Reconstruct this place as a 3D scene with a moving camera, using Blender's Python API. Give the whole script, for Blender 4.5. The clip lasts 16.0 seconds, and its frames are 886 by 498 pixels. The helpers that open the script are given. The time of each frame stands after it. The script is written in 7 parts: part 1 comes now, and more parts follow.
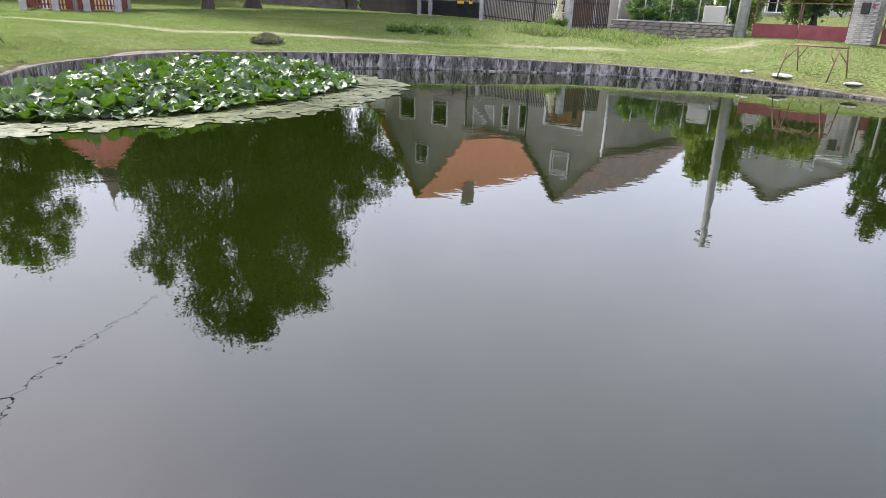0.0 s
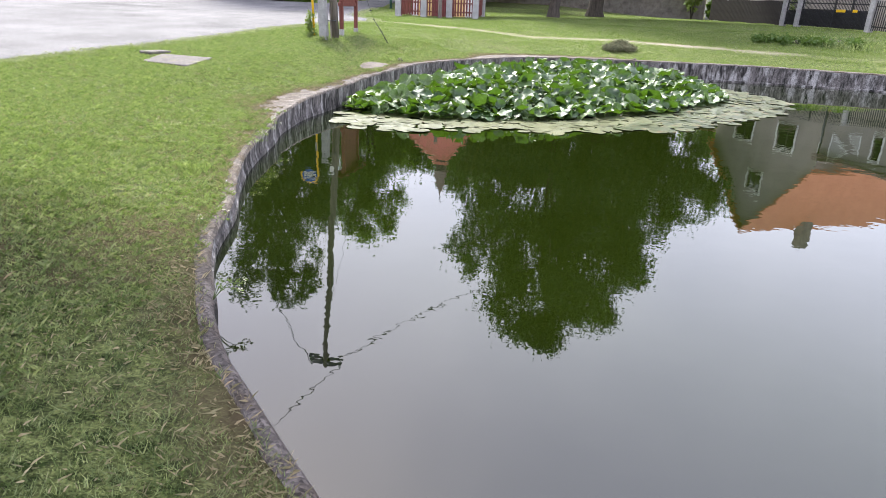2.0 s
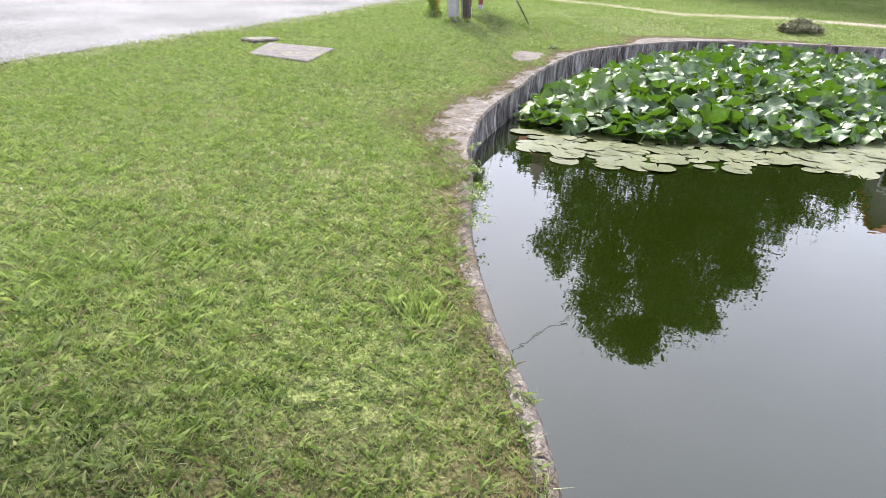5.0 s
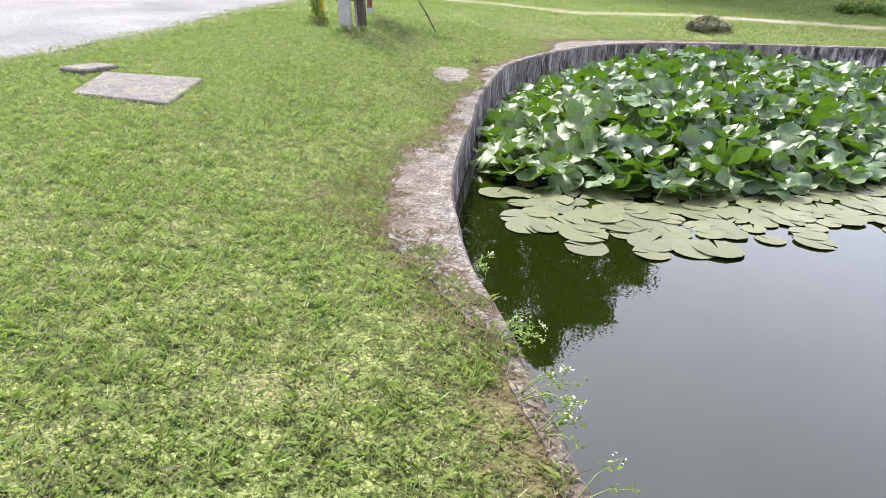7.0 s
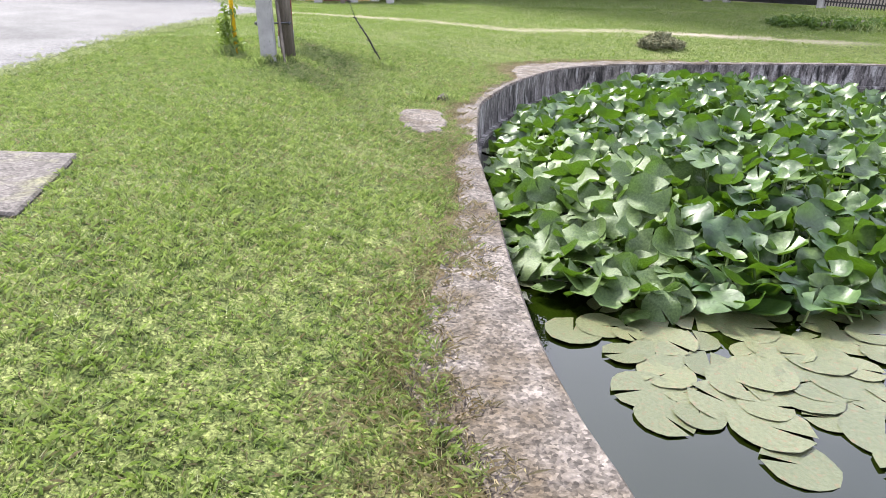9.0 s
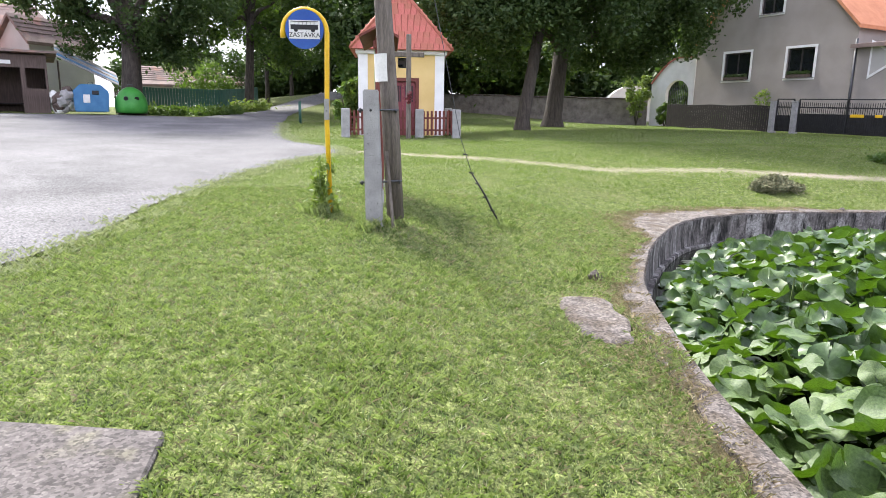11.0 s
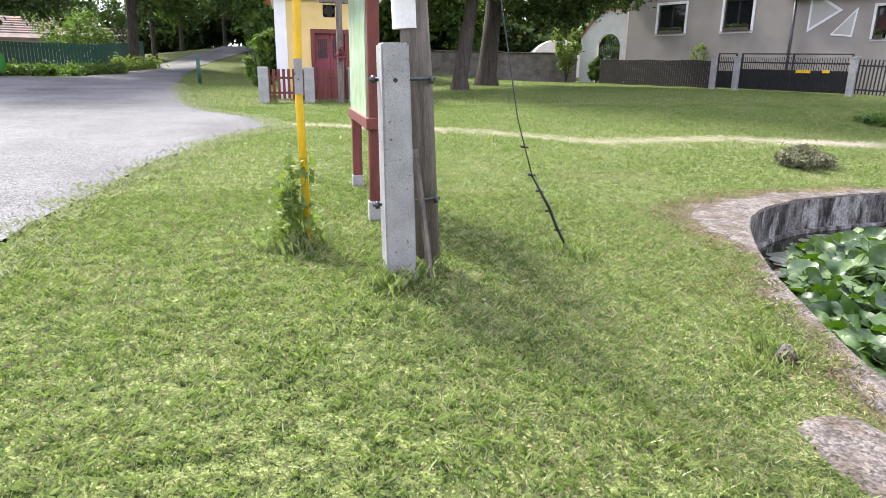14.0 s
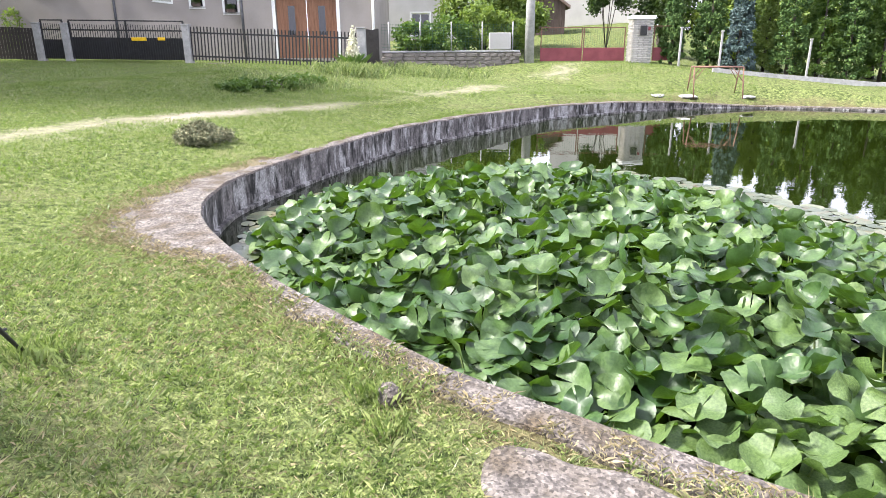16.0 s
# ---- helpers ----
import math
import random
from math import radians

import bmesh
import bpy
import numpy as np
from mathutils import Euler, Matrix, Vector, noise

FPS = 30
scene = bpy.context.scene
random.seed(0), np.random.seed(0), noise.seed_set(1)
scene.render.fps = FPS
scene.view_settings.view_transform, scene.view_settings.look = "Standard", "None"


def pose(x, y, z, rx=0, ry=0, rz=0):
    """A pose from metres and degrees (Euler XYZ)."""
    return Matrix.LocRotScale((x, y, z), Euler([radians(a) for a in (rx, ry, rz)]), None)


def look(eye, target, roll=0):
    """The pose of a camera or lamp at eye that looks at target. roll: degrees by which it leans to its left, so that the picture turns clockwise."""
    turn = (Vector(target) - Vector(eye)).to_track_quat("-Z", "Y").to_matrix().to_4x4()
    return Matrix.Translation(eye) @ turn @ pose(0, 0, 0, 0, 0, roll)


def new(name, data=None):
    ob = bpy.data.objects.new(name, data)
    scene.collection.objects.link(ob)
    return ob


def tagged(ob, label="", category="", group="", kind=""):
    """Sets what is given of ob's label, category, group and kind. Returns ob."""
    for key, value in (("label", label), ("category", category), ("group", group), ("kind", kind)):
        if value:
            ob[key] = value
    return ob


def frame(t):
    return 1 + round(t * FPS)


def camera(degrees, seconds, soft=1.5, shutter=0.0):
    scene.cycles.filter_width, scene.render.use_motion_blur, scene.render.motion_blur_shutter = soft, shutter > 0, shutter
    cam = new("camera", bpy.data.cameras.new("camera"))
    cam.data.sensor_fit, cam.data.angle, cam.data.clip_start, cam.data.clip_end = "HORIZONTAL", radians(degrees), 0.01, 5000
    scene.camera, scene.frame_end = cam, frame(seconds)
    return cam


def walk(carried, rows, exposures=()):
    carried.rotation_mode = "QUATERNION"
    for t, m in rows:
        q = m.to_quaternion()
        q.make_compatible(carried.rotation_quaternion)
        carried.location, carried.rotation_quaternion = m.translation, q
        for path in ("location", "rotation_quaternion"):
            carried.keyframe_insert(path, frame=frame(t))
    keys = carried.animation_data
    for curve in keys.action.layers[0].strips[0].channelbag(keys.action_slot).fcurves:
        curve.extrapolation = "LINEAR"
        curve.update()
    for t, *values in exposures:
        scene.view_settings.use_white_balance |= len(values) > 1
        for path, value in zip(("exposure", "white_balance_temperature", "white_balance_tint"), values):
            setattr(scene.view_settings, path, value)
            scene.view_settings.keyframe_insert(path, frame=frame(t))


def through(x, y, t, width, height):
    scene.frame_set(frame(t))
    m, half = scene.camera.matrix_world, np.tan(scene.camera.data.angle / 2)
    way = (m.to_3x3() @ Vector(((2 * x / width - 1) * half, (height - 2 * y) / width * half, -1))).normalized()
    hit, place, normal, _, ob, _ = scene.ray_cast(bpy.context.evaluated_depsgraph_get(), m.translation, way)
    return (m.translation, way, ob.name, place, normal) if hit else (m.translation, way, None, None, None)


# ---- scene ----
cam = camera(68.8, 16.0, soft=0.85)
PATH = [
    (0, (6.813, -19.222, 1.675), (7.403, -17.445, 0.972), 2.17),
    (0.5, (6.655, -19.055, 1.587), (6.936, -17.195, 0.908), 1.79),
    (1, (6.408, -18.551, 1.535), (6.466, -16.672, 0.852), 2.02),
    (1.5, (6.135, -18.125, 1.473), (6.041, -16.250, 0.782), 2.28),
    (2, (5.780, -17.751, 1.420), (5.519, -15.897, 0.717), 2.25),
    (2.5, (5.402, -17.325, 1.432), (5.064, -15.484, 0.727), 2.39),
    (3, (4.959, -16.832, 1.445), (4.573, -15.005, 0.729), 2.58),
    (3.5, (4.562, -16.398, 1.497), (4.122, -14.589, 0.769), 2.66),
    (3.7, (4.433, -16.180, 1.507), (3.984, -14.379, 0.761), 2.65),
    (5.8, (2.516, -13.799, 1.351), (2.117, -12.012, 0.548), 1.84),
    (6, (2.388, -13.531, 1.347), (1.991, -11.747, 0.536), 1.88),
    (6.5, (2.195, -12.909, 1.384), (1.862, -11.113, 0.571), 1.71),
    (7, (1.946, -12.233, 1.417), (1.911, -10.394, 0.632), 1.53),
    (7.5, (1.696, -11.600, 1.492), (1.887, -9.759, 0.735), 1.50),
    (8, (1.559, -10.976, 1.457), (1.808, -9.126, 0.739), 1.43),
    (8.5, (1.303, -10.388, 1.418), (1.559, -8.541, 0.695), 1.35),
    (9, (1.085, -9.797, 1.437), (1.337, -7.960, 0.689), 1.27),
    (9.5, (0.785, -9.182, 1.552), (1.061, -7.351, 0.796), 1.36),
    (10, (0.446, -8.686, 1.702), (0.731, -6.817, 1.051), 1.21),
    (10.2, (0.348, -8.485, 1.733), (0.631, -6.589, 1.163), 1.06),
    (12.3, (-0.338, -6.303, 1.712), (-0.379, -4.336, 1.349), 1.23),
    (12.5, (-0.425, -6.073, 1.725), (-0.442, -4.108, 1.349), 1.25),
    (13, (-0.540, -5.515, 1.727), (-0.467, -3.562, 1.302), 1.06),
    (13.5, (-0.654, -4.982, 1.785), (-0.426, -3.054, 1.303), 0.97),
    (14, (-0.774, -4.493, 1.806), (-0.325, -2.619, 1.272), 0.69),
    (14.5, (-0.752, -3.916, 1.818), (0.063, -2.184, 1.241), 0.36),
    (15, (-0.761, -3.426, 1.846), (0.389, -1.898, 1.260), 0.03),
    (15.5, (-0.642, -3.021, 1.873), (0.805, -1.777, 1.273), -0.15),
    (16, (-0.490, -2.794, 1.919), (1.263, -2.059, 1.297), -0.27),
]
walk(cam, [(t, look(eye, target, roll)) for t, eye, target, roll in PATH], exposures=[(0, 1.5), (0.5, 1.95), (1, 2.0), (1.5, 2.0), (2, 1.75), (3.7, 1.75), (5.8, 1.85), (8, 1.8), (10.2, 1.75), (12.3, 1.6), (14, 1.75), (14.5, 1.9), (15.5, 1.85), (16, 1.95)])

# ---------- light ----------
SUN_AZ, SUN_EL = radians(-28), radians(48)   # azimuth from +y, to the left; elevation
world = bpy.data.worlds.new("world")
scene.world = world
world.use_nodes = True
wn, wl = world.node_tree.nodes, world.node_tree.links
sky = wn.new("ShaderNodeTexSky")
sky.sky_type, sky.sun_disc = "NISHITA", False
sky.sun_elevation, sky.sun_rotation = SUN_EL, SUN_AZ
sky.dust_density, sky.air_density = 2.5, 1.2
sky_gain = wn.new("ShaderNodeVectorMath")
sky_gain.operation = "SCALE"
sky_gain.inputs["Scale"].default_value = 0.11
wl.new(sky.outputs[0], sky_gain.inputs[0])
wcoord = wn.new("ShaderNodeTexCoord")
cloud = wn.new("ShaderNodeTexNoise")
cloud.inputs["Scale"].default_value, cloud.inputs["Detail"].default_value = 1.6, 5
wl.new(wcoord.outputs["Generated"], cloud.inputs["Vector"])
cloud_ramp = wn.new("ShaderNodeValToRGB")
cloud_ramp.color_ramp.elements[0].position, cloud_ramp.color_ramp.elements[0].color = 0.3, (0.59, 0.6, 0.79, 1)
cloud_ramp.color_ramp.elements[1].position, cloud_ramp.color_ramp.elements[1].color = 0.72, (0.935, 0.93, 1.09, 1)
wl.new(cloud.outputs["Fac"], cloud_ramp.inputs[0])
sky_mix = wn.new("ShaderNodeMix")
sky_mix.data_type = "RGBA"
sky_mix.inputs["Factor"].default_value = 0.78
wl.new(sky_gain.outputs[0], sky_mix.inputs["A"])
wl.new(cloud_ramp.outputs[0], sky_mix.inputs["B"])
wl.new(sky_mix.outputs["Result"], wn["Background"].inputs["Color"])
wn["Background"].inputs["Strength"].default_value = 1.0
sun = new("sun", bpy.data.lights.new("sun", "SUN"))
sun.data.energy, sun.data.angle, sun.data.color = 3.7, radians(11), (1.0, 0.97, 0.9)
sun.matrix_world = look((0, 0, 0), (math.sin(-SUN_AZ) * math.cos(SUN_EL), -math.cos(SUN_AZ) * math.cos(SUN_EL), -math.sin(SUN_EL)))

# ---------- plan of the pond and the ground ----------
RIM = [(5.7, -16.6), (5.2, -16.0), (4.68, -15.42), (4.16, -14.83), (3.84, -14.27), (3.44, -13.5), (3.17, -12.58), (2.84, -11.8), (2.5, -10.75), (2.22, -9.4), (2.05, -8.75),
       (1.97, -8.1), (1.92, -7.45), (1.97, -6.5), (2.12, -5.0), (2.26, -3.63), (2.6, -1.85), (2.8, -1.2), (3.13, -0.46), (3.48, 0.28),
       (4.12, 1.36), (4.84, 2.3), (5.67, 2.92), (6.78, 3.32), (8.7, 3.48), (10.6, 3.52), (12.3, 3.46), (14.3, 3.08), (16.6, 2.52), (18.3, 2.1), (19.6, 1.4), (21.0, 0.3), (22.7, -1.3), (23.7, -2.9),
       (24.45, -4.7), (24.7, -7.4), (24.5, -11), (22.2, -14.6), (18, -17.2), (13, -18.4), (9, -18.3), (7.2, -17.8)]
WATER = -0.43


def smooth_loop(pts, step):
    """A closed curve through the points, sampled evenly."""
    p = np.array(pts, float)
    n = len(p)
    out = []
    for i in range(n):
        a, b, c, d = p[i - 1], p[i], p[(i + 1) % n], p[(i + 2) % n]
        k = max(2, int(np.hypot(*(c - b)) / step))
        for t in np.arange(k) / k:
            out.append(0.5 * (2 * b + (c - a) * t + (2 * a - 5 * b + 4 * c - d) * t * t + (3 * b - a - 3 * c + d) * t ** 3))
    return np.array(out)


LOOP = smooth_loop(RIM, 0.22)
_tan = np.roll(LOOP, -1, 0) - np.roll(LOOP, 1, 0)
_tan /= np.hypot(*_tan.T)[:, None]
OUT = np.stack([-_tan[:, 1], _tan[:, 0]], 1)      # outward normal (loop runs clockwise)


def rim_z(x, y):
    drop = np.interp(x, [12, 15, 18, 21, 23, 24.5], [0.0, 0.025, 0.11, 0.14, 0.24, 0.36])
    return np.maximum(np.minimum(0.108 + 0.028 * np.asarray(y), 0.075) - drop, -0.35)


def kerb_width(x, y):
    """How far the concrete reaches outwards from the pond's edge."""
    left = np.interp(y, [-16, -9.6, -8.8, -8.3, -7.5, -7.0, -6.3, -5.5, -4, -2.75, -2.55, -2.05, -1.75, -1.2, 0.3, 1.0, 1.7, 2.4, 2.9, 3.15, 3.4],
                     [0.1, 0.13, 0.36, 0.52, 0.68, 0.62, 0.42, 0.28, 0.26, 0.28, 0.28, 0.28, 0.28, 0.26, 0.26, 0.4, 0.85, 1.0, 0.85, 0.6, 0.45])
    return np.where((np.asarray(x) < 8) & (np.asarray(y) > -16), left, 0.24)


# distance to the pond's edge on a fine grid (negative over the water)
SX, SY, SC = np.arange(-12, 36, 0.12), np.arange(-30, 16, 0.12), 0.12
_gx, _gy = np.meshgrid(SX, SY, indexing="ij")
_flat = np.stack([_gx.ravel(), _gy.ravel()], 1)
_near = np.concatenate([((c[:, None] - LOOP[None]) ** 2).sum(-1).argmin(1) for c in np.array_split(_flat, 60)])
_off = _flat - LOOP[_near]
SDF = (np.hypot(*_off.T) * np.where((_off * OUT[_near]).sum(1) >= 0, 1, -1)).reshape(_gx.shape)
KERB = kerb_width(*LOOP[_near].T).reshape(_gx.shape)


def grid_at(field, x, y):
    i = np.clip((np.asarray(x) - SX[0]) / SC, 0, len(SX) - 1.001)
    j = np.clip((np.asarray(y) - SY[0]) / SC, 0, len(SY) - 1.001)
    a, b = i.astype(int), j.astype(int)
    u, v = i - a, j - b
    return field[a, b] * (1 - u) * (1 - v) + field[a + 1, b] * u * (1 - v) + field[a, b + 1] * (1 - u) * v + field[a + 1, b + 1] * u * v


def ground_z(x, y):
    x, y = np.asarray(x, float), np.asarray(y, float)
    a = np.interp(y, [-60, -20, -9, -4.5, 0, 4, 8, 14, 21, 27, 60], [-0.6, -0.35, 0.03, 0.24, 0.45, 0.62, 0.74, 0.87, 1.02, 1.13, 1.3])
    b = np.interp(y, [-60, -20, -9, 0, 4, 8, 12, 20, 27, 60], [-0.6, -0.4, -0.1, 0.1, 0.24, 0.5, 0.88, 1.02, 1.13, 1.3])
    k = np.clip(x / 5, 0, 1)
    g = a * (1 - k) + b * k
    g = np.maximum(g, np.interp(x, [23.2, 24.6, 28, 31], [-0.2, 0.16, 0.86, 0.9]) * np.clip((y + 8) / 9, 0, 1))
    g = g + np.clip(0.02 * (-x - 3), 0, 0.35) + 2.3 * np.clip((y - 28) / 32, 0, 1) * np.clip((x + 11) / 4, 0, 1) * np.clip((14 - x) / 8, 0, 1)
    g = g + 2.0 * np.clip((x - 33) / 16, 0, 1) * np.clip((y + 2) / 5, 0, 1) * np.clip((30 - y) / 10, 0, 1)
    d = grid_at(SDF, x, y)
    kb = grid_at(KERB, x, y)
    w = np.clip((d - kb) / np.where(x > 20, 0.8, 2.2), 0, 1)
    w = w * w * (3 - 2 * w)
    inside = (x > -11) & (x < 35) & (y > -29) & (y < 15)
    return np.where(inside, (rim_z(x, y) - 0.07 * np.clip((kb - 0.04 - d) / 0.08, 0, 1)) * (1 - w) + g * w, g)


def gz(x, y):
    return float(ground_z(x, y))


# ---------- building helpers ----------
def part(name, bm, material, parent=None, label=""):
    """Links a bmesh as one mesh object under a thing or a part."""
    me = bpy.data.meshes.new(name)
    bm.to_mesh(me)
    bm.free()
    me.materials.append(material)
    ob = new(name, me)
    ob.parent = parent
    return tagged(ob, label)


def thing(name, label, category, m=None, group="", kind=""):
    ob = new(name)
    ob.empty_display_size = 0.2
    if m is not None:
        ob.matrix_world = m
    return tagged(ob, label, category, group, kind)


def from_arrays(name, verts, faces, material, parent=None, label="", smooth=False):
    me = bpy.data.meshes.new(name)
    v, f = np.asarray(verts, np.float32), np.asarray(faces, np.int32)
    me.vertices.add(len(v))
    me.vertices.foreach_set("co", v.ravel())
    me.loops.add(f.size)
    me.loops.foreach_set("vertex_index", f.ravel())
    me.polygons.add(len(f))
    me.polygons.foreach_set("loop_start", np.arange(0, f.size, f.shape[1], dtype=np.int32))
    me.polygons.foreach_set("use_smooth", np.full(len(f), smooth))
    me.update()
    me.validate()
    me.materials.append(material)
    ob = new(name, me)
    ob.parent = parent
    return tagged(ob, label)


def box(bm, c, s, m=None, bevel=0.0):
    """A box with centre c and sizes s; m: a matrix on top."""
    t = Matrix.Translation(c) @ Matrix.Diagonal((*s, 1))
    r = bmesh.ops.create_cube(bm, size=1, matrix=(m @ t) if m is not None else t)
    if bevel:
        es = list({e for v in r["verts"] for e in v.link_edges})
        bmesh.ops.bevel(bm, geom=es, offset=bevel, segments=1, affect="EDGES", clamp_overlap=True)
    return bm


def span(bm, x0, x1, y0, y1, z0, z1, bevel=0.0):
    return box(bm, ((x0 + x1) / 2, (y0 + y1) / 2, (z0 + z1) / 2), (abs(x1 - x0), abs(y1 - y0), abs(z1 - z0)), bevel=bevel)


def tube(bm, pts, radii, n=8, cap=True):
    """A round bar along the points with a radius at each."""
    pts = [Vector(p) for p in pts]
    rings = []
    for i, p in enumerate(pts):
        a = (pts[min(i + 1, len(pts) - 1)] - pts[max(i - 1, 0)]).normalized()
        u = a.orthogonal().normalized() if i == 0 else (u - a * u.dot(a)).normalized()
        w = a.cross(u)
        r = radii[i] if hasattr(radii, "__len__") else radii
        rings.append([bm.verts.new(p + r * (math.cos(k * math.tau / n) * u + math.sin(k * math.tau / n) * w)) for k in range(n)])
    for q, r in zip(rings, rings[1:]):
        for k in range(n):
            bm.faces.new((q[k], q[(k + 1) % n], r[(k + 1) % n], r[k])).smooth = True
    if cap:
        bm.faces.new(rings[0][::-1])
        bm.faces.new(rings[-1])
    return bm


def prism(bm, outline, depth, m=None):
    """A flat outline (x, z) pushed along +y by depth."""
    a = [bm.verts.new((x, 0, z)) for x, z in outline]
    b = [bm.verts.new((x, depth, z)) for x, z in outline]
    n = len(a)
    bm.faces.new(a)
    bm.faces.new(b[::-1])
    for k in range(n):
        bm.faces.new((a[k], b[k], b[(k + 1) % n], a[(k + 1) % n]))
    bmesh.ops.recalc_face_normals(bm, faces=bm.faces[:])
    if m is not None:
        bmesh.ops.transform(bm, matrix=m, verts=a + b)
    return bm


def BM():
    return bmesh.new()


# ---------- materials ----------
def mat(name, dark, light, scale=3.0, rough=0.8, bump=0.3, fine=40.0, metal=0.0, spec=0.4, vary=0.0, island=0.0, stain=None, stain_scale=0.7, stain_at=(0.55, 0.7), stretch=(1, 1, 1), through_light=None, through=0.0, dist=0.02, grit=0.0, grit_scale=110.0, sharp=(0.3, 0.68)):
    m = bpy.data.materials.new(name)
    m.use_nodes = True
    nd, ln = m.node_tree.nodes, m.node_tree.links
    bsdf = nd["Principled BSDF"]
    co = nd.new("ShaderNodeTexCoord")
    mp = nd.new("ShaderNodeMapping")
    mp.inputs["Scale"].default_value = stretch
    ln.new(co.outputs["Object"], mp.inputs[0])
    n1, n2 = nd.new("ShaderNodeTexNoise"), nd.new("ShaderNodeTexNoise")
    for q, s, dt in ((n1, scale, 5), (n2, fine, 4)):
        q.inputs["Scale"].default_value, q.inputs["Detail"].default_value = s, dt
        ln.new(mp.outputs[0], q.inputs["Vector"])
    add = nd.new("ShaderNodeMath")
    add.operation = "MULTIPLY_ADD"
    add.inputs[1].default_value = 0.45
    sub = nd.new("ShaderNodeMath")
    sub.operation = "MULTIPLY_ADD"
    sub.inputs[1].default_value, sub.inputs[2].default_value = 0.75, -0.1
    ln.new(n1.outputs["Fac"], sub.inputs[0])
    ln.new(n2.outputs["Fac"], add.inputs[0])
    ln.new(sub.outputs[0], add.inputs[2])
    ramp = nd.new("ShaderNodeValToRGB")
    ramp.color_ramp.elements[0].position, ramp.color_ramp.elements[0].color = sharp[0], (*dark, 1)
    ramp.color_ramp.elements[1].position, ramp.color_ramp.elements[1].color = sharp[1], (*light, 1)
    ln.new(add.outputs[0], ramp.inputs[0])
    colour = ramp.outputs[0]
    if stain:
        n3 = nd.new("ShaderNodeTexNoise")
        n3.inputs["Scale"].default_value, n3.inputs["Detail"].default_value = stain_scale, 6
        ln.new(mp.outputs[0], n3.inputs["Vector"])
        mr = nd.new("ShaderNodeMapRange")
        mr.inputs["From Min"].default_value, mr.inputs["From Max"].default_value = stain_at
        ln.new(n3.outputs["Fac"], mr.inputs["Value"])
        mx = nd.new("ShaderNodeMix")
        mx.data_type = "RGBA"
        mx.inputs["B"].default_value = (*stain, 1)
        ln.new(mr.outputs[0], mx.inputs["Factor"])
        ln.new(colour, mx.inputs["A"])
        colour = mx.outputs["Result"]
    if grit:                                     # small stones or tufts, each lighter or darker
        vo = nd.new("ShaderNodeTexVoronoi")
        vo.inputs["Scale"].default_value = grit_scale
        ln.new(co.outputs["Object"], vo.inputs["Vector"])
        sep = nd.new("ShaderNodeSeparateColor")
        ln.new(vo.outputs["Color"], sep.inputs[0])
        gv = nd.new("ShaderNodeMath")
        gv.operation = "MULTIPLY_ADD"
        gv.inputs[1].default_value, gv.inputs[2].default_value = 2 * grit, 1 - grit
        ln.new(sep.outputs[0], gv.inputs[0])
        gh = nd.new("ShaderNodeHueSaturation")
        ln.new(gv.outputs[0], gh.inputs["Value"])
        ln.new(colour, gh.inputs["Color"])
        colour = gh.outputs[0]
    for amount, node, out in ((vary, "ShaderNodeObjectInfo", "Random"), (island, "ShaderNodeNewGeometry", "Random Per Island")):
        if amount:
            info = nd.new(node)
            hs = nd.new("ShaderNodeHueSaturation")
            for key, k in (("Value", 2 * amount), ("Hue", 0.12 * amount)):
                r = nd.new("ShaderNodeMath")
                r.operation = "MULTIPLY_ADD"
                r.inputs[1].default_value = k if key == "Value" else -k
                r.inputs[2].default_value = 1 - amount if key == "Value" else 0.5 + k / 2
                ln.new(info.outputs[out], r.inputs[0])
                ln.new(r.outputs[0], hs.inputs[key])
            ln.new(colour, hs.inputs["Color"])
            colour = hs.outputs[0]
    ln.new(colour, bsdf.inputs["Base Color"])
    bsdf.inputs["Roughness"].default_value, bsdf.inputs["Metallic"].default_value = rough, metal
    bsdf.inputs["Specular IOR Level"].default_value = spec
    if bump:
        bp = nd.new("ShaderNodeBump")
        bp.inputs["Strength"].default_value, bp.inputs["Distance"].default_value = bump, dist
        ln.new(add.outputs[0], bp.inputs["Height"])
        ln.new(bp.outputs[0], bsdf.inputs["Normal"])
    if through:
        tr = nd.new("ShaderNodeBsdfTranslucent")
        if through_light:
            tr.inputs["Color"].default_value = (*through_light, 1)
        ms = nd.new("ShaderNodeMixShader")
        ms.inputs[0].default_value = through
        ln.new(bsdf.outputs[0], ms.inputs[1])
        ln.new(tr.outputs[0], ms.inputs[2])
        ln.new(ms.outputs[0], nd["Material Output"].inputs[0])
    return m


def glass_mat(name, tint, rough=0.05):
    m = bpy.data.materials.new(name)
    m.use_nodes = True
    b = m.node_tree.nodes["Principled BSDF"]
    b.inputs["Base Color"].default_value, b.inputs["Roughness"].default_value = (*tint, 1), rough
    b.inputs["Specular IOR Level"].default_value = 0.8
    return m


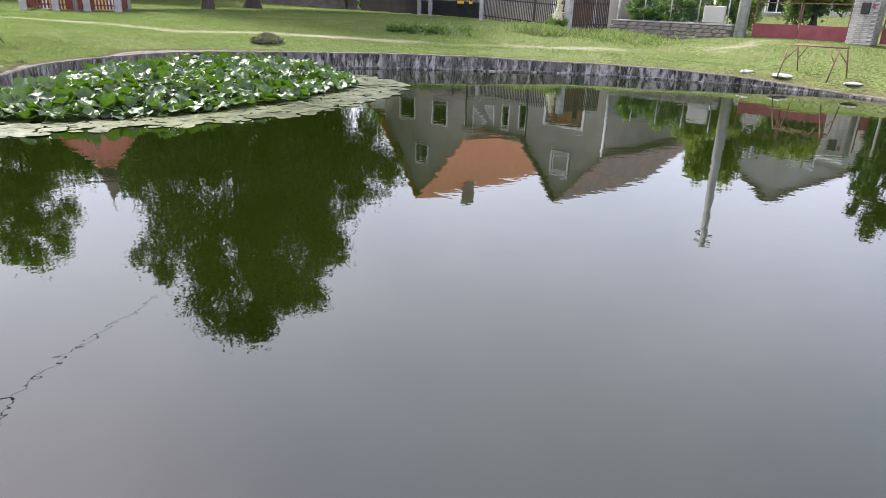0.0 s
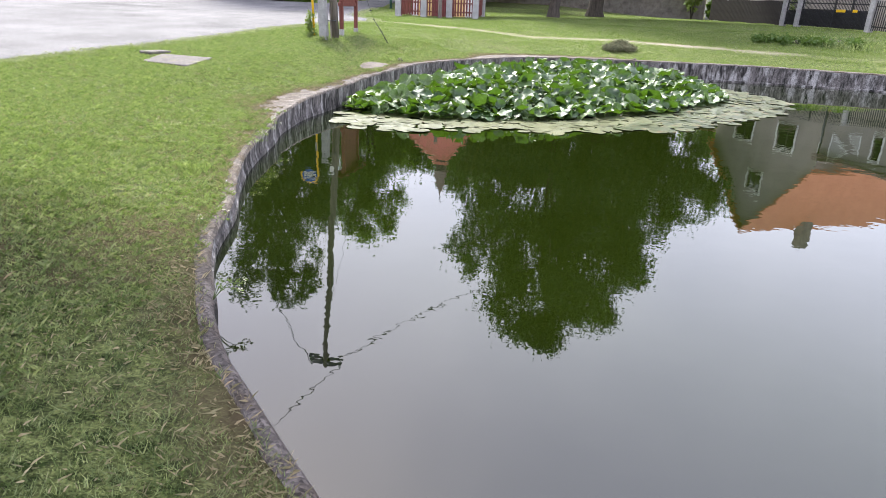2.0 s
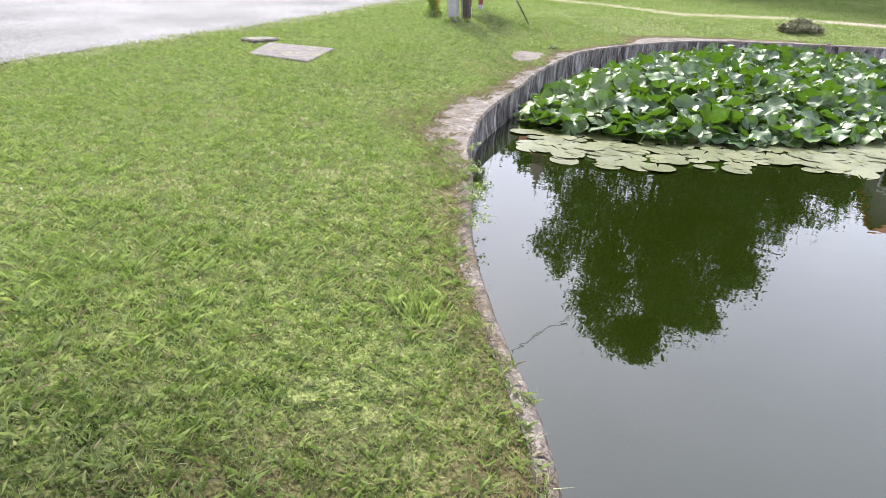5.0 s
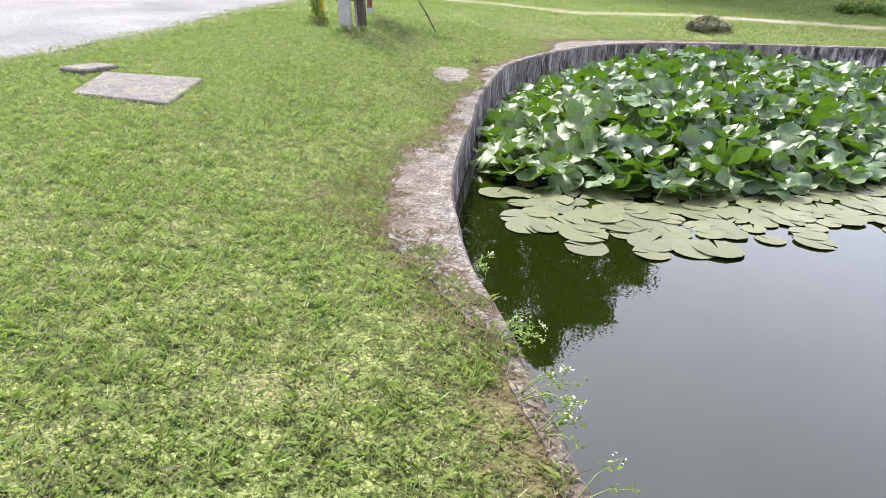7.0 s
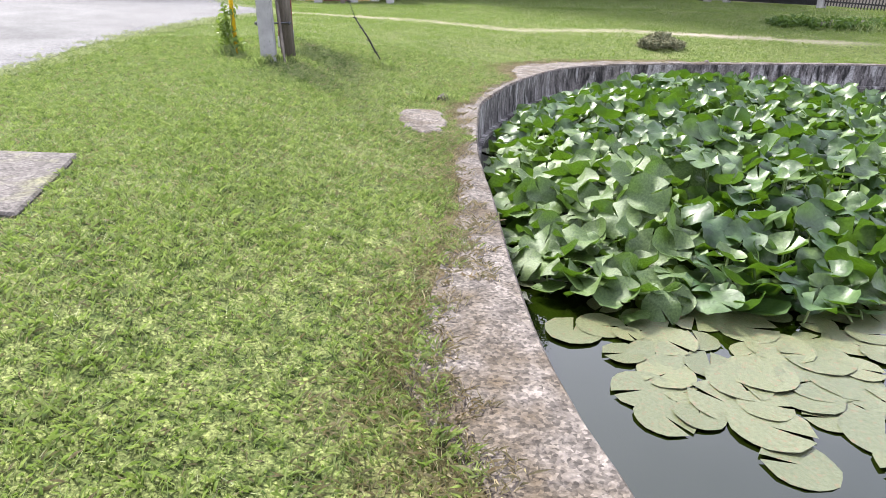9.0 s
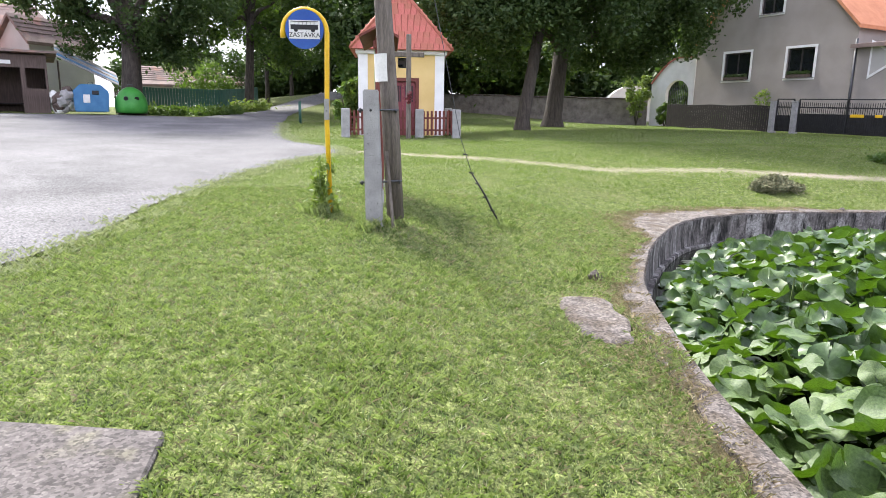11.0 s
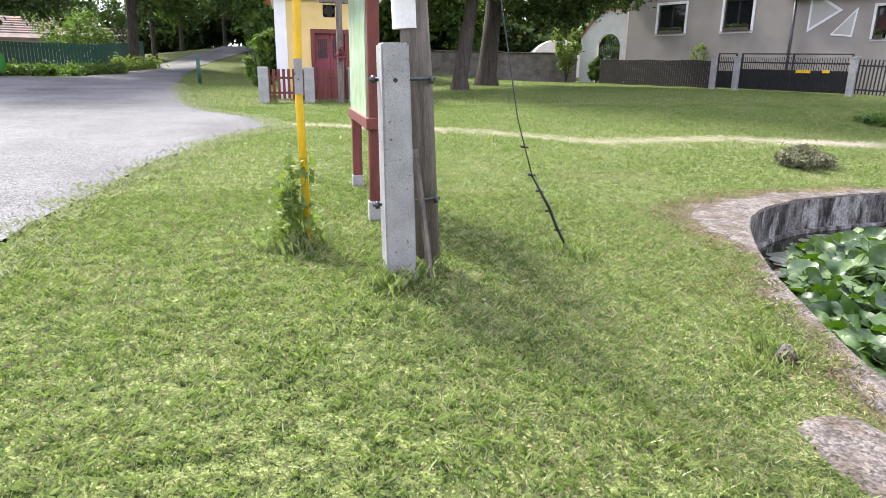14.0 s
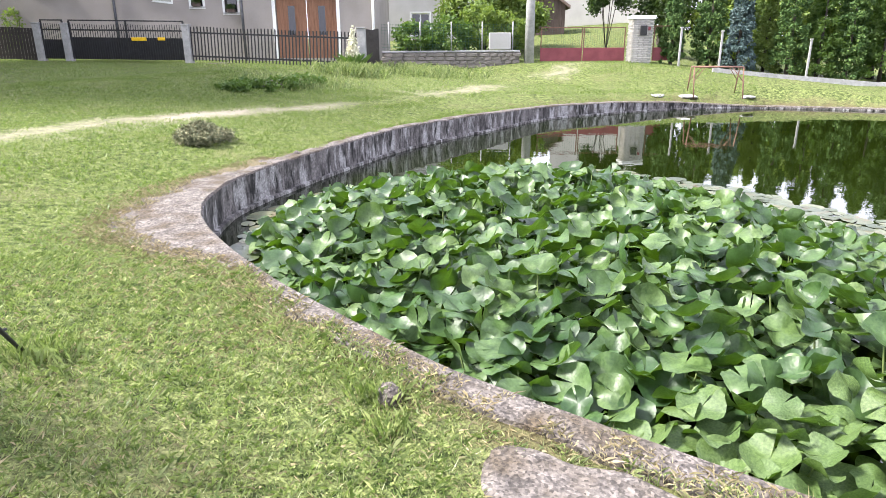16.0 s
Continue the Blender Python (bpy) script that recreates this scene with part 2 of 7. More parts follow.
def water_mat():
    m = bpy.data.materials.new("pond_water")
    m.use_nodes = True
    nd, ln = m.node_tree.nodes, m.node_tree.links
    b = nd["Principled BSDF"]
    b.inputs["Base Color"].default_value = (0.0065, 0.0105, 0.001, 1)
    b.inputs["Roughness"].default_value, b.inputs["IOR"].default_value = 0.012, 1.68
    co = nd.new("ShaderNodeTexCoord")
    n1, n2 = nd.new("ShaderNodeTexNoise"), nd.new("ShaderNodeTexNoise")
    for q, s in ((n1, 1.1), (n2, 7.0)):
        q.inputs["Scale"].default_value, q.inputs["Detail"].default_value = s, 2
        ln.new(co.outputs["Object"], q.inputs["Vector"])
    ad = nd.new("ShaderNodeMath")
    ad.operation = "MULTIPLY_ADD"
    ad.inputs[1].default_value = 0.16
    ln.new(n2.outputs["Fac"], ad.inputs[0])
    ln.new(n1.outputs["Fac"], ad.inputs[2])
    bp = nd.new("ShaderNodeBump")
    bp.inputs["Strength"].default_value, bp.inputs["Distance"].default_value = 0.07, 0.05
    ln.new(ad.outputs[0], bp.inputs["Height"])
    ln.new(bp.outputs[0], b.inputs["Normal"])
    return m


def ground_mat():
    """Mown lawn over soil; the attribute "wear" is bare trodden earth, "dry" is dry brown ground, tinted darker to
    deepen the shade at the pond's start.
    """
    m = mat("lawn", (0.03, 0.046, 0.012), (0.165, 0.19, 0.068), scale=11, rough=0.95, bump=1.0, fine=45, spec=0.1, sharp=(0.38, 0.62), grit=0.5, dist=0.04, stain=(0.14, 0.14, 0.065), stain_scale=1.2, stain_at=(0.52, 0.8))
    nd, ln = m.node_tree.nodes, m.node_tree.links
    b = nd["Principled BSDF"]
    colour = b.inputs["Base Color"].links[0].from_socket
    for key, tint, sc in (("dry", (0.095, 0.07, 0.042), 3.0), ("wear", (0.3, 0.26, 0.205), 2.0)):
        at = nd.new("ShaderNodeAttribute")
        at.attribute_name = key
        ns = nd.new("ShaderNodeTexNoise")
        ns.inputs["Scale"].default_value, ns.inputs["Detail"].default_value = sc, 8
        co = nd.new("ShaderNodeTexCoord")
        ln.new(co.outputs["Object"], ns.inputs["Vector"])
        ad = nd.new("ShaderNodeMath")
        ad.operation = "MULTIPLY_ADD"
        ad.inputs[1].default_value = 1.6
        ln.new(at.outputs["Fac"], ad.inputs[0])
        ln.new(ns.outputs["Fac"], ad.inputs[2])
        mr = nd.new("ShaderNodeMapRange")
        mr.inputs["From Min"].default_value, mr.inputs["From Max"].default_value = 0.85, 1.5
        ln.new(ad.outputs[0], mr.inputs["Value"])
        mx = nd.new("ShaderNodeMix")
        mx.data_type = "RGBA"
        mx.inputs["B"].default_value = (*tint, 1)
        ln.new(mr.outputs[0], mx.inputs["Factor"])
        ln.new(colour, mx.inputs["A"])
        colour = mx.outputs["Result"]
    ln.new(colour, b.inputs["Base Color"])
    return m


LAWN, WATER_M = ground_mat(), water_mat()
ASPHALT = mat("pale_worn_asphalt", (0.088, 0.086, 0.087), (0.165, 0.161, 0.164), scale=0.6, rough=0.95, bump=0.8, fine=45, grit=0.5, grit_scale=70, stain=(0.075, 0.074, 0.076), stain_scale=0.2, stain_at=(0.6, 0.7), spec=0.2)
CONCRETE = mat("weathered_concrete", (0.058, 0.049, 0.043), (0.18, 0.157, 0.143), scale=9, rough=0.95, bump=0.9, fine=34, grit=0.55, grit_scale=65, stain=(0.068, 0.051, 0.034), stain_scale=3.2, stain_at=(0.45, 0.66), dist=0.04)
SLAB = mat("speckled_slab_concrete", (0.055, 0.048, 0.046), (0.122, 0.109, 0.105), scale=7, rough=0.95, bump=0.8, fine=40, grit=0.45, grit_scale=60, stain=(0.12, 0.115, 0.07), stain_scale=2.5, stain_at=(0.55, 0.7))
POND_WALL = mat("stained_pond_wall", (0.014, 0.013, 0.012), (0.17, 0.155, 0.148), scale=3.2, rough=0.9, bump=0.9, fine=12, stretch=(1.9, 1.9, 0.5), grit=0.35, grit_scale=40, sharp=(0.37, 0.62), stain=(0.3, 0.29, 0.28), stain_scale=3.0, stain_at=(0.51, 0.63), dist=0.012)
POST_CONCRETE = mat("grey_post_concrete", (0.23, 0.228, 0.225), (0.38, 0.375, 0.37), scale=5, rough=0.85, bump=0.5, fine=90, stain=(0.1, 0.1, 0.1), stain_scale=30, stain_at=(0.64, 0.7))
GREY_WOOD = mat("weathered_pole_wood", (0.065, 0.055, 0.047), (0.21, 0.18, 0.155), scale=3.5, rough=0.85, bump=0.8, fine=26, stretch=(6, 6, 0.6))
YELLOW = mat("yellow_paint", (0.62, 0.36, 0.01), (0.78, 0.5, 0.02), scale=4, rough=0.4, bump=0.1, stain=(0.3, 0.2, 0.04), stain_scale=5, stain_at=(0.66, 0.75))
BLUE = mat("blue_enamel", (0.02, 0.07, 0.3), (0.03, 0.1, 0.38), scale=3, rough=0.35, bump=0.05)
WHITE = mat("white_paint", (0.66, 0.66, 0.65), (0.8, 0.8, 0.79), scale=2, rough=0.6, bump=0.1, fine=60)
BLACK = mat("black_paint", (0.012, 0.012, 0.013), (0.03, 0.03, 0.032), scale=5, rough=0.6, bump=0.1)
RED_WOOD = mat("red_brown_wood", (0.095, 0.027, 0.021), (0.19, 0.053, 0.042), scale=4, rough=0.7, bump=0.3, fine=30, stretch=(4, 4, 0.5))
RED_PAINT = mat("dull_red_sheet", (0.15, 0.03, 0.04), (0.23, 0.055, 0.065), scale=3, rough=0.6, bump=0.15)
RUST = mat("rusty_steel", (0.1, 0.05, 0.035), (0.22, 0.12, 0.09), scale=9, rough=0.8, bump=0.4)
STEEL = mat("dark_steel", (0.04, 0.045, 0.05), (0.12, 0.12, 0.13), scale=9, rough=0.5, bump=0.2, metal=0.7)
YELLOW_WALL = mat("yellow_plaster", (0.62, 0.44, 0.17), (0.74, 0.55, 0.25), scale=1.2, rough=0.9, bump=0.25, fine=60)
BEIGE = mat("grey_beige_roughcast", (0.25, 0.225, 0.205), (0.35, 0.315, 0.29), scale=0.8, rough=0.95, bump=0.5, fine=50)
PALE_WALL = mat("pale_plaster", (0.36, 0.345, 0.325), (0.47, 0.455, 0.43), scale=0.8, rough=0.95, bump=0.3, fine=40)
TILE = mat("red_roof_tile", (0.3, 0.082, 0.055), (0.45, 0.155, 0.11), scale=2.0, rough=0.75, bump=0.3, fine=25, vary=0.12)
TILE_OLD = mat("old_roof_tile", (0.13, 0.09, 0.08), (0.24, 0.18, 0.16), scale=2.0, rough=0.85, bump=0.4, fine=25, stain=(0.3, 0.16, 0.12), stain_scale=1.0)
ORANGE_ROOF = mat("orange_roof", (0.4, 0.15, 0.07), (0.52, 0.22, 0.11), scale=2.0, rough=0.8, bump=0.4, fine=12)
DARK_WOOD = mat("dark_fence_wood", (0.015, 0.012, 0.011), (0.045, 0.038, 0.035), scale=4, rough=0.8, bump=0.3, fine=30, stretch=(4, 4, 0.6))
BROWN_WOOD = mat("brown_boards", (0.06, 0.042, 0.036), (0.13, 0.095, 0.083), scale=4, rough=0.8, bump=0.3, fine=30, stretch=(4, 4, 0.5))
GARAGE_WOOD = mat("red_brown_planks", (0.17, 0.075, 0.04), (0.29, 0.145, 0.085), scale=3, rough=0.6, bump=0.2, fine=25, stretch=(5, 5, 0.5))
STONE_WALL = mat("rubble_stone", (0.11, 0.097, 0.086), (0.25, 0.225, 0.2), scale=3, rough=0.95, bump=0.9, fine=18, vary=0.2)
BRICK_GREY = mat("grey_brick", (0.3, 0.28, 0.26), (0.45, 0.43, 0.4), scale=6, rough=0.9, bump=0.4, fine=50, vary=0.15)
BARK = mat("bark", (0.03, 0.025, 0.021), (0.095, 0.08, 0.068), scale=4, rough=0.95, bump=1.0, fine=22, stretch=(3, 3, 0.6), dist=0.05)
GLASS = glass_mat("dark_window_glass", (0.012, 0.014, 0.016))
BOARD_FACE = mat("faded_map_print", (0.3, 0.45, 0.25), (0.55, 0.65, 0.5), scale=2.5, rough=0.25, bump=0.0, fine=8, spec=0.6, stain=(0.35, 0.5, 0.6), stain_scale=1.0)
GREEN_PLASTIC = mat("green_plastic", (0.03, 0.2, 0.03), (0.06, 0.3, 0.05), scale=3, rough=0.45, bump=0.05)
BLUE_PLASTIC = mat("blue_plastic", (0.03, 0.13, 0.28), (0.06, 0.2, 0.38), scale=3, rough=0.45, bump=0.05)
GREEN_PAINT = mat("green_paint", (0.02, 0.07, 0.055), (0.04, 0.12, 0.09), scale=4, rough=0.5, bump=0.1)
LILY = mat("lily_leaf", (0.013, 0.036, 0.008), (0.085, 0.145, 0.046), scale=9, rough=0.45, bump=0.3, fine=50, spec=0.48, vary=0.1, island=0.45, through=0.12, through_light=(0.17, 0.36, 0.012))
PAD = mat("floating_pad", (0.047, 0.062, 0.026), (0.105, 0.118, 0.064), scale=8, rough=0.32, bump=0.25, fine=40, spec=0.6, vary=0.15, island=0.4, stain=(0.13, 0.085, 0.04), stain_scale=6, stain_at=(0.56, 0.7))
STEM = mat("lily_stem", (0.1, 0.16, 0.05), (0.18, 0.22, 0.08), rough=0.6, bump=0)
PALE_BLADE = mat("pale_grass", (0.18, 0.21, 0.09), (0.43, 0.455, 0.27), scale=15, sharp=(0.38, 0.62), rough=0.45, bump=0, spec=0.5, island=0.3, through=0.2, through_light=(0.35, 0.42, 0.15))
BLADE = mat("grass_blades", (0.038, 0.064, 0.015), (0.3, 0.335, 0.145), scale=12, rough=0.5, bump=0, fine=48, spec=0.4, island=0.4, through=0.25, through_light=(0.27, 0.4, 0.075), sharp=(0.42, 0.565), stain=(0.2, 0.225, 0.115), stain_scale=4.5, stain_at=(0.53, 0.66))
BLADE_FAR = mat("distant_grass_blades", (0.052, 0.088, 0.018), (0.178, 0.225, 0.062), scale=6.5, rough=0.6, bump=0, fine=20, sharp=(0.3, 0.68), spec=0.2, island=0.3, through=0.25, through_light=(0.24, 0.37, 0.06), stain=(0.22, 0.235, 0.105), stain_scale=0.9, stain_at=(0.5, 0.72))
CLOVER = mat("broad_weed_leaves", (0.066, 0.108, 0.026), (0.18, 0.23, 0.075), scale=13, rough=0.5, bump=0, fine=30, spec=0.35, island=0.4, through=0.25, through_light=(0.2, 0.36, 0.04))
DRY_BLADE = mat("dry_grass", (0.2, 0.165, 0.085), (0.42, 0.37, 0.225), scale=2, rough=0.7, bump=0, spec=0.2, island=0.35)
LEAF_DARK = mat("dark_foliage", (0.024, 0.044, 0.014), (0.064, 0.1, 0.034), scale=0.5, rough=0.55, bump=0, fine=3, spec=0.2, island=0.4, through=0.2, through_light=(0.07, 0.14, 0.015))
LEAF_MID = mat("foliage", (0.035, 0.07, 0.015), (0.085, 0.14, 0.035), scale=0.5, rough=0.55, bump=0, fine=3, spec=0.3, island=0.35, through=0.3, through_light=(0.16, 0.28, 0.03))
LEAF_LIGHT = mat("light_foliage", (0.08, 0.13, 0.025), (0.17, 0.23, 0.06), scale=0.5, rough=0.55, bump=0, fine=3, spec=0.3, island=0.35, through=0.3, through_light=(0.25, 0.36, 0.05))
LEAF_BLUE = mat("blue_conifer", (0.05, 0.085, 0.08), (0.1, 0.15, 0.15), scale=0.5, rough=0.6, bump=0, fine=3, island=0.3)
THUJA = mat("thuja_foliage", (0.035, 0.08, 0.014), (0.085, 0.15, 0.035), scale=0.6, rough=0.7, bump=0, fine=4, island=0.35)
PAPER = mat("white_paper", (0.6, 0.6, 0.57), (0.75, 0.75, 0.72), scale=5, rough=0.7, bump=0.1)
FLOWER = mat("cream_flowers", (0.6, 0.58, 0.42), (0.8, 0.78, 0.62), scale=9, rough=0.7, bump=0)
HAY = mat("cut_grass_heap", (0.1, 0.108, 0.056), (0.24, 0.24, 0.14), scale=6, rough=0.95, bump=1.0, fine=40, island=0.4)
# ---------- ground, kerb, water, road ----------
from mathutils.geometry import delaunay_2d_cdt

ROAD_EDGE = [(-9, -40), (-6.3, -20), (-5.2, -12), (-4.35, -7.6), (-3.85, -5), (-3.35, -2.6), (-3.0, -0.9), (-2.88, 1.7), (-2.45, 4.1), (-1.9, 6.2), (-1.0, 8.2), (-1.3, 9.6),
             (-2.6, 11.5), (-3.5, 14.5), (-4.1, 18.2), (-5.0, 24), (-5.6, 30), (-5.5, 36), (-4.6, 45), (-2.8, 62)]
ROAD_FAR = [(-5.6, 62), (-8.2, 45), (-9.2, 36), (-9.8, 28), (-12.5, 26.3), (-16, 24.2), (-22, 20.5), (-40, 11), (-40, 5), (-20, 12), (-14.5, 5), (-12.0, -4), (-12.5, -14), (-16, -40)]
TRACK = [(-1.2, 8.7), (0.6, 8.2), (2.8, 8.3), (5.3, 7.4), (8.4, 7.6), (11, 6.5), (15.2, 5.3), (19, 4.9), (22.2, 4.6), (25.5, 3.6), (28.5, 2.6)]
TRACK2 = [(-1.2, 7.6), (2, 6.6), (5, 6.1), (8, 6.6), (12, 7.2), (17, 6.3), (22, 4.9)]

PATCH = [(1.7, -2.05), (2.0, -1.99), (2.1, -2.15), (2.06, -2.35), (2.1, -2.6), (2.02, -2.85), (1.92, -3.15), (1.62, -3.05), (1.55, -2.6), (1.6, -2.2)]

SLAB_EDGE = [(-2.2, -4.6), (-0.96, -4.8), (-0.86, -6.03), (-2.0, -5.7)]


def line_dist(x, y, pts):
    p, d = np.stack([x, y], -1), np.full(np.shape(x), 1e9)
    for a, b in zip(np.array(pts[:-1], float), np.array(pts[1:], float)):
        t = np.clip(((p - a) @ (b - a)) / ((b - a) @ (b - a)), 0, 1)
        d = np.minimum(d, np.hypot(*np.moveaxis(p - a - t[..., None] * (b - a), -1, 0)))
    return d


def in_polygon(x, y, poly):
    c = np.zeros(np.shape(x), bool)
    q = np.array(poly, float)
    for (ax, ay), (bx, by) in zip(q, np.roll(q, -1, 0)):
        c ^= ((ay > y) != (by > y)) & (x < (bx - ax) * (y - ay) / (by - ay + 1e-12) + ax)
    return c


rng = np.random.default_rng(7)
ROAD = ROAD_EDGE + ROAD_FAR


def build_ground():
    edge = LOOP + OUT * 0.1
    pts = [tuple(p) for p in edge]
    n = len(pts)
    for x0, x1, y0, y1, step in ((-7, 14, -23, 12, 0.4), (-30, 45, -35, 45, 1.6), (-140, 140, -120, 160, 12), (-900, 900, -900, 900, 110)):
        gx, gy = np.meshgrid(np.arange(x0, x1, step), np.arange(y0, y1, step))
        gx, gy = gx.ravel() + rng.uniform(-0.3, 0.3, gx.size) * step, gy.ravel() + rng.uniform(-0.3, 0.3, gy.size) * step
        keep = (grid_at(SDF, gx, gy) > 0.3) | (gx < -11) | (gx > 35) | (gy < -29) | (gy > 15)
        if step > 0.5:
            inner = {1.6: (-7, 14, -23, 12), 12: (-30, 45, -35, 45), 110: (-140, 140, -120, 160)}[step]
            keep &= ~((gx > inner[0]) & (gx < inner[1]) & (gy > inner[2]) & (gy < inner[3]))
        pts += list(zip(gx[keep], gy[keep]))
    v, _, f, *_ = delaunay_2d_cdt([Vector(p) for p in pts], [(i, (i + 1) % n) for i in range(n)], [], 0, 1e-5)
    v = np.array([tuple(p) for p in v])
    f = np.array([t for t in f if len(t) == 3])
    c = v[f].mean(1)
    f = f[~in_polygon(c[:, 0], c[:, 1], edge)]
    z = ground_z(v[:, 0], v[:, 1])
    ob = from_arrays("ground", np.c_[v, z], f, LAWN, smooth=True)
    tagged(ob, "mown green village lawn with dry and bare spots", "lawn", kind="structure")
    me = ob.data
    co = np.empty(len(me.vertices) * 3, np.float32)
    me.vertices.foreach_get("co", co)
    x, y = co.reshape(-1, 3)[:, 0], co.reshape(-1, 3)[:, 1]
    d, k = grid_at(SDF, x, y), grid_at(KERB, x, y)
    close = (x > -11) & (x < 34) & (y > -29) & (y < 15)
    dry = np.where(close, np.clip(1 - (d - k) / 0.6, 0, 1), 0) * 0.5
    # dry brown patch under the tree; its dark tint also stands in for shade
    dry = np.maximum(dry, np.clip(1.1 - np.hypot((x - 2.6) / 1.2, (y + 13.9) / 1.3), 0, 0.5))
    dry = np.maximum(dry, 0.5 * np.clip(1 - line_dist(x, y, ROAD_EDGE[2:13]) / 0.7, 0, 1))
    wear = 0.42 * np.clip(1.25 - line_dist(x, y, TRACK) / 0.7, 0, 1) + 0.28 * np.clip(1.2 - line_dist(x, y, TRACK2) / 0.5, 0, 1)
    for key, value in (("dry", dry), ("wear", np.clip(wear, 0, 0.8))):
        me.attributes.new(key, "FLOAT", "POINT").data.foreach_set("value", value.astype(np.float32))
    return ob


def build_road():
    edge = []
    for a, b in zip(ROAD, ROAD[1:] + ROAD[:1]):
        k = max(1, int(math.dist(a, b) / 0.35)) if math.dist(a, b) < 16 and max(map(abs, a + b)) < 50 else 1
        for t in range(k):
            p = Vector(a).lerp(Vector(b), t / k)
            j = 0.12 * noise.noise((p.x * 1.3, p.y * 1.3, 0)) + 0.06 * noise.noise((p.x * 5, p.y * 5, 3))
            edge.append((p.x + j, p.y + 0.5 * j))
    n = len(edge)
    gx, gy = np.meshgrid(np.arange(-60, 0, 1.5), np.arange(-40, 110, 1.5))
    gx, gy = gx.ravel(), gy.ravel()
    keep = in_polygon(gx, gy, edge)
    pts = edge + list(zip(gx[keep], gy[keep]))
    v, _, f, *_ = delaunay_2d_cdt([Vector(p) for p in pts], [(i, (i + 1) % n) for i in range(n)], [], 0, 1e-5)
    v = np.array([tuple(p) for p in v])
    f = np.array([t for t in f if len(t) == 3])
    c = v[f].mean(1)
    f = f[in_polygon(c[:, 0], c[:, 1], edge)]
    ob = from_arrays("road", np.c_[v, ground_z(v[:, 0], v[:, 1]) + 0.03], f, ASPHALT, smooth=True)
    tagged(ob, "pale worn asphalt village road with darker patches", "road", kind="structure")


def build_kerb():
    """The pond's concrete kerb and its stained inner wall, one strip each, with a rough outer edge."""
    n = len(LOOP)
    w = kerb_width(*LOOP.T)
    rough = np.array([0.05 * noise.noise((x * 2.2, y * 2.2, 1)) + 0.03 * noise.noise((x * 7, y * 7, 5)) for x, y in LOOP])
    chip = np.array([0.012 * noise.noise((x * 4, y * 4, 9)) for x, y in LOOP])
    z = rim_z(*LOOP.T)
    rows = []
    for off, dz in ((0.0, -0.03), (0.02, 0.0), (0.5, 0.012), (0.96, 0.008), (1.0, -0.12)):
        o = off * (w + np.where(w > 0.4, 2, 1) * rough) if off > 0.1 else off + chip
        p = LOOP + OUT * np.reshape(o, (-1, 1))
        rows.append(np.c_[p, z + dz + (chip if 0 < off < 0.99 else 0)])
    v = np.concatenate(rows)
    f = [(r * n + i, (r + 1) * n + i, (r + 1) * n + (i + 1) % n, r * n + (i + 1) % n) for r in range(4) for i in range(n)]
    tagged(from_arrays("pond_kerb", v, f, CONCRETE), "crumbling grey concrete kerb round the pond, mossy at its outer edge", "kerb", kind="structure")
    rows = []
    for off, dz in ((0.0, None), (0.01, 0), (0.0, 1), (-0.07, 1), (-0.075, 2), (-0.1, 3)):
        ledge = np.clip((LOOP[:, 1] + 4) / 3, 0.12, 1) if off < -0.05 else 1.0
        p = LOOP + OUT * np.reshape(off * ledge + chip * 0.7, (-1, 1))
        h = {None: z - 0.028, 0: (z + WATER) / 2, 1: np.full(n, WATER + 0.05), 2: np.full(n, WATER + 0.03), 3: np.full(n, -1.4)}[dz]
        rows.append(np.c_[p, h])
    v = np.concatenate(rows)
    f = [(r * n + i, r * n + (i + 1) % n, (r + 1) * n + (i + 1) % n, (r + 1) * n + i)[::-1] for r in range(5) for i in range(n)]
    tagged(from_arrays("pond_wall", v, f, POND_WALL), "dark water-stained concrete wall of the pond with pale streaks", "pond wall", kind="structure")


def build_water():
    bm = BM()
    bm.faces.new([bm.verts.new((x, y, WATER)) for x, y in (LOOP + OUT * 0.05)[::-1]])
    bmesh.ops.triangulate(bm, faces=bm.faces[:])
    tagged(part("water", bm, WATER_M), "still dark green pond water mirroring the sky and trees", "water", kind="structure")
    bm = BM()
    bm.faces.new([bm.verts.new((x, y, -1.35)) for x, y in (LOOP + OUT * 0.1)[::-1]])
    bmesh.ops.triangulate(bm, faces=bm.faces[:])
    tagged(part("pond_bed", bm, CONCRETE), "muddy bed of the pond under the water", "pond bed", kind="structure")


def build_patch():
    """A worn patch of old concrete in the lawn beside the kerb."""
    loop = smooth_loop(PATCH[::-1], 0.05)
    cx, cy = loop.mean(0)
    rows = []
    for k, dz in ((1.04, -0.06), (1.0, 0.006), (0.9, 0.022), (0.6, 0.026), (0.3, 0.024)):
        p = (cx, cy) + (loop - (cx, cy)) * k
        wob = np.array([0.006 * noise.noise((x * 9, y * 9, 2)) for x, y in p])
        rows.append(np.c_[p, ground_z(p[:, 0], p[:, 1]) + dz + wob])
    n = len(loop)
    v = np.concatenate(rows + [[(cx, cy, gz(cx, cy) + 0.026)]])
    f = [(r * n + i, r * n + (i + 1) % n, (r + 1) * n + (i + 1) % n) for r in range(4) for i in range(n)]
    f += [(r * n + i, (r + 1) * n + (i + 1) % n, (r + 1) * n + i) for r in range(4) for i in range(n)]
    f += [(4 * n + i, 4 * n + (i + 1) % n, 5 * n) for i in range(n)]
    tagged(from_arrays("pavement", v, f, CONCRETE), "worn patch of old speckled concrete in the lawn", "concrete patch", kind="structure")


build_patch()
build_ground()
build_road()
build_kerb()
build_water()
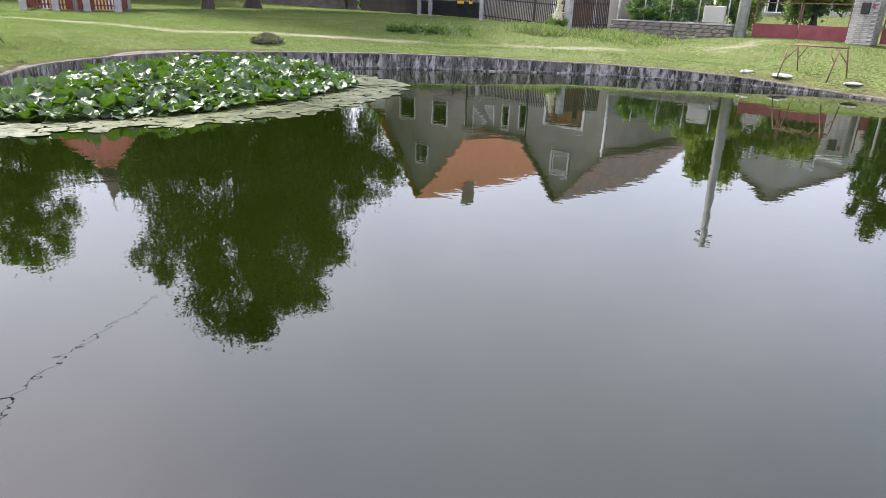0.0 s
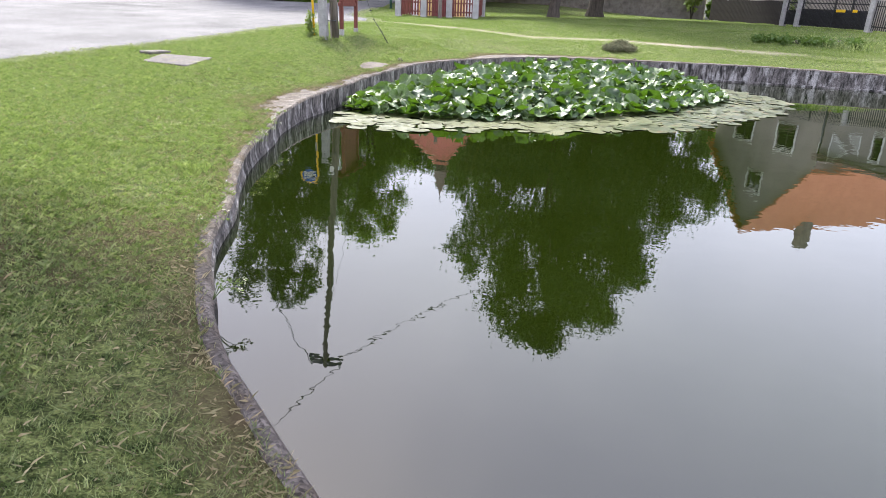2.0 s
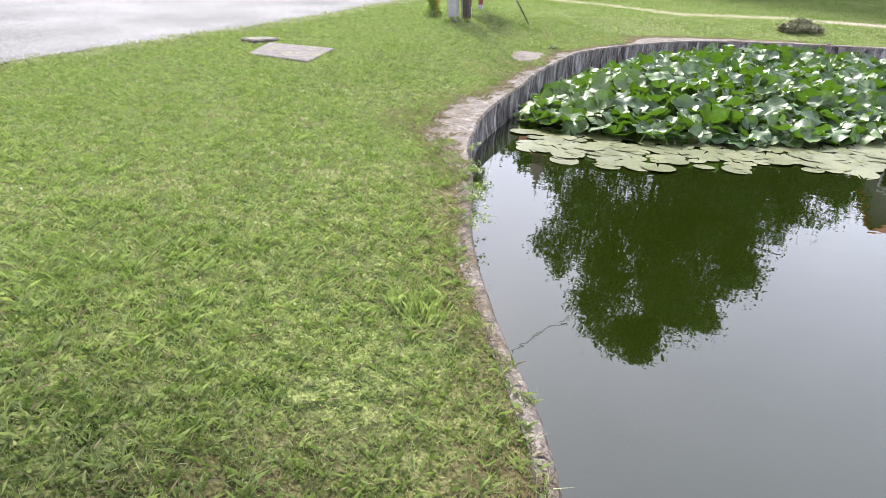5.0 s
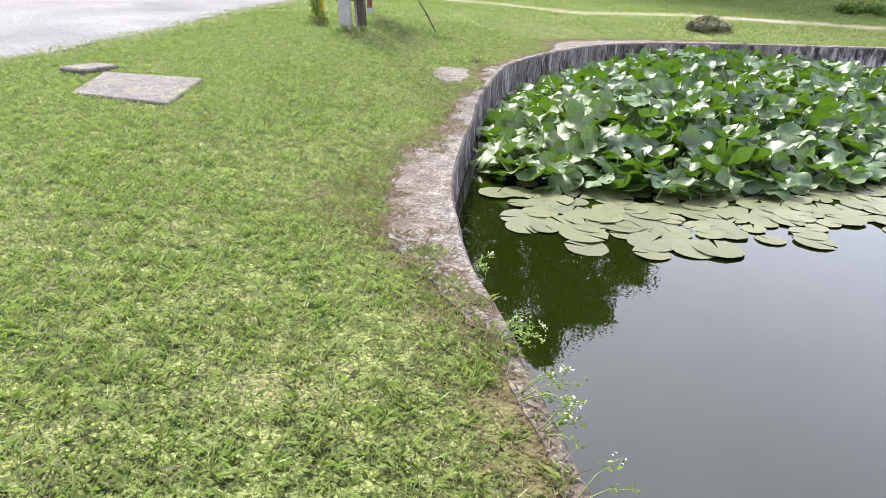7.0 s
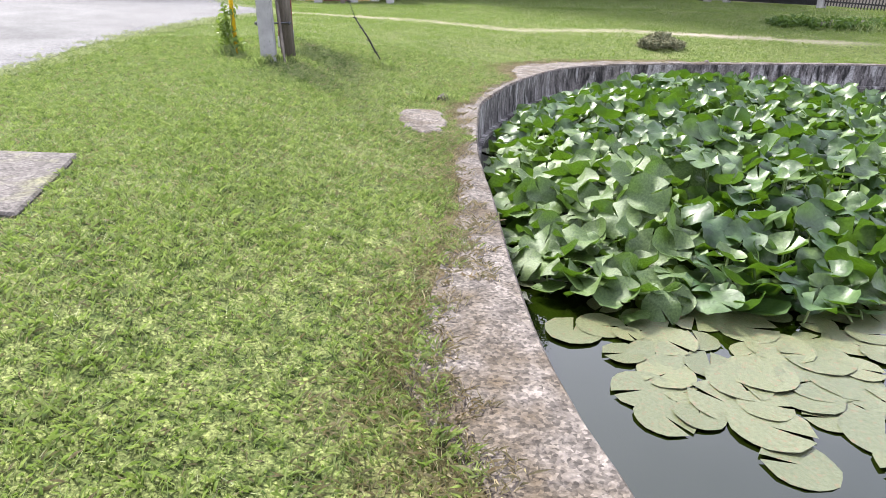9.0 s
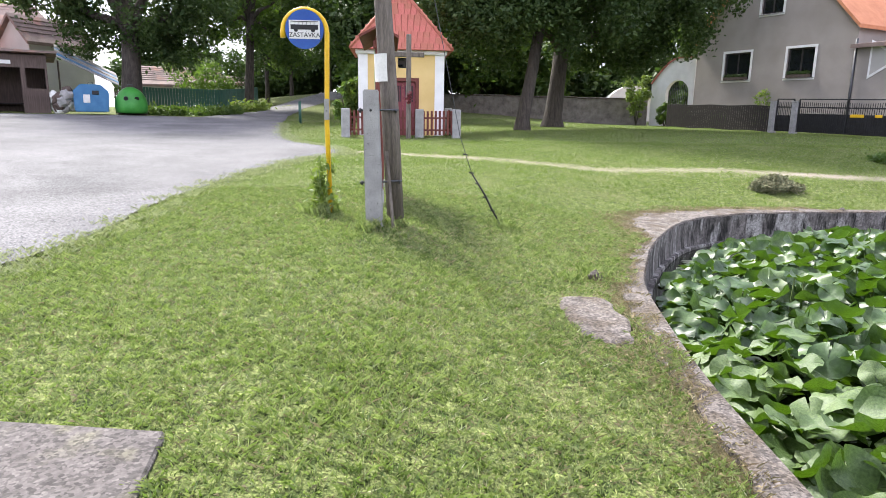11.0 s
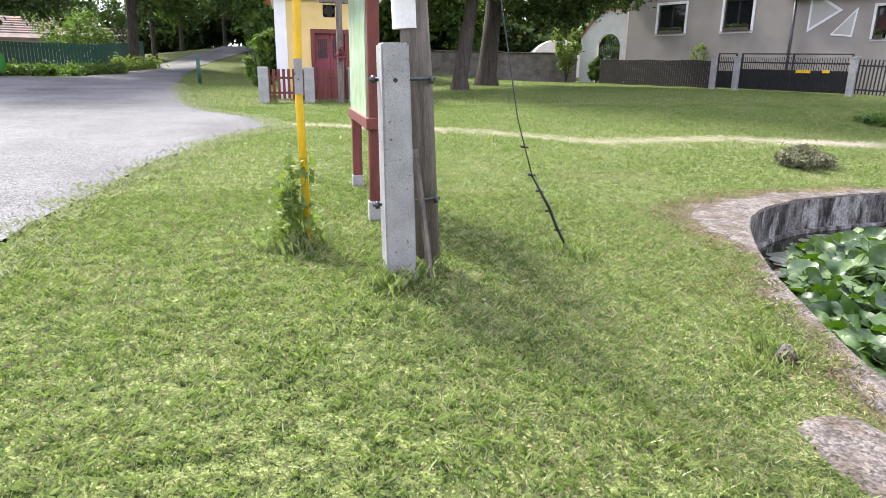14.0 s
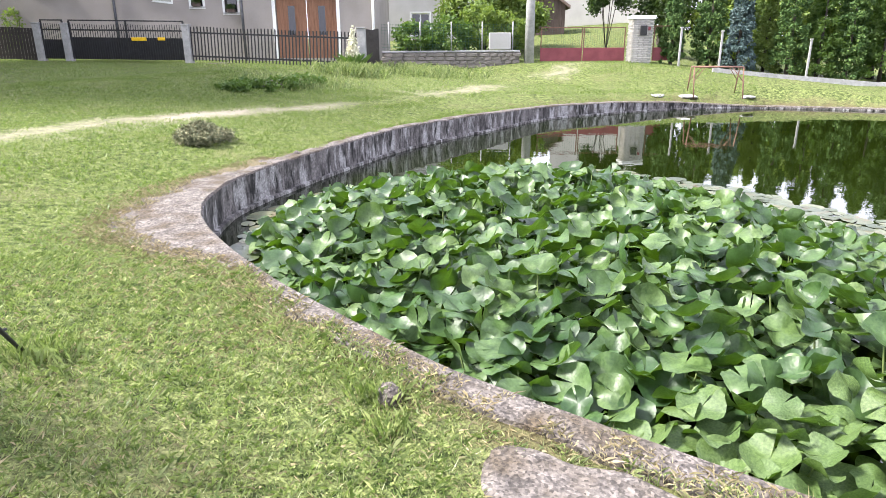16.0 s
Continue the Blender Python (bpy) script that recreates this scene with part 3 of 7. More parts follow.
# ---------- plants ----------
def foliage(name, clumps, count, size, material, parent, spread=0.3, flat=0.4):
    """A crown of many small leaves gathered round clump centres: rows of x, y, z, radius."""
    c = np.asarray(clumps, float)
    wgt = c[:, 3] ** 2
    pick = rng.choice(len(c), count, p=wgt / wgt.sum())
    d = rng.normal(size=(count, 3))
    d /= np.linalg.norm(d, axis=1)[:, None]
    p = c[pick, :3] + d * (c[pick, 3] * rng.uniform(0.25, 1.0, count) ** 0.6 * (1 + spread * rng.normal(size=count)))[:, None]
    nrm = rng.normal(size=(count, 3)) + (0, 0, flat * 2)
    nrm /= np.linalg.norm(nrm, axis=1)[:, None]
    u = np.cross(nrm, rng.normal(size=(count, 3)))
    u /= np.linalg.norm(u, axis=1)[:, None]
    w = np.cross(nrm, u)
    s = size * rng.uniform(0.6, 1.4, count)[:, None]
    v = np.stack([p - u * s, p + w * s * 0.55 + nrm * s * 0.15, p + u * s, p - w * s * 0.55 + nrm * s * 0.15], 1).reshape(-1, 3)
    return from_arrays(name, v, np.arange(4 * count).reshape(-1, 4), material, parent)


def clumps_in(blobs, per, ratio=0.34):
    """Clump centres over the surface of the big blobs (x, y, z, rx, rz)."""
    out = []
    for x, y, z, r, rz in blobs:
        for _ in range(per):
            d = rng.normal(size=3)
            d /= np.linalg.norm(d)
            k = rng.uniform(0.55, 1.0)
            out.append((x + d[0] * r * k, y + d[1] * r * k, z + d[2] * rz * k, r * ratio * rng.uniform(0.6, 1.25)))
    return out


def tree(label, x, y, trunk, top, lean, blobs, per, count, size, material, category="tree", name="tree"):
    """trunk: radius at the foot; top: height of the fork above the ground; lean: x, y shift there; blobs relative to the foot."""
    g = gz(x, y)
    t = thing(name, label, category, pose(x, y, g))
    bm = BM()
    fork = Vector((lean[0], lean[1], top))
    tube(bm, [(0, 0, -0.3), (0, 0, 0.0), Vector((0, 0, 0.4)) + fork * 0.02, fork * 0.5, fork], [trunk * 1.5, trunk * 1.35, trunk, trunk * 0.85, trunk * 0.75], 12)
    part("trunk", bm, BARK, t)
    for bx, by, bz, r, _ in blobs[:7]:
        end = Vector((bx, by, bz))
        bm = BM()
        mid = fork.lerp(end, 0.5) + Vector((0, 0, -0.08 * (end - fork).length))
        tube(bm, [fork * 0.93, fork.lerp(mid, 0.5), mid, end], [trunk * 0.55, trunk * 0.42, trunk * 0.28, trunk * 0.08], 7)
        part("limb", bm, BARK, t)
    foliage("crown", clumps_in(blobs, per), count, size, material, t)
    return t


tree("tall old broadleaf tree with a dark dense crown on the lawn", 6.0, 21.25, 0.3, 5.2, (0.75, 0.3),
     [(-1.2, 0, 8.2, 3.0, 3.2), (1.2, -0.5, 11.5, 3.6, 4.0), (3.2, 0.5, 7.5, 3.2, 2.8), (0.4, 1, 15.2, 3.2, 3.0), (-3.4, 0.5, 6.6, 2.3, 2.2), (-2.6, 1, 11.6, 2.6, 2.8), (4.6, 1, 10.6, 2.8, 3.0), (1, 0.5, 17, 1.7, 1.5), (2.2, -0.6, 5.2, 2.2, 1.6), (-1.2, -0.8, 5.0, 2.0, 1.6), (-2.9, -0.4, 4.3, 1.7, 1.5), (-1.0, 1.6, 4.6, 1.8, 1.6)],
     30, 90000, 0.105, LEAF_DARK)
tree("thick-trunked old broadleaf tree with low dark branches", 8.55, 26.0, 0.47, 4.2, (0.3, 0),
     [(2.6, -0.5, 7.4, 3.4, 2.8), (-1, 0, 9.5, 3.4, 3.4), (4.4, 0, 11, 3.2, 3.2), (1.5, 0.5, 14, 3.6, 4.0), (4.9, -1.2, 6.3, 2.4, 1.8), (2.2, 0, 16.6, 2.4, 2.0), (-2.4, -1, 5.9, 2.0, 1.6), (2.2, -1.5, 5.4, 2.4, 1.5), (5.6, 0.5, 5.0, 2.4, 1.7), (7.2, -1, 7.6, 2.3, 2.2), (4.2, 0.6, 4.2, 1.8, 1.4), (1.9, 1.2, 4.4, 1.8, 1.4), (8.4, 0.4, 6.4, 1.8, 1.6)],
     30, 85000, 0.105, LEAF_DARK)
tree("large broadleaf tree behind the bus shelter", -13.4, 28.5, 0.55, 4.5, (0.2, 0),
     [(0, 0, 7, 3.6, 3.2), (-2.6, 0, 9.5, 3.2, 3.2), (2.4, 0, 9.2, 3.0, 3.2), (0.2, 0, 13, 3.6, 4), (-2.2, 0, 16, 3, 3.2), (3.6, 0, 5.8, 1.9, 1.6), (-3.6, 0, 6.2, 2.0, 1.6), (0.5, 0, 18, 2, 2), (-2.4, 0, 4.2, 1.7, 1.4), (2.5, 0, 3.9, 1.9, 1.5), (0.6, 1.5, 4.2, 2.0, 1.4)], 32, 64000, 0.12, LEAF_DARK)
tree("slender broadleaf tree beside the far lane", -8.9, 36.0, 0.3, 6.0, (0.3, 0),
     [(0, 0, 8, 2.8, 3), (1.5, 0, 11, 2.8, 3), (-1.8, 0, 10.5, 2.4, 2.8), (0.2, 0, 14.2, 2.4, 2.6), (2.6, 0, 7.4, 1.8, 1.6), (2.2, 0, 4.6, 1.8, 1.6), (-1.9, 0, 5.6, 1.6, 1.5)], 30, 32000, 0.13, LEAF_MID)
for k, (x, y, h, r, m) in enumerate([(-1.6, 38, 11, 3.4, LEAF_DARK), (0.6, 34, 10, 3.4, LEAF_DARK), (-0.5, 56, 12, 4.5, LEAF_MID), (4.5, 46, 9, 3.6, LEAF_MID), (10.5, 45, 7.5, 3.2, LEAF_MID), (13.5, 48, 8, 3.6, LEAF_LIGHT), (24, 50, 10, 4, LEAF_MID), (27, 42, 12, 4.5, LEAF_MID), (1.5, 41, 9.5, 3.4, LEAF_MID), (-36, 56, 11, 3.0, LEAF_LIGHT), (-0.6, 33, 5, 2.2, LEAF_MID), (-6.5, 68, 14, 5, LEAF_DARK), (-10.2, 50, 13, 3.4, LEAF_DARK), (-9.6, 60, 15, 4.6, LEAF_DARK), (-2.5, 72, 14, 6, LEAF_MID), (-1.6, 47, 10, 3.4, LEAF_DARK), (10.4, 38.5, 5, 2.2, LEAF_MID), (6.5, 38.5, 6.5, 2.6, LEAF_MID)]):
    tree("leafy green tree in the distance behind the village green", x, y, 0.22, h * 0.3, (0, 0), [(0, 0, h * 0.45, r, h * 0.25), (r * 0.5, 0, h * 0.7, r * 0.8, h * 0.24), (-r * 0.5, 0.3, h * 0.66, r * 0.75, h * 0.22), (0, 0, h * 0.85, r * 0.55, h * 0.15)], 28, 13000, 0.17, m)


# Unseen tree, its crown blobs set to shade the lawn at the pond's start.
tree("unseen broadleaf tree added to shade the start of the lawn", -4.1, -11.9, 0.32, 4.2, (0.6, 0.2),
     [(3.75, 1.3, 6.0, 1.6, 1.0), (2.67, 1.39, 6.4, 1.7, 1.1), (4.72, 0.78, 5.9, 1.7, 1.0), (3.9, -1.6, 6.6, 1.8, 1.1), (3.31, -0.15, 6.2, 1.9, 1.1), (5.89, -0.45, 5.8, 1.7, 0.9), (4.84, -1.33, 6.3, 1.9, 1.0), (6.92, -1.66, 6.6, 1.8, 1.0), (3.33, 2.07, 8.0, 2.0, 1.0), (6.4, -2.6, 5.0, 1.7, 0.8), (5.4, -4.6, 5.0, 1.9, 0.8), (8.2, -4.6, 5.2, 1.7, 0.8), (6.8, -6, 5.4, 1.9, 0.9), (3.6, -4.8, 5.4, 1.9, 0.9), (5.38, 1.4, 6.1, 1.4, 0.9), (6.65, 0.9, 6.0, 1.5, 0.9), (7.62, 0.08, 5.9, 1.5, 0.8), (4.6, 1.2, 6.9, 1.7, 0.9), (5.6, 0.4, 6.8, 1.7, 0.9), (7.4, -3.4, 4.6, 1.7, 0.8), (5.0, -3.2, 4.8, 1.7, 0.8)], 44, 135000, 0.145, LEAF_DARK)


def bush(label, x, y, r, h, count, material, size=0.07, category="bush"):
    g = gz(x, y)
    t = thing("bush", label, category, pose(x, y, g))
    bm = BM()
    for k in range(5):
        a = k * 1.26
        tube(bm, [(0, 0, -0.1), (0.3 * r * math.cos(a), 0.3 * r * math.sin(a), h * 0.4), (0.6 * r * math.cos(a), 0.6 * r * math.sin(a), h * 0.75)], [0.025, 0.018, 0.006], 5)
    part("stems", bm, BARK, t)
    foliage("leaves", clumps_in([(0, 0, h * 0.55, r * 0.85, h * 0.42)], 40, 0.3), count, size, material, t)
    return t


for x, y, r, h, m in ((26.3, 9.8, 1.1, 1.9, LEAF_MID), (27.4, 8.6, 1.3, 2.3, LEAF_MID), (28.2, 7.2, 1.2, 2.6, LEAF_LIGHT), (29.0, 6.1, 0.9, 2.0, LEAF_LIGHT), (17.3, 29.6, 0.5, 1.0, LEAF_MID), (18.3, 27.6, 0.5, 0.9, LEAF_MID), (16.7, 31.0, 0.6, 1.4, LEAF_MID), (-1.45, 17.6, 0.6, 2.1, LEAF_MID)):
    bush("green garden shrub behind the fence", x, y, r, h, 2600, m, 0.08)
for x, y, r, h in ((-15, 74, 4.5, 7), (-9, 78, 4.5, 7), (-4.5, 80, 4, 7), (0.5, 66, 4, 6), (-19.5, 64, 4.5, 6), (4.5, 60, 4, 6), (-12, 73, 4, 6), (-7, 74, 4, 6), (-2.2, 75, 4, 6), (-25, 66, 5, 6), (13, 43, 3, 4.5), (17, 42.5, 3, 4.5), (21, 41, 3, 5), (21.8, 36.5, 2.2, 4), (8, 42, 3, 4.5), (3, 43, 3, 5)):
    bush("dense green thicket in the distance behind the green", x, y, r, h, 5200, LEAF_DARK, 0.3)
bush("tall dark evergreen shrub behind the gate", 36.0, 3.1, 1.5, 6.5, 9000, LEAF_DARK, 0.09)
bush("sparse yellow-green shrub in front of the house wall", 19.75, 25.9, 0.6, 2.2, 700, LEAF_LIGHT, 0.06)
bush("light green creeper beside the white archway", 15.7, 33.0, 0.9, 3.6, 2200, LEAF_LIGHT, 0.09)


def thuja(x, y, r, h, material, label):
    g = gz(x, y)
    t = thing("conifer", label, "conifer", pose(x, y, g))
    bm = BM()
    tube(bm, [(0, 0, -0.2), (0, 0, h * 0.9)], [0.09, 0.02], 6)
    part("trunk", bm, BARK, t)
    cl = []
    for k in range(230):
        u = rng.uniform(0.03, 1)
        a = rng.uniform(0, math.tau)
        rr = r * (1 - u) ** 0.65 * rng.uniform(0.7, 1.08)
        cl.append((rr * math.cos(a), rr * math.sin(a), h * u, 0.2 * r))
    foliage("foliage", cl, 12000, 0.06, material, t, flat=0.0)


hedge = [(30.7, -0.6, 0.55, 3.4, THUJA), (31.6, -2.1, 0.75, 5.4, THUJA), (31.3, -3.3, 0.65, 4.3, LEAF_BLUE), (32.2, -4.4, 0.6, 3.4, LEAF_LIGHT), (31.8, -5.3, 0.75, 6.0, THUJA), (32.2, -6.5, 0.9, 4.6, LEAF_MID), (32.4, -7.6, 0.8, 5.8, THUJA), (32.6, -8.9, 1.0, 4.8, LEAF_MID), (33.0, -10.1, 0.9, 5.9, THUJA), (33.4, -11.6, 1.1, 5.2, LEAF_MID), (34, -13.4, 1.2, 6.2, THUJA)]
for x, y, r, h, m in hedge:
    thuja(x, y, r, h, m, "tall pointed evergreen in the garden hedge" if m is not LEAF_BLUE else "blue-grey pointed conifer in the garden hedge")
for x, y, r, h, m in ((36, -6, 1.9, 4.2, LEAF_LIGHT), (35, -3.2, 1.7, 3.8, LEAF_LIGHT), (35.5, -9, 1.9, 4.4, LEAF_MID), (36, -13, 2.8, 8, LEAF_DARK), (37, -11, 2.6, 6, LEAF_DARK), (41, 0.8, 2.4, 9, LEAF_MID), (36.5, -0.6, 2.0, 6.0, LEAF_DARK), (35, 8.0, 1.8, 3.4, LEAF_LIGHT), (31.5, 9.4, 1.6, 5.6, LEAF_LIGHT)):
    tree("leafy garden tree behind the hedge", x, y, 0.18, h * 0.3, (0, 0), [(0, 0, h * 0.5, r, h * 0.3), (r * 0.4, 0, h * 0.75, r * 0.7, h * 0.2), (-r * 0.4, 0, h * 0.7, r * 0.6, h * 0.2)], 26, 13000, 0.11, m)


# ---------- water lilies ----------
def lily_mesh(seed, cup, waves, material, name):
    """A round leaf with a notch, cupped and wavy, radius 1."""
    r = random.Random(seed)
    n, bm = 18, BM()
    gap = 0.2
    centre = bm.verts.new((0, 0, 0))
    rings = []
    for q in (0.5, 0.85, 1.0):
        row = []
        for k in range(n + 1):
            a = gap / 2 + (math.tau - gap) * k / n
            lift = cup * q * q + waves * q * q * math.sin(a * 3 + seed) + r.uniform(-0.04, 0.04) * q * (1 if waves > 0.05 else 0.3) + (0.05 * q ** 4 * math.sin(a * 7 + seed * 2) + 0.014 * q * (-1) ** k if waves > 0.05 else 0.006 * q * (-1) ** k)
            row.append(bm.verts.new((q * math.cos(a) * r.uniform(0.96, 1.02), q * math.sin(a) * r.uniform(0.96, 1.02), lift)))
        rings.append(row)
    for k in range(n):
        bm.faces.new((centre, rings[0][k], rings[0][k + 1]))
        for a, b in zip(rings, rings[1:]):
            bm.faces.new((a[k], b[k], b[k + 1], a[k + 1]))
    for f in bm.faces:
        f.smooth = True
    me = bpy.data.meshes.new(name)
    bm.to_mesh(me)
    bm.free()
    me.materials.append(material)
    return me


LEAF_AREA = [(2.02, -6.0), (2.7, -6.5), (4.0, -6.6), (5.0, -6.4), (6.3, -5.85), (7.2, -5.1), (8.3, -4.15), (9.0, -3.1), (9.7, -2.4), (10.1, -1.2), (10.1, 0.2), (9.3, 1.25), (8.1, 2.2), (7.0, 2.6), (5.7, 2.3), (4.6, 1.35), (3.6, -0.1), (2.95, -1.4), (2.45, -3.2), (2.25, -4.6), (2.1, -5.6)]
PAD_AREA = [(2.05, -7.05), (2.6, -7.75), (3.0, -7.95), (4.1, -7.9), (5.2, -7.55), (6.3, -7.1), (8.05, -6.5), (9.67, -4.7), (10.6, -3.4), (11.4, -2.2), (11.5, -0.8), (11.2, 0.6), (10.4, 1.8), (9.2, 2.0), (8.3, 2.8), (6.6, 3.0), (5.3, 2.5), (4.1, 0.9), (3.0, -0.9), (2.4, -3.6), (2.1, -5.6)]


def scatter(area, spacing, tries):
    """Points inside an area, none nearer to one another than the spacing."""
    a = np.array(area)
    lo, hi = a.min(0), a.max(0)
    cells, out = {}, []
    for x, y in rng.uniform(lo, hi, (tries, 2)):
        key = (int(x / spacing), int(y / spacing))
        if any(math.hypot(x - p[0], y - p[1]) < spacing for i in (-1, 0, 1) for j in (-1, 0, 1) for p in cells.get((key[0] + i, key[1] + j), ())):
            continue
        cells.setdefault(key, []).append((x, y))
        out.append((x, y))
    out = np.array(out)
    return out[in_polygon(out[:, 0], out[:, 1], area)]


def build_lilies():
    patch = thing("water_lily_bed", "dense bed of glossy water lilies edged with pale floating pads", "water lilies", pose(5.5, -2.5, WATER))
    inv = Matrix.Translation((-5.5, 2.5, -WATER))
    upright = [lily_mesh(k, 0.48 - 0.14 * k, 0.13 + 0.07 * (k % 3), LILY, "leaf") for k in range(6)]
    floating = [lily_mesh(20 + k, 0.015, 0.006, PAD, "lily_pad") for k in range(4)]
    jobs = []
    for x, y in scatter(LEAF_AREA, 0.128, 60000):
        edge = line_dist(np.array(x), np.array(y), LEAF_AREA + LEAF_AREA[:1])
        inside = min(1.0, float(edge) / 1.3)
        h = WATER + 0.05 + (0.06 + 0.36 * inside) * rng.uniform(0.35, 1.25)
        if float(grid_at(SDF, x, y)) > -0.16:
            continue
        tilt = rng.normal(0, 26), rng.normal(0, 26)
        s = rng.uniform(0.095, 0.165)
        jobs.append(("leaf", upright[rng.integers(6)], pose(x, y, h, tilt[0], tilt[1], rng.uniform(0, 360)) @ Matrix.Diagonal((s, s, s, 1))))
    for x, y in scatter(LEAF_AREA, 0.16, 30000):     # low leaves in the shade of the upper ones
        if float(grid_at(SDF, x, y)) > -0.16:
            continue
        s = rng.uniform(0.1, 0.15)
        jobs.append(("leaf", upright[rng.integers(6)], pose(x, y, WATER + rng.uniform(0.03, 0.12), rng.normal(0, 12), rng.normal(0, 12), rng.uniform(0, 360)) @ Matrix.Diagonal((s, s, s * 0.5, 1))))
    for x, y in scatter(PAD_AREA, 0.165, 26000):
        if in_polygon(np.array(x), np.array(y), LEAF_AREA) and line_dist(np.array(x), np.array(y), LEAF_AREA + LEAF_AREA[:1]) > 0.5:
            continue
        rim = float(line_dist(np.array(x), np.array(y), PAD_AREA + PAD_AREA[:1]))
        if rim < 0.3 and rng.uniform() < 0.35 or float(grid_at(SDF, x, y)) > -0.2:
            continue
        s = rng.uniform(0.09, 0.2)
        jobs.append(("lily_pad", floating[rng.integers(4)], pose(x, y, WATER + 0.005 + rng.uniform(0, 0.009), rng.normal(0, 1.5), rng.normal(0, 1.5), rng.uniform(0, 360)) @ Matrix.Diagonal((s, s, s, 1))))
    left = {"leaf": 290, "lily_pad": 260}
    rest = {"leaf": [], "lily_pad": []}
    jobs.sort(key=lambda j: abs(j[2].translation.x - 2.2) + 0.5 * abs(j[2].translation.y + 4.5))
    for name, me, m in jobs:
        if left[name]:
            left[name] -= 1
            ob = new(name, me)
            ob.parent, ob.matrix_basis = patch, inv @ m
        else:
            rest[name].append((me, m))
    for name, label in (("leaf", "leaf_mass"), ("lily_pad", "pad_mass")):
        vs, fs, base = [], [], 0
        cache = {}
        for me, m in rest[name]:
            if me.name not in cache:
                co = np.empty(len(me.vertices) * 3)
                me.vertices.foreach_get("co", co)
                me.calc_loop_triangles()
                tr = np.empty(len(me.loop_triangles) * 3, int)
                me.loop_triangles.foreach_get("vertices", tr)
                cache[me.name] = co.reshape(-1, 3), tr.reshape(-1, 3)
            co, tr = cache[me.name]
            a = np.array(inv @ m)
            vs.append(co @ a[:3, :3].T + a[:3, 3])
            fs.append(tr + base)
            base += len(co)
        tagged(from_arrays(label, np.concatenate(vs), np.concatenate(fs), LILY if name == "leaf" else PAD, patch, smooth=True), kind="stuff")
    bm = BM()
    for name, me, m in jobs:
        if name == "leaf" and rng.uniform() < 0.2:
            p = (inv @ m).translation
            q = (p.x + rng.uniform(-0.1, 0.1), p.y + rng.uniform(-0.1, 0.1), -0.05)
            tube(bm, [q, p], 0.008, 4, cap=False)
    tagged(part("stem_mass", bm, STEM, patch), kind="stuff")


build_lilies()


# ---------- grass ----------
def blades(name, x, y, z, h, width, material, parent=None, lean=0.5, fine=True):
    n = len(x)
    a, b = rng.uniform(0, math.tau, n), rng.uniform(0, math.tau, n)
    lx, ly = lean * h * np.cos(b) * rng.uniform(0.2, 1.4, n), lean * h * np.sin(b) * rng.uniform(0.2, 1.4, n)
    wx, wy = width * np.cos(a), width * np.sin(a)
    p = np.stack([np.c_[x - wx, y - wy, z - 0.01], np.c_[x + wx, y + wy, z - 0.01], np.c_[x + 0.4 * lx + 0.8 * wx, y + 0.4 * ly + 0.8 * wy, z + 0.65 * h], np.c_[x + lx, y + ly, z + h]], 1).reshape(-1, 3)
    f = np.arange(4 * n).reshape(-1, 4)
    if not fine:
        p = p.reshape(-1, 4, 3)[:, (0, 1, 3)].reshape(-1, 3)
        return from_arrays(name, p, np.arange(3 * n).reshape(-1, 3), material, parent)
    tri = np.concatenate([f[:, [0, 1, 2]], f[:, [0, 2, 3]]])
    ob = from_arrays(name, p, tri, material, parent)
    return ob


def lawn_points(n, x0, x1, y0, y1, edge=0.0):
    x, y = rng.uniform(x0, x1, n), rng.uniform(y0, y1, n)
    wob = 0.13 * np.sin(x * 9 + 3 * np.sin(y * 4)) * np.sin(y * 7)
    wob = wob + 0.1 * np.sin(x * 3.1 + 1) * np.sin(y * 2.3)
    keep = (grid_at(SDF, x, y) > np.maximum(0.1, 0.88 * grid_at(KERB, x, y) + wob + edge)) & ~in_polygon(x, y, ROAD)
    keep &= ~(in_polygon(x + 0.03 * np.sin(y * 19), y + 0.03 * np.sin(x * 17), SLAB_EDGE))
    keep &= ~in_polygon(x + 0.04 * np.sin(y * 23), y + 0.04 * np.sin(x * 19), PATCH)
    worn = line_dist(x, y, TRACK)
    keep &= worn > rng.uniform(0.1, 0.6, n)
    # thinned blades let the dark ground tint deepen the shaded corner
    bare = np.clip(1.3 - np.hypot((x - 2.9) / 1.7, (y + 14.6) / 1.7), 0, 1) * (0.5 + 0.5 * np.sin(x * 5 + 2 * np.sin(y * 3)) * np.sin(y * 6))
    keep &= rng.uniform(0, 1, n) > 0.4 * bare
    x, y = x[keep], y[keep]
    on_kerb = grid_at(SDF, x, y) < grid_at(KERB, x, y) + 0.02
    return x, y, np.where(on_kerb, np.maximum(ground_z(x, y), rim_z(x, y) + 0.012), ground_z(x, y))


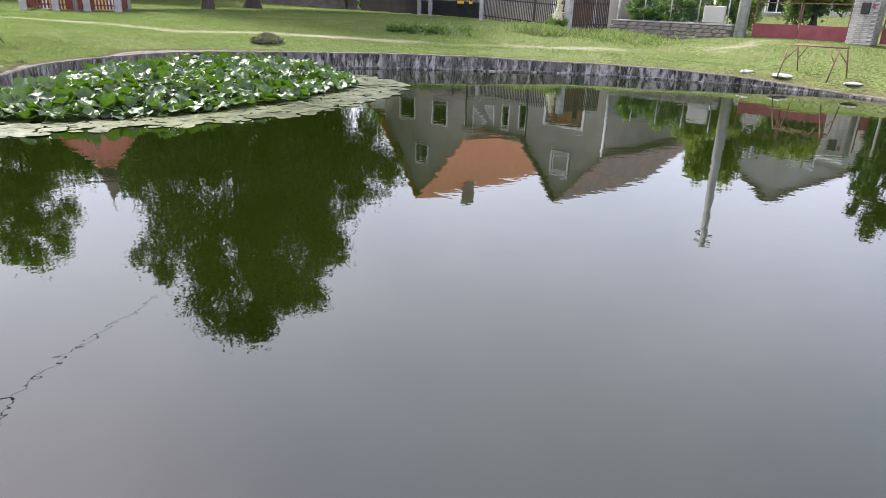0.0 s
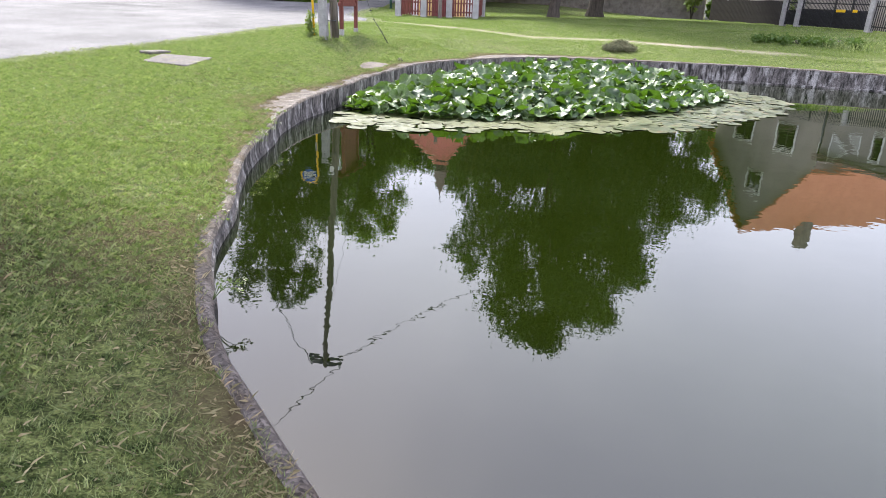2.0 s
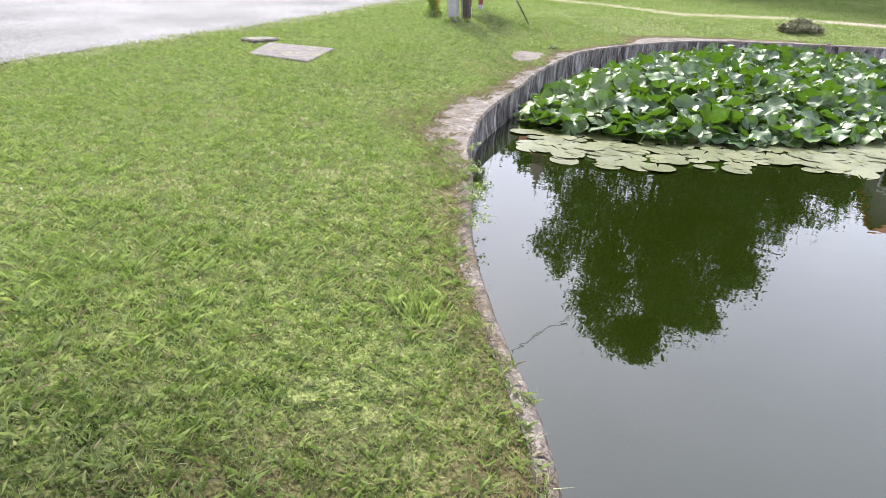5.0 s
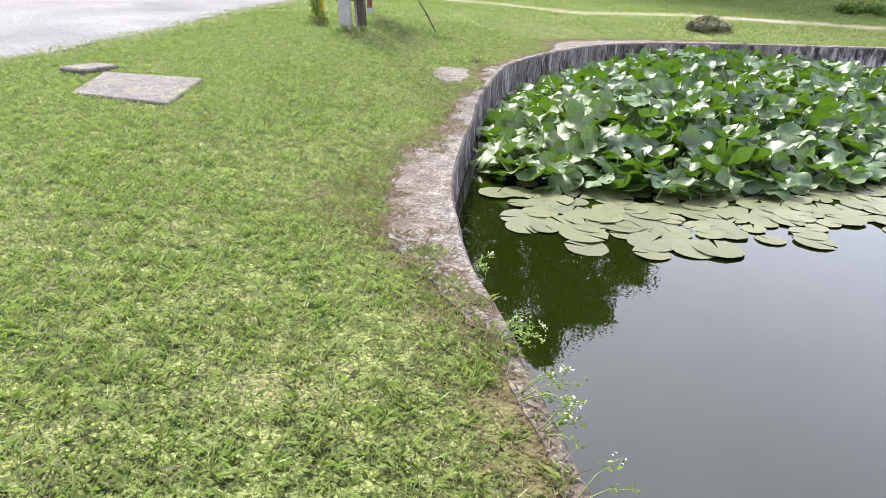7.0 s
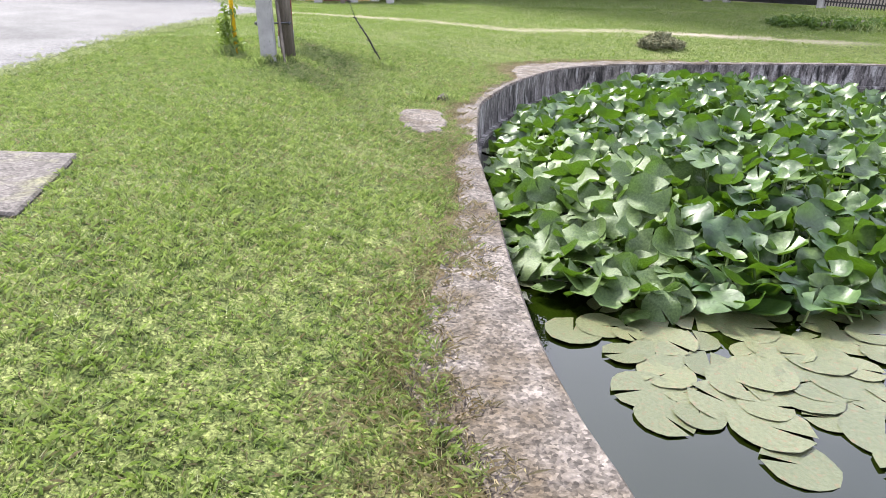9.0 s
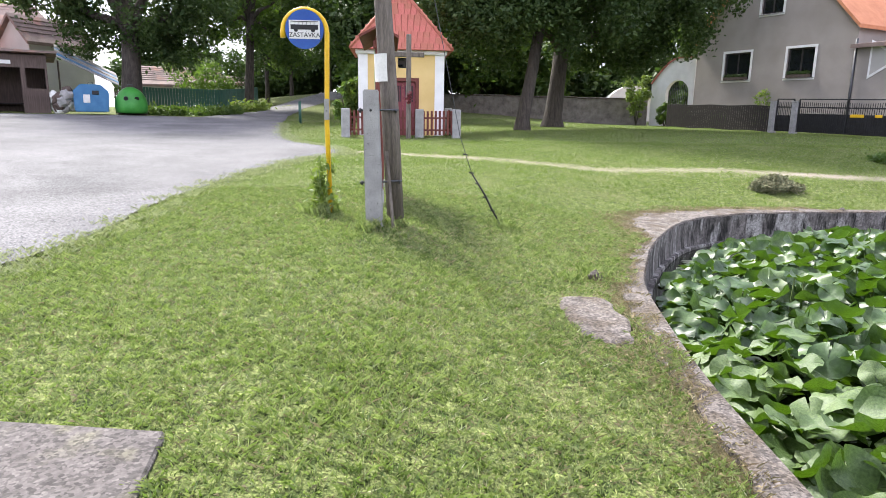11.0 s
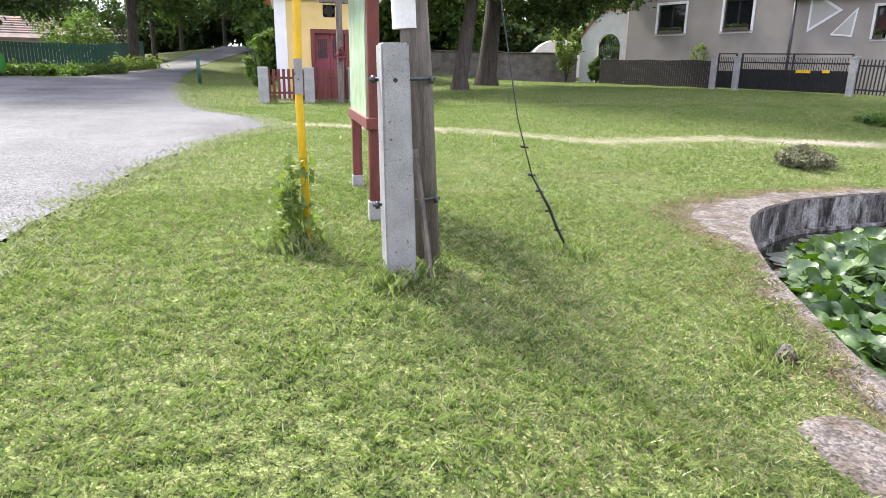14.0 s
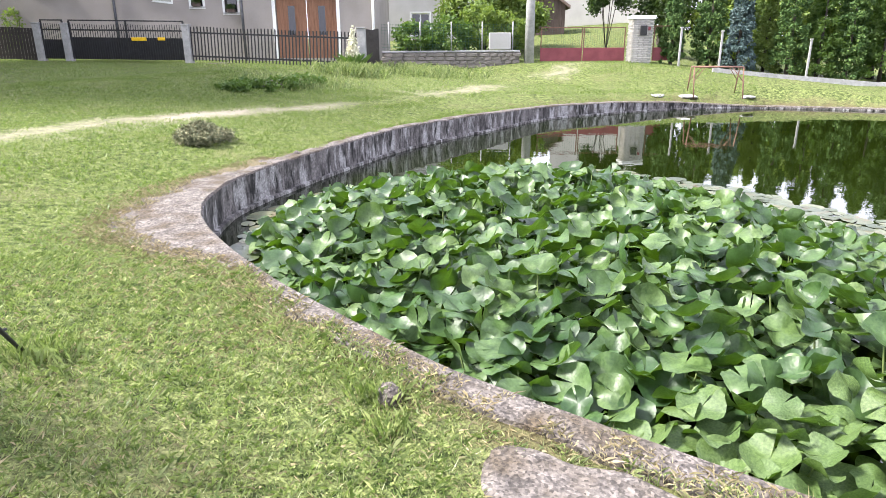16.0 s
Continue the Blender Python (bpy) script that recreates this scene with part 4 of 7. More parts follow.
def build_grass():
    for name, label, n, region, h, wd, m, flat in (
            ("lawn_grass", "short mown grass of the lawn beside the pond", 560000, (-4.5, 3.6, -17, 2.5), 0.024, 0.0032, BLADE, 1.6),
            ("lawn_grass", "pale drying blades in the mown lawn", 120000, (-4.5, 3.6, -17, 2.5), 0.022, 0.0026, PALE_BLADE, 2.2),
            ("lawn_grass", "short mown grass at the start of the pond", 300000, (0.3, 6, -18.5, -11.5), 0.024, 0.003, BLADE, 1.5),
            ("lawn_grass", "short mown grass in the middle of the green", 330000, (-4, 17, 2, 13), 0.026, 0.006, BLADE_FAR, 1.6),
            ("lawn_grass", "pale drying blades in the middle of the green", 26000, (-4, 17, 2, 13), 0.022, 0.004, PALE_BLADE, 2.0),
            ("lawn_grass", "mown grass near the chapel and the house fence", 190000, (-6, 31, -4, 32), 0.036, 0.011, BLADE_FAR, 1.6),
            ("lawn_grass", "low green weeds near the chapel and the house fence", 90000, (-6, 31, -4, 32), 0.032, 0.013, CLOVER, 1.5),
            ("lawn_grass", "pale blades near the chapel and the house fence", 9000, (-6, 31, -4, 32), 0.03, 0.008, PALE_BLADE, 1.8),
            ("lawn_grass", "low broad-leaved weeds in the mown lawn", 95000, (-4.5, 3.6, -19, 3.5), 0.02, 0.009, CLOVER, 1.5)):
        x, y, z = lawn_points(n, *region)
        if region == (-6, 31, -4, 32):           # the finer sets already cover the near lawn
            keep = ~((x < 4) & (y < 5.5))
            x, y, z = x[keep], y[keep], z[keep]
        patchy = 0.95 + 0.14 * np.sin(x * 2.1 + np.sin(y * 1.7)) * np.sin(y * 1.9)
        tuft = np.sin(x * 31 + 3 * np.sin(y * 17)) * np.sin(y * 29 + 3 * np.sin(x * 13))
        patchy = patchy * (1 + 0.5 * tuft)
        if region[2] < -10:                      # the mower leaves tufts and thin spots a hand wide
            spot = np.sin(x * 14 + 2.3 * np.sin(y * 9 + 1)) * np.sin(y * 12 + 2.1 * np.sin(x * 8))
            keep = rng.uniform(-2.0, 0.5, len(x)) < spot
            x, y, z, patchy = x[keep], y[keep], z[keep], patchy[keep] * (1 + 0.15 * spot[keep])
        if m is PALE_BLADE:                      # lighter swaths left by the mower
            swath = 0.5 + 0.5 * np.sin(7.5 * x + 1.2 * y + 1.4 * np.sin(1.1 * y) + 1.7 * np.sin(0.9 * x))
            keep = rng.uniform(0, 1, len(x)) < 0.7 + 0.3 * swath ** 1.5
            x, y, z, patchy = x[keep], y[keep], z[keep], patchy[keep]
        ob = blades(name, x, y, z, h * patchy * rng.uniform(0.4, 1.6, len(x)), wd * rng.uniform(0.7, 1.4, len(x)), m, lean=flat, fine=0.003 < wd < 0.005 and m is BLADE)
        tagged(ob, label, "grass", kind="stuff")
    x, y, z = lawn_points(330000, 0.8, 8, -18, 4, -0.14)
    d = grid_at(SDF, x, y) - grid_at(KERB, x, y)
    keep = d < rng.exponential(0.42, len(x)) * (0.6 + 0.6 * np.sin(y * 2.7 + 1) * np.sin(y * 1.1 + x))
    ob = blades("dry_grass", x[keep], y[keep], z[keep], rng.uniform(0.01, 0.032, keep.sum()), rng.uniform(0.001, 0.002, keep.sum()), DRY_BLADE, lean=2.4)
    tagged(ob, "dry straw-coloured grass along the kerb", "grass", kind="stuff")
    e = np.array(ROAD_EDGE[2:16])
    s = rng.uniform(0, len(e) - 1.001, 15000)
    i = s.astype(int)
    p = e[i] + (e[i + 1] - e[i]) * (s - i)[:, None]
    ragged = 0.08 + 0.1 * np.sin(p[:, 1] * 3.1) * np.sin(p[:, 1] * 1.3 + 1) + 0.1 * np.sin(p[:, 1] * 8.3)
    x, y = p[:, 0] + ragged + rng.normal(0, 0.13, len(s)), p[:, 1] + rng.normal(0, 0.05, len(s))
    ob = blades("verge_grass", x, y, ground_z(x, y) + 0.01, rng.uniform(0.015, 0.06, len(x)), rng.uniform(0.0025, 0.005, len(x)), PALE_BLADE, lean=1.5)
    tagged(ob, "ragged greyish dry grass along the road edge", "grass", kind="stuff")
    x, y, z = lawn_points(60000, -4.5, 5, -17, 2.5)
    ob = blades("dry_grass", x, y, z, rng.uniform(0.01, 0.03, len(x)), np.full(len(x), 0.0016), DRY_BLADE, lean=2.2)
    tagged(ob, "dry clippings scattered over the mown lawn", "grass", kind="stuff")
    for cx, cy, r, n, h in ((-0.75, 0.45, 0.2, 260, 0.13), (-0.15, -0.45, 0.14, 300, 0.12), (0.12, -0.25, 0.12, 160, 0.1), (1.55, 0.42, 0.16, 260, 0.1), (2.2, -1.3, 0.12, 170, 0.1), (1.9, -1.5, 0.1, 110, 0.09), (2.05, -9.9, 0.12, 150, 0.05), (2.45, -11.9, 0.15, 200, 0.09), (16.5, 9.0, 1.2, 1500, 0.2), (20.8, 9.6, 0.9, 1500, 0.35), (24.3, 8.2, 1.6, 1800, 0.3)):
        x, y = cx + r * rng.normal(size=n) * 0.6, cy + r * rng.normal(size=n) * 0.6
        ob = blades("grass_tuft", x, y, ground_z(x, y), h * rng.uniform(0.4, 1.3, n), np.full(n, 0.0022 if cx < 10 else 0.012), BLADE, lean=0.7)
        tagged(ob, "tuft of longer unmown grass", "grass", kind="stuff")


build_grass()


# ---------- overhanging weeds and road gravel ----------
def rim_weed(x, y, out, height, stems, seed):
    """A straggly flowering weed leaning over the pond's edge."""
    r = random.Random(seed)
    z = float(rim_z(x, y))
    t = thing("flowering_weed", "straggly flowering weed leaning over the pond edge", "weed", pose(x, y, z), group="weeds on the pond edge")
    lv, fl = [], []
    for k in range(stems):
        a = r.uniform(-0.9, 0.9)
        reach = out * r.uniform(0.5, 1.1)
        tip = Vector((reach * math.cos(a), reach * math.sin(a), height * r.uniform(0.3, 1.0)))
        mid = tip * 0.5 + Vector((0, 0, height * 0.35))
        bm = BM()
        tube(bm, [(0, 0, -0.02), mid * 0.6, mid, tip], [0.003, 0.0026, 0.002, 0.001], 5)
        part("stem", bm, STEM, t)
        for q in range(9):
            p = mid.lerp(tip, q / 8)
            lv.append((p.x, p.y, p.z, 0.025))
        if k % 2 == 0:
            fl += [(tip.x, tip.y, tip.z, 0.02), (tip.x - 0.02, tip.y + 0.02, tip.z + 0.01, 0.015)]
    tagged(foliage("leaf_mass", lv, 18 * stems, 0.011, LEAF_LIGHT, t), kind="stuff")
    tagged(foliage("flower_mass", fl, 8 * stems, 0.007, FLOWER, t), kind="stuff")


for k, (x, y, out, height, stems) in enumerate(((2.2, -10.05, 0.28, 0.1, 7), (2.16, -9.6, 0.24, 0.12, 7), (2.28, -10.25, 0.2, 0.08, 4), (2.35, -10.6, 0.3, 0.12, 5), (2.05, -8.9, 0.16, 0.08, 3), (3.2, -13.3, 0.25, 0.14, 4), (3.9, -14.4, 0.2, 0.12, 4))):
    rim_weed(x, y, out, height, stems, k)


def build_gravel():
    n = 9000
    e = np.array(ROAD_EDGE[2:15])
    s = rng.uniform(0, len(e) - 1.001, n)
    i = s.astype(int)
    p = e[i] + (e[i + 1] - e[i]) * (s - i)[:, None] + rng.normal(0, 1, (n, 2)) * (0.22, 0.12) + (-0.12, 0)
    z = ground_z(p[:, 0], p[:, 1]) + np.where(in_polygon(p[:, 0], p[:, 1], ROAD), 0.03, 0.0)
    r = rng.uniform(0.004, 0.016, n) * rng.uniform(0.5, 1, n)
    d = np.array([(1, 0, 0.2), (-0.3, 0.9, 0.1), (-0.7, -0.8, 0.2), (0.1, 0.1, 0.9)])
    v = (np.c_[p, z][:, None] + r[:, None, None] * d[None] * rng.uniform(0.6, 1.4, (n, 4, 1))).reshape(-1, 3)
    b = 4 * np.arange(n)[:, None, None]
    f = (np.array([(0, 1, 3), (1, 2, 3), (2, 0, 3)])[None] + b).reshape(-1, 3)
    tagged(from_arrays("gravel", v, f, POST_CONCRETE), "loose pale gravel along the road edge", "gravel", kind="stuff")


build_gravel()
# ---------- pole, bus stop sign, notice board ----------
def along(bm, a, b, w, h, bevel=0.0):
    """A bar of section w x h from a to b (h is the upright side)."""
    a, b = Vector(a), Vector(b)
    d = (b - a)
    q = d.to_track_quat("X", "Z").to_matrix().to_4x4()
    return box(bm, (d.length / 2, 0, 0), (d.length, w, h), Matrix.Translation(a) @ q, bevel)


def text(s, size, m, material, name, parent):
    cu = bpy.data.curves.new(name, "FONT")
    cu.body, cu.size, cu.align_x, cu.align_y, cu.extrude = s, size, "CENTER", "CENTER", 0.002
    tmp = bpy.data.objects.new(name, cu)
    scene.collection.objects.link(tmp)
    me = bpy.data.meshes.new_from_object(tmp.evaluated_get(bpy.context.evaluated_depsgraph_get()))
    bpy.data.objects.remove(tmp)
    me.materials.clear()
    me.materials.append(material)
    ob = new(name, me)
    ob.parent, ob.matrix_basis = parent, m
    return ob


def utility_pole():
    t = thing("utility_pole", "grey weathered wooden utility pole strapped to a leaning concrete foot", "utility pole", pose(0, -0.1, gz(0, -0.2)))
    bm = BM()
    tube(bm, [(0.155, 0.0, 0.06), (0.09, 0.0, 1.3), (0.015, 0.005, 2.4), (-0.2, 0, 5.4), (-0.43, -0.05, 8.35)], [0.1, 0.1, 0.096, 0.088, 0.075], 16)
    part("pole", bm, GREY_WOOD, t)
    bm = BM()
    prism(bm, [(-0.17, -0.3), (0.02, -0.3), (0.005, 0.4), (-0.035, 1.52), (-0.205, 1.52), (-0.19, 0.4)], 0.24, Matrix.Translation((0, -0.37, 0)))
    bmesh.ops.bevel(bm, geom=bm.edges[:], offset=0.012, segments=2, affect="EDGES")
    part("concrete_foot", bm, POST_CONCRETE, t, "pale grey speckled concrete foot with bolts")
    for z in (0.5, 1.3):
        bm = BM()
        x = -0.19 - 0.02 * z
        tube(bm, [(x - 0.05, -0.22, z), (0.25 - 0.05 * z, -0.1, z + 0.01)], 0.012, 8)
        tube(bm, [(x - 0.035, -0.22, z), (x - 0.01, -0.22, z)], 0.028, 6)
        tube(bm, [(0.215 - 0.05 * z, -0.11, z), (0.235 - 0.05 * z, -0.11, z)], 0.026, 6)
        part("bolt", bm, STEEL, t)
    # flat black disc painted in place of the bolt hole's shaded inside
    bm = BM()
    tube(bm, [(-0.12, -0.374, 1.3), (-0.12, -0.368, 1.3)], 0.014, 12)
    part("bolt_hole_disc", bm, BLACK, t)
    bm = BM()
    along(bm, (0.05, -0.12, 0.85), (0.13, -0.3, -0.05), 0.03, 0.03)
    part("batten", bm, GREY_WOOD, t, "thin loose wooden batten leaning on the pole")
    bm = BM()
    tube(bm, [(0.028, 0, 1.62), (0.012, 0, 1.92)], 0.104, 18, cap=False)
    part("paper_notice", bm, PAPER, t, "white paper notice wrapped round the pole")
    bm = BM()
    along(bm, (-0.95, -0.05, 8.1), (0.15, -0.05, 8.1), 0.07, 0.09)
    part("crossarm", bm, STEEL, t)
    for x in (-0.9, -0.42, 0.1):
        bm = BM()
        tube(bm, [(x, -0.05, 8.14), (x, -0.05, 8.22), (x, -0.05, 8.3)], [0.02, 0.045, 0.03], 8)
        part("insulator", bm, WHITE, t)


def cable(a, b, sag, label):
    bm = BM()
    pts = [Vector(a).lerp(Vector(b), k / 16) - Vector((0, 0, sag * 4 * (k / 16) * (1 - k / 16))) for k in range(17)]
    tube(bm, pts, 0.014, 5)
    return tagged(part("overhead_cable", bm, BLACK), label, "cable", group="overhead cables")


def guy_wire():
    t = thing("guy_wire", "thin steel guy wire with twisted clamps anchored in the grass", "guy wire", pose(1.5, 0.46, gz(1.5, 0.46)))
    g = gz(1.5, 0.46)
    at = lambda r, z: Vector((-0.946 * r, -0.323 * r, z - g))
    foot, knee, mid, head = at(-0.03, 0.3), at(0.42, 1.0), at(0.59, 1.45), at(1.75, 6.4)
    bm = BM()
    tube(bm, [knee, mid, head], 0.0045, 6)
    part("wire", bm, STEEL, t)
    bm = BM()
    tube(bm, [foot, foot.lerp(knee, 0.35), foot.lerp(knee, 0.6) + Vector((0.015, 0, 0)), knee], [0.009, 0.013, 0.013, 0.008], 7)
    part("turnbuckle", bm, BLACK, t)
    for p in (foot.lerp(knee, 0.3), foot.lerp(knee, 0.55), foot.lerp(knee, 0.8), knee, knee.lerp(mid, 0.5)):
        bm = BM()
        tube(bm, [p + Vector((-0.034, 0, 0.012)), p + Vector((0.03, 0.01, 0))], [0.011, 0.008], 6)
        part("clamp", bm, BLACK, t)


def bus_stop_sign():
    t = thing("bus_stop_sign", "round blue bus stop sign on a bent yellow steel post", "bus stop sign", pose(-0.68, 0.5, gz(-0.68, 0.5)))
    g = gz(-0.68, 0.5)
    bm = BM()
    top = 2.64 - g
    pts = [(0.03, 0, -0.2), (0.0, 0, top * 0.5), (0.02, 0, top)]
    pts += [(-0.24 + 0.26 * math.cos(a), 0, top + 0.26 * math.sin(a)) for a in np.linspace(0.3, math.pi, 11)] + [(-0.5, 0, top - 0.07)]
    tube(bm, pts, 0.03, 12)
    part("post", bm, YELLOW, t, "yellow painted bent steel tube")
    bm = BM()
    c = (-0.24, -0.02, top + 0.03)
    tube(bm, [(c[0], -0.035, c[2]), (c[0], -0.01, c[2])], 0.225, 40)
    disc = part("disc", bm, BLUE, t, "round blue enamel plate")
    bm = BM()
    span(bm, c[0] - 0.18, c[0] + 0.18, -0.041, -0.036, c[2] - 0.11, c[2] + 0.1)
    part("white_panel", bm, WHITE, disc)
    bm = BM()
    span(bm, c[0] - 0.16, c[0] + 0.16, -0.045, -0.042, c[2] - 0.005, c[2] + 0.05)
    for k in range(7):
        span(bm, c[0] - 0.155 + k * 0.045, c[0] - 0.152 + k * 0.045, -0.045, -0.042, c[2] + 0.05, c[2] + 0.085)
    span(bm, c[0] - 0.16, c[0] + 0.16, -0.045, -0.042, c[2] + 0.082, c[2] + 0.09)
    for x in (-0.1, 0.1):
        tube(bm, [(c[0] + x, -0.045, c[2] - 0.01), (c[0] + x, -0.042, c[2] - 0.01)], 0.024, 14)
    part("bus_picture", bm, BLACK, disc, "black bus pictogram")
    text("ZASTÁVKA", 0.074, pose(c[0], -0.043, c[2] - 0.068, 90, 0, 0), BLACK, "lettering", disc)
    # small grey box standing for the sticker on the post
    bm = BM()
    span(bm, -0.028, 0.032, -0.045, -0.025, 1.15, 1.4)
    part("post_sticker", bm, POST_CONCRETE, t)
    cl = [(0.06 * rng.normal() - 0.05, 0.06 * rng.normal(), u, 0.11) for u in np.linspace(0.08, 0.62, 14)] + [(-0.12, 0, 0.35, 0.12), (0.08, -0.04, 0.2, 0.12), (-0.2, 0, 0.12, 0.12)]
    w = thing("weed", "leafy green weed growing round the foot of the sign post", "weed", pose(-0.7, 0.47, g))
    bm = BM()
    for k in range(6):
        tube(bm, [(0.02 * k - 0.05, 0, 0), (0.05 * math.sin(k * 2) - 0.05, 0.05 * math.cos(k), 0.3), (0.09 * math.sin(k * 2) - 0.05, 0.08 * math.cos(k), 0.55)], 0.005, 4)
    part("stems", bm, STEM, w)
    foliage("leaves", cl, 330, 0.036, LEAF_LIGHT, w)


def notice_board():
    x, y0, y1 = -0.05, 1.12, 2.58
    g = gz(x, 1.8)
    t = thing("notice_board", "red-brown wooden notice board with a faded map under a small roof", "notice board", pose(x, 1.85, g))
    for y in (y0 - 1.85, y1 - 1.85):
        bm = BM()
        span(bm, -0.05, 0.05, y - 0.05, y + 0.05, 0.12, 2.15, 0.008)
        leg = part("leg", bm, RED_WOOD, t)
        bm = BM()
        span(bm, -0.06, 0.06, y - 0.06, y + 0.06, -0.2, 0.16, 0.008)
        part("concrete_shoe", bm, POST_CONCRETE, leg)
    for z in (0.78, 2.0):
        bm = BM()
        span(bm, -0.075, 0.03, -0.82, 0.82, z, z + 0.1, 0.008)
        part("rail", bm, RED_WOOD, t)
    bm = BM()
    span(bm, -0.062, -0.03, -0.68, 0.68, 0.88, 2.0)
    part("map_panel", bm, BOARD_FACE, t, "faded green and blue printed map")
    bm = BM()
    span(bm, -0.028, -0.002, -0.72, 0.72, 0.86, 2.02)
    part("backing", bm, RED_WOOD, t)
    for s in (-1, 1):
        bm = BM()
        box(bm, (0, 0, 0), (0.3, 1.9, 0.025), pose(0.12 * s, 0, 2.2, 0, 28 * s, 0))
        for k in range(7):
            box(bm, (0, 0, 0), (0.3, 0.02, 0.012), pose(0.12 * s, -0.85 + k * 0.28, 2.222, 0, 28 * s, 0))
        part("roof_slope", bm, RED_WOOD, t)


utility_pole()
guy_wire()
bus_stop_sign()
notice_board()
cable((-0.42, -0.2, 8.75), (18.5, 27.5, 8.2), 0.5, "thin black overhead cable to the house gable")
cable((-0.9, -0.2, 8.75), (-20, 26, 9.0), 0.8, "thin black overhead cable towards the bus shelter")
cable((0.1, -0.2, 8.75), (-8, -38, 8.6), 0.6, "thin black overhead cable over the lawn")


def lawn_slab():
    cx, cy = -1.5, -5.3
    t = thing("concrete_slab", "square grey concrete manhole slab set in the lawn", "slab", pose(cx, cy, gz(cx, cy)))
    bm = BM()
    pts = [(x - cx, y - cy) for x, y in SLAB_EDGE]
    a = [bm.verts.new((x, y, gz(x + cx, y + cy) - gz(cx, cy) + 0.028)) for x, y in pts]
    r = bmesh.ops.extrude_face_region(bm, geom=[bm.faces.new(a)])
    for v in r["geom"]:
        if isinstance(v, bmesh.types.BMVert):
            v.co.z -= 0.15
    bmesh.ops.recalc_face_normals(bm, faces=bm.faces[:])
    bmesh.ops.bevel(bm, geom=bm.edges[:], offset=0.015, segments=1, affect="EDGES")
    part("slab", bm, SLAB, t)
    bm = BM()
    box(bm, (0, 0, 0), (0.42, 0.5, 0.16), pose(-0.95, 0.85, gz(cx - 0.95, cy + 0.85) - gz(cx, cy) - 0.02, 0, 0, -25), 0.02)
    part("cover", bm, SLAB, t)


def grass_heap():
    x, y = 8.2, 5.35
    t = thing("grass_heap", "low heap of grey-green cut grass on the lawn", "grass heap", pose(x, y, gz(x, y)))
    cl = [(0.26 * rng.normal(), 0.2 * rng.normal(), 0.0, 0.1) for _ in range(60)]
    cl = [(a, b, max(0.04, 0.2 * math.exp(-(a * a + b * b) / 0.09)), r) for a, b, _, r in cl]
    tagged(foliage("cut_grass", cl, 16000, 0.024, HAY, t), kind="stuff")


def earth_mound():
    t = thing("earth_mound", "low grassy mound of dark soil near the fence", "mound", pose(15.3, 9.1, gz(15.3, 9.1)))
    cl = [(rng.uniform(-1.9, 1.9), 0.35 * rng.normal(), 0.08, 0.16) for _ in range(70)]
    tagged(foliage("weed_mass", cl, 4000, 0.06, LEAF_MID, t), kind="stuff")
    bm = BM()
    bmesh.ops.create_icosphere(bm, subdivisions=3, radius=1, matrix=Matrix.Diagonal((1.1, 0.4, 0.2, 1)) @ Matrix.Translation((0.5, 0, 0)))
    for v in bm.verts:
        v.co *= 1 + 0.25 * noise.noise(v.co * 3)
    part("soil", bm, mat("dark_soil", (0.04, 0.035, 0.03), (0.13, 0.11, 0.09), rough=1, bump=0.8), t)


def yucca():
    t = thing("yucca", "tall flowering yucca with a cream flower spike by the fence corner", "yucca", pose(21.95, 10.3, gz(21.95, 10.3)))
    n = 160
    ob = blades("leaves", 0.12 * rng.normal(size=n), 0.12 * rng.normal(size=n), np.zeros(n), rng.uniform(0.4, 0.7, n), np.full(n, 0.02), LEAF_MID, t, lean=0.8)
    bm = BM()
    tube(bm, [(0, 0, 0), (0, 0, 1.5)], [0.025, 0.012], 6)
    part("stalk", bm, STEM, t)
    foliage("flowers", [(0.05 * rng.normal(), 0.05 * rng.normal(), u, 0.16 * (1.65 - u) + 0.05) for u in np.linspace(0.6, 1.6, 14)], 900, 0.05, FLOWER, t)


def carpet_rack():
    t = thing("carpet_rack", "rusty steel carpet-beating rack on the bank", "rack", pose(24.45, -2.6, gz(24.45, -2.6), 0, 0, 14))
    for x in (-0.22, 0.22):
        bm = BM()
        tube(bm, [(x, -0.8, 0.92), (x, 0.8, 0.92)], 0.022, 8)
        part("top_bar", bm, RUST, t)
        for y in (-0.8, 0.8):
            bm = BM()
            tube(bm, [(x, y, 0.92), (x * 2.6, y * 1.0, -0.1)], 0.022, 8)
            part("leg", bm, RUST, t)
            bm = BM()
            tube(bm, [(x, y * 0.55, 0.92), (x * 1.6, y * 1.0, 0.45)], 0.014, 6)
            part("brace", bm, RUST, t)
    for y in (-0.8, 0.8):
        bm = BM()
        tube(bm, [(-0.22, y, 0.92), (0.22, y, 0.92)], 0.022, 8)
        part("cross_bar", bm, RUST, t)


lawn_slab()
grass_heap()
earth_mound()
yucca()
carpet_rack()


# ---------- openings and walls ----------
def wall_cells(bm, x0, x1, z0, z1, y0, y1, holes=()):
    """An upright wall slab with rectangular openings (x0, x1, z0, z1)."""
    xs = sorted({x0, x1, *[h[0] for h in holes], *[h[1] for h in holes]})
    zs = sorted({z0, z1, *[h[2] for h in holes], *[h[3] for h in holes]})
    for a, b in zip(xs, xs[1:]):
        for c, d in zip(zs, zs[1:]):
            if not any(h[0] <= a and b <= h[1] and h[2] <= c and d <= h[3] for h in holes):
                span(bm, a, b, y0, y1, c, d)
    bmesh.ops.remove_doubles(bm, verts=bm.verts[:], dist=1e-4)
    return bm


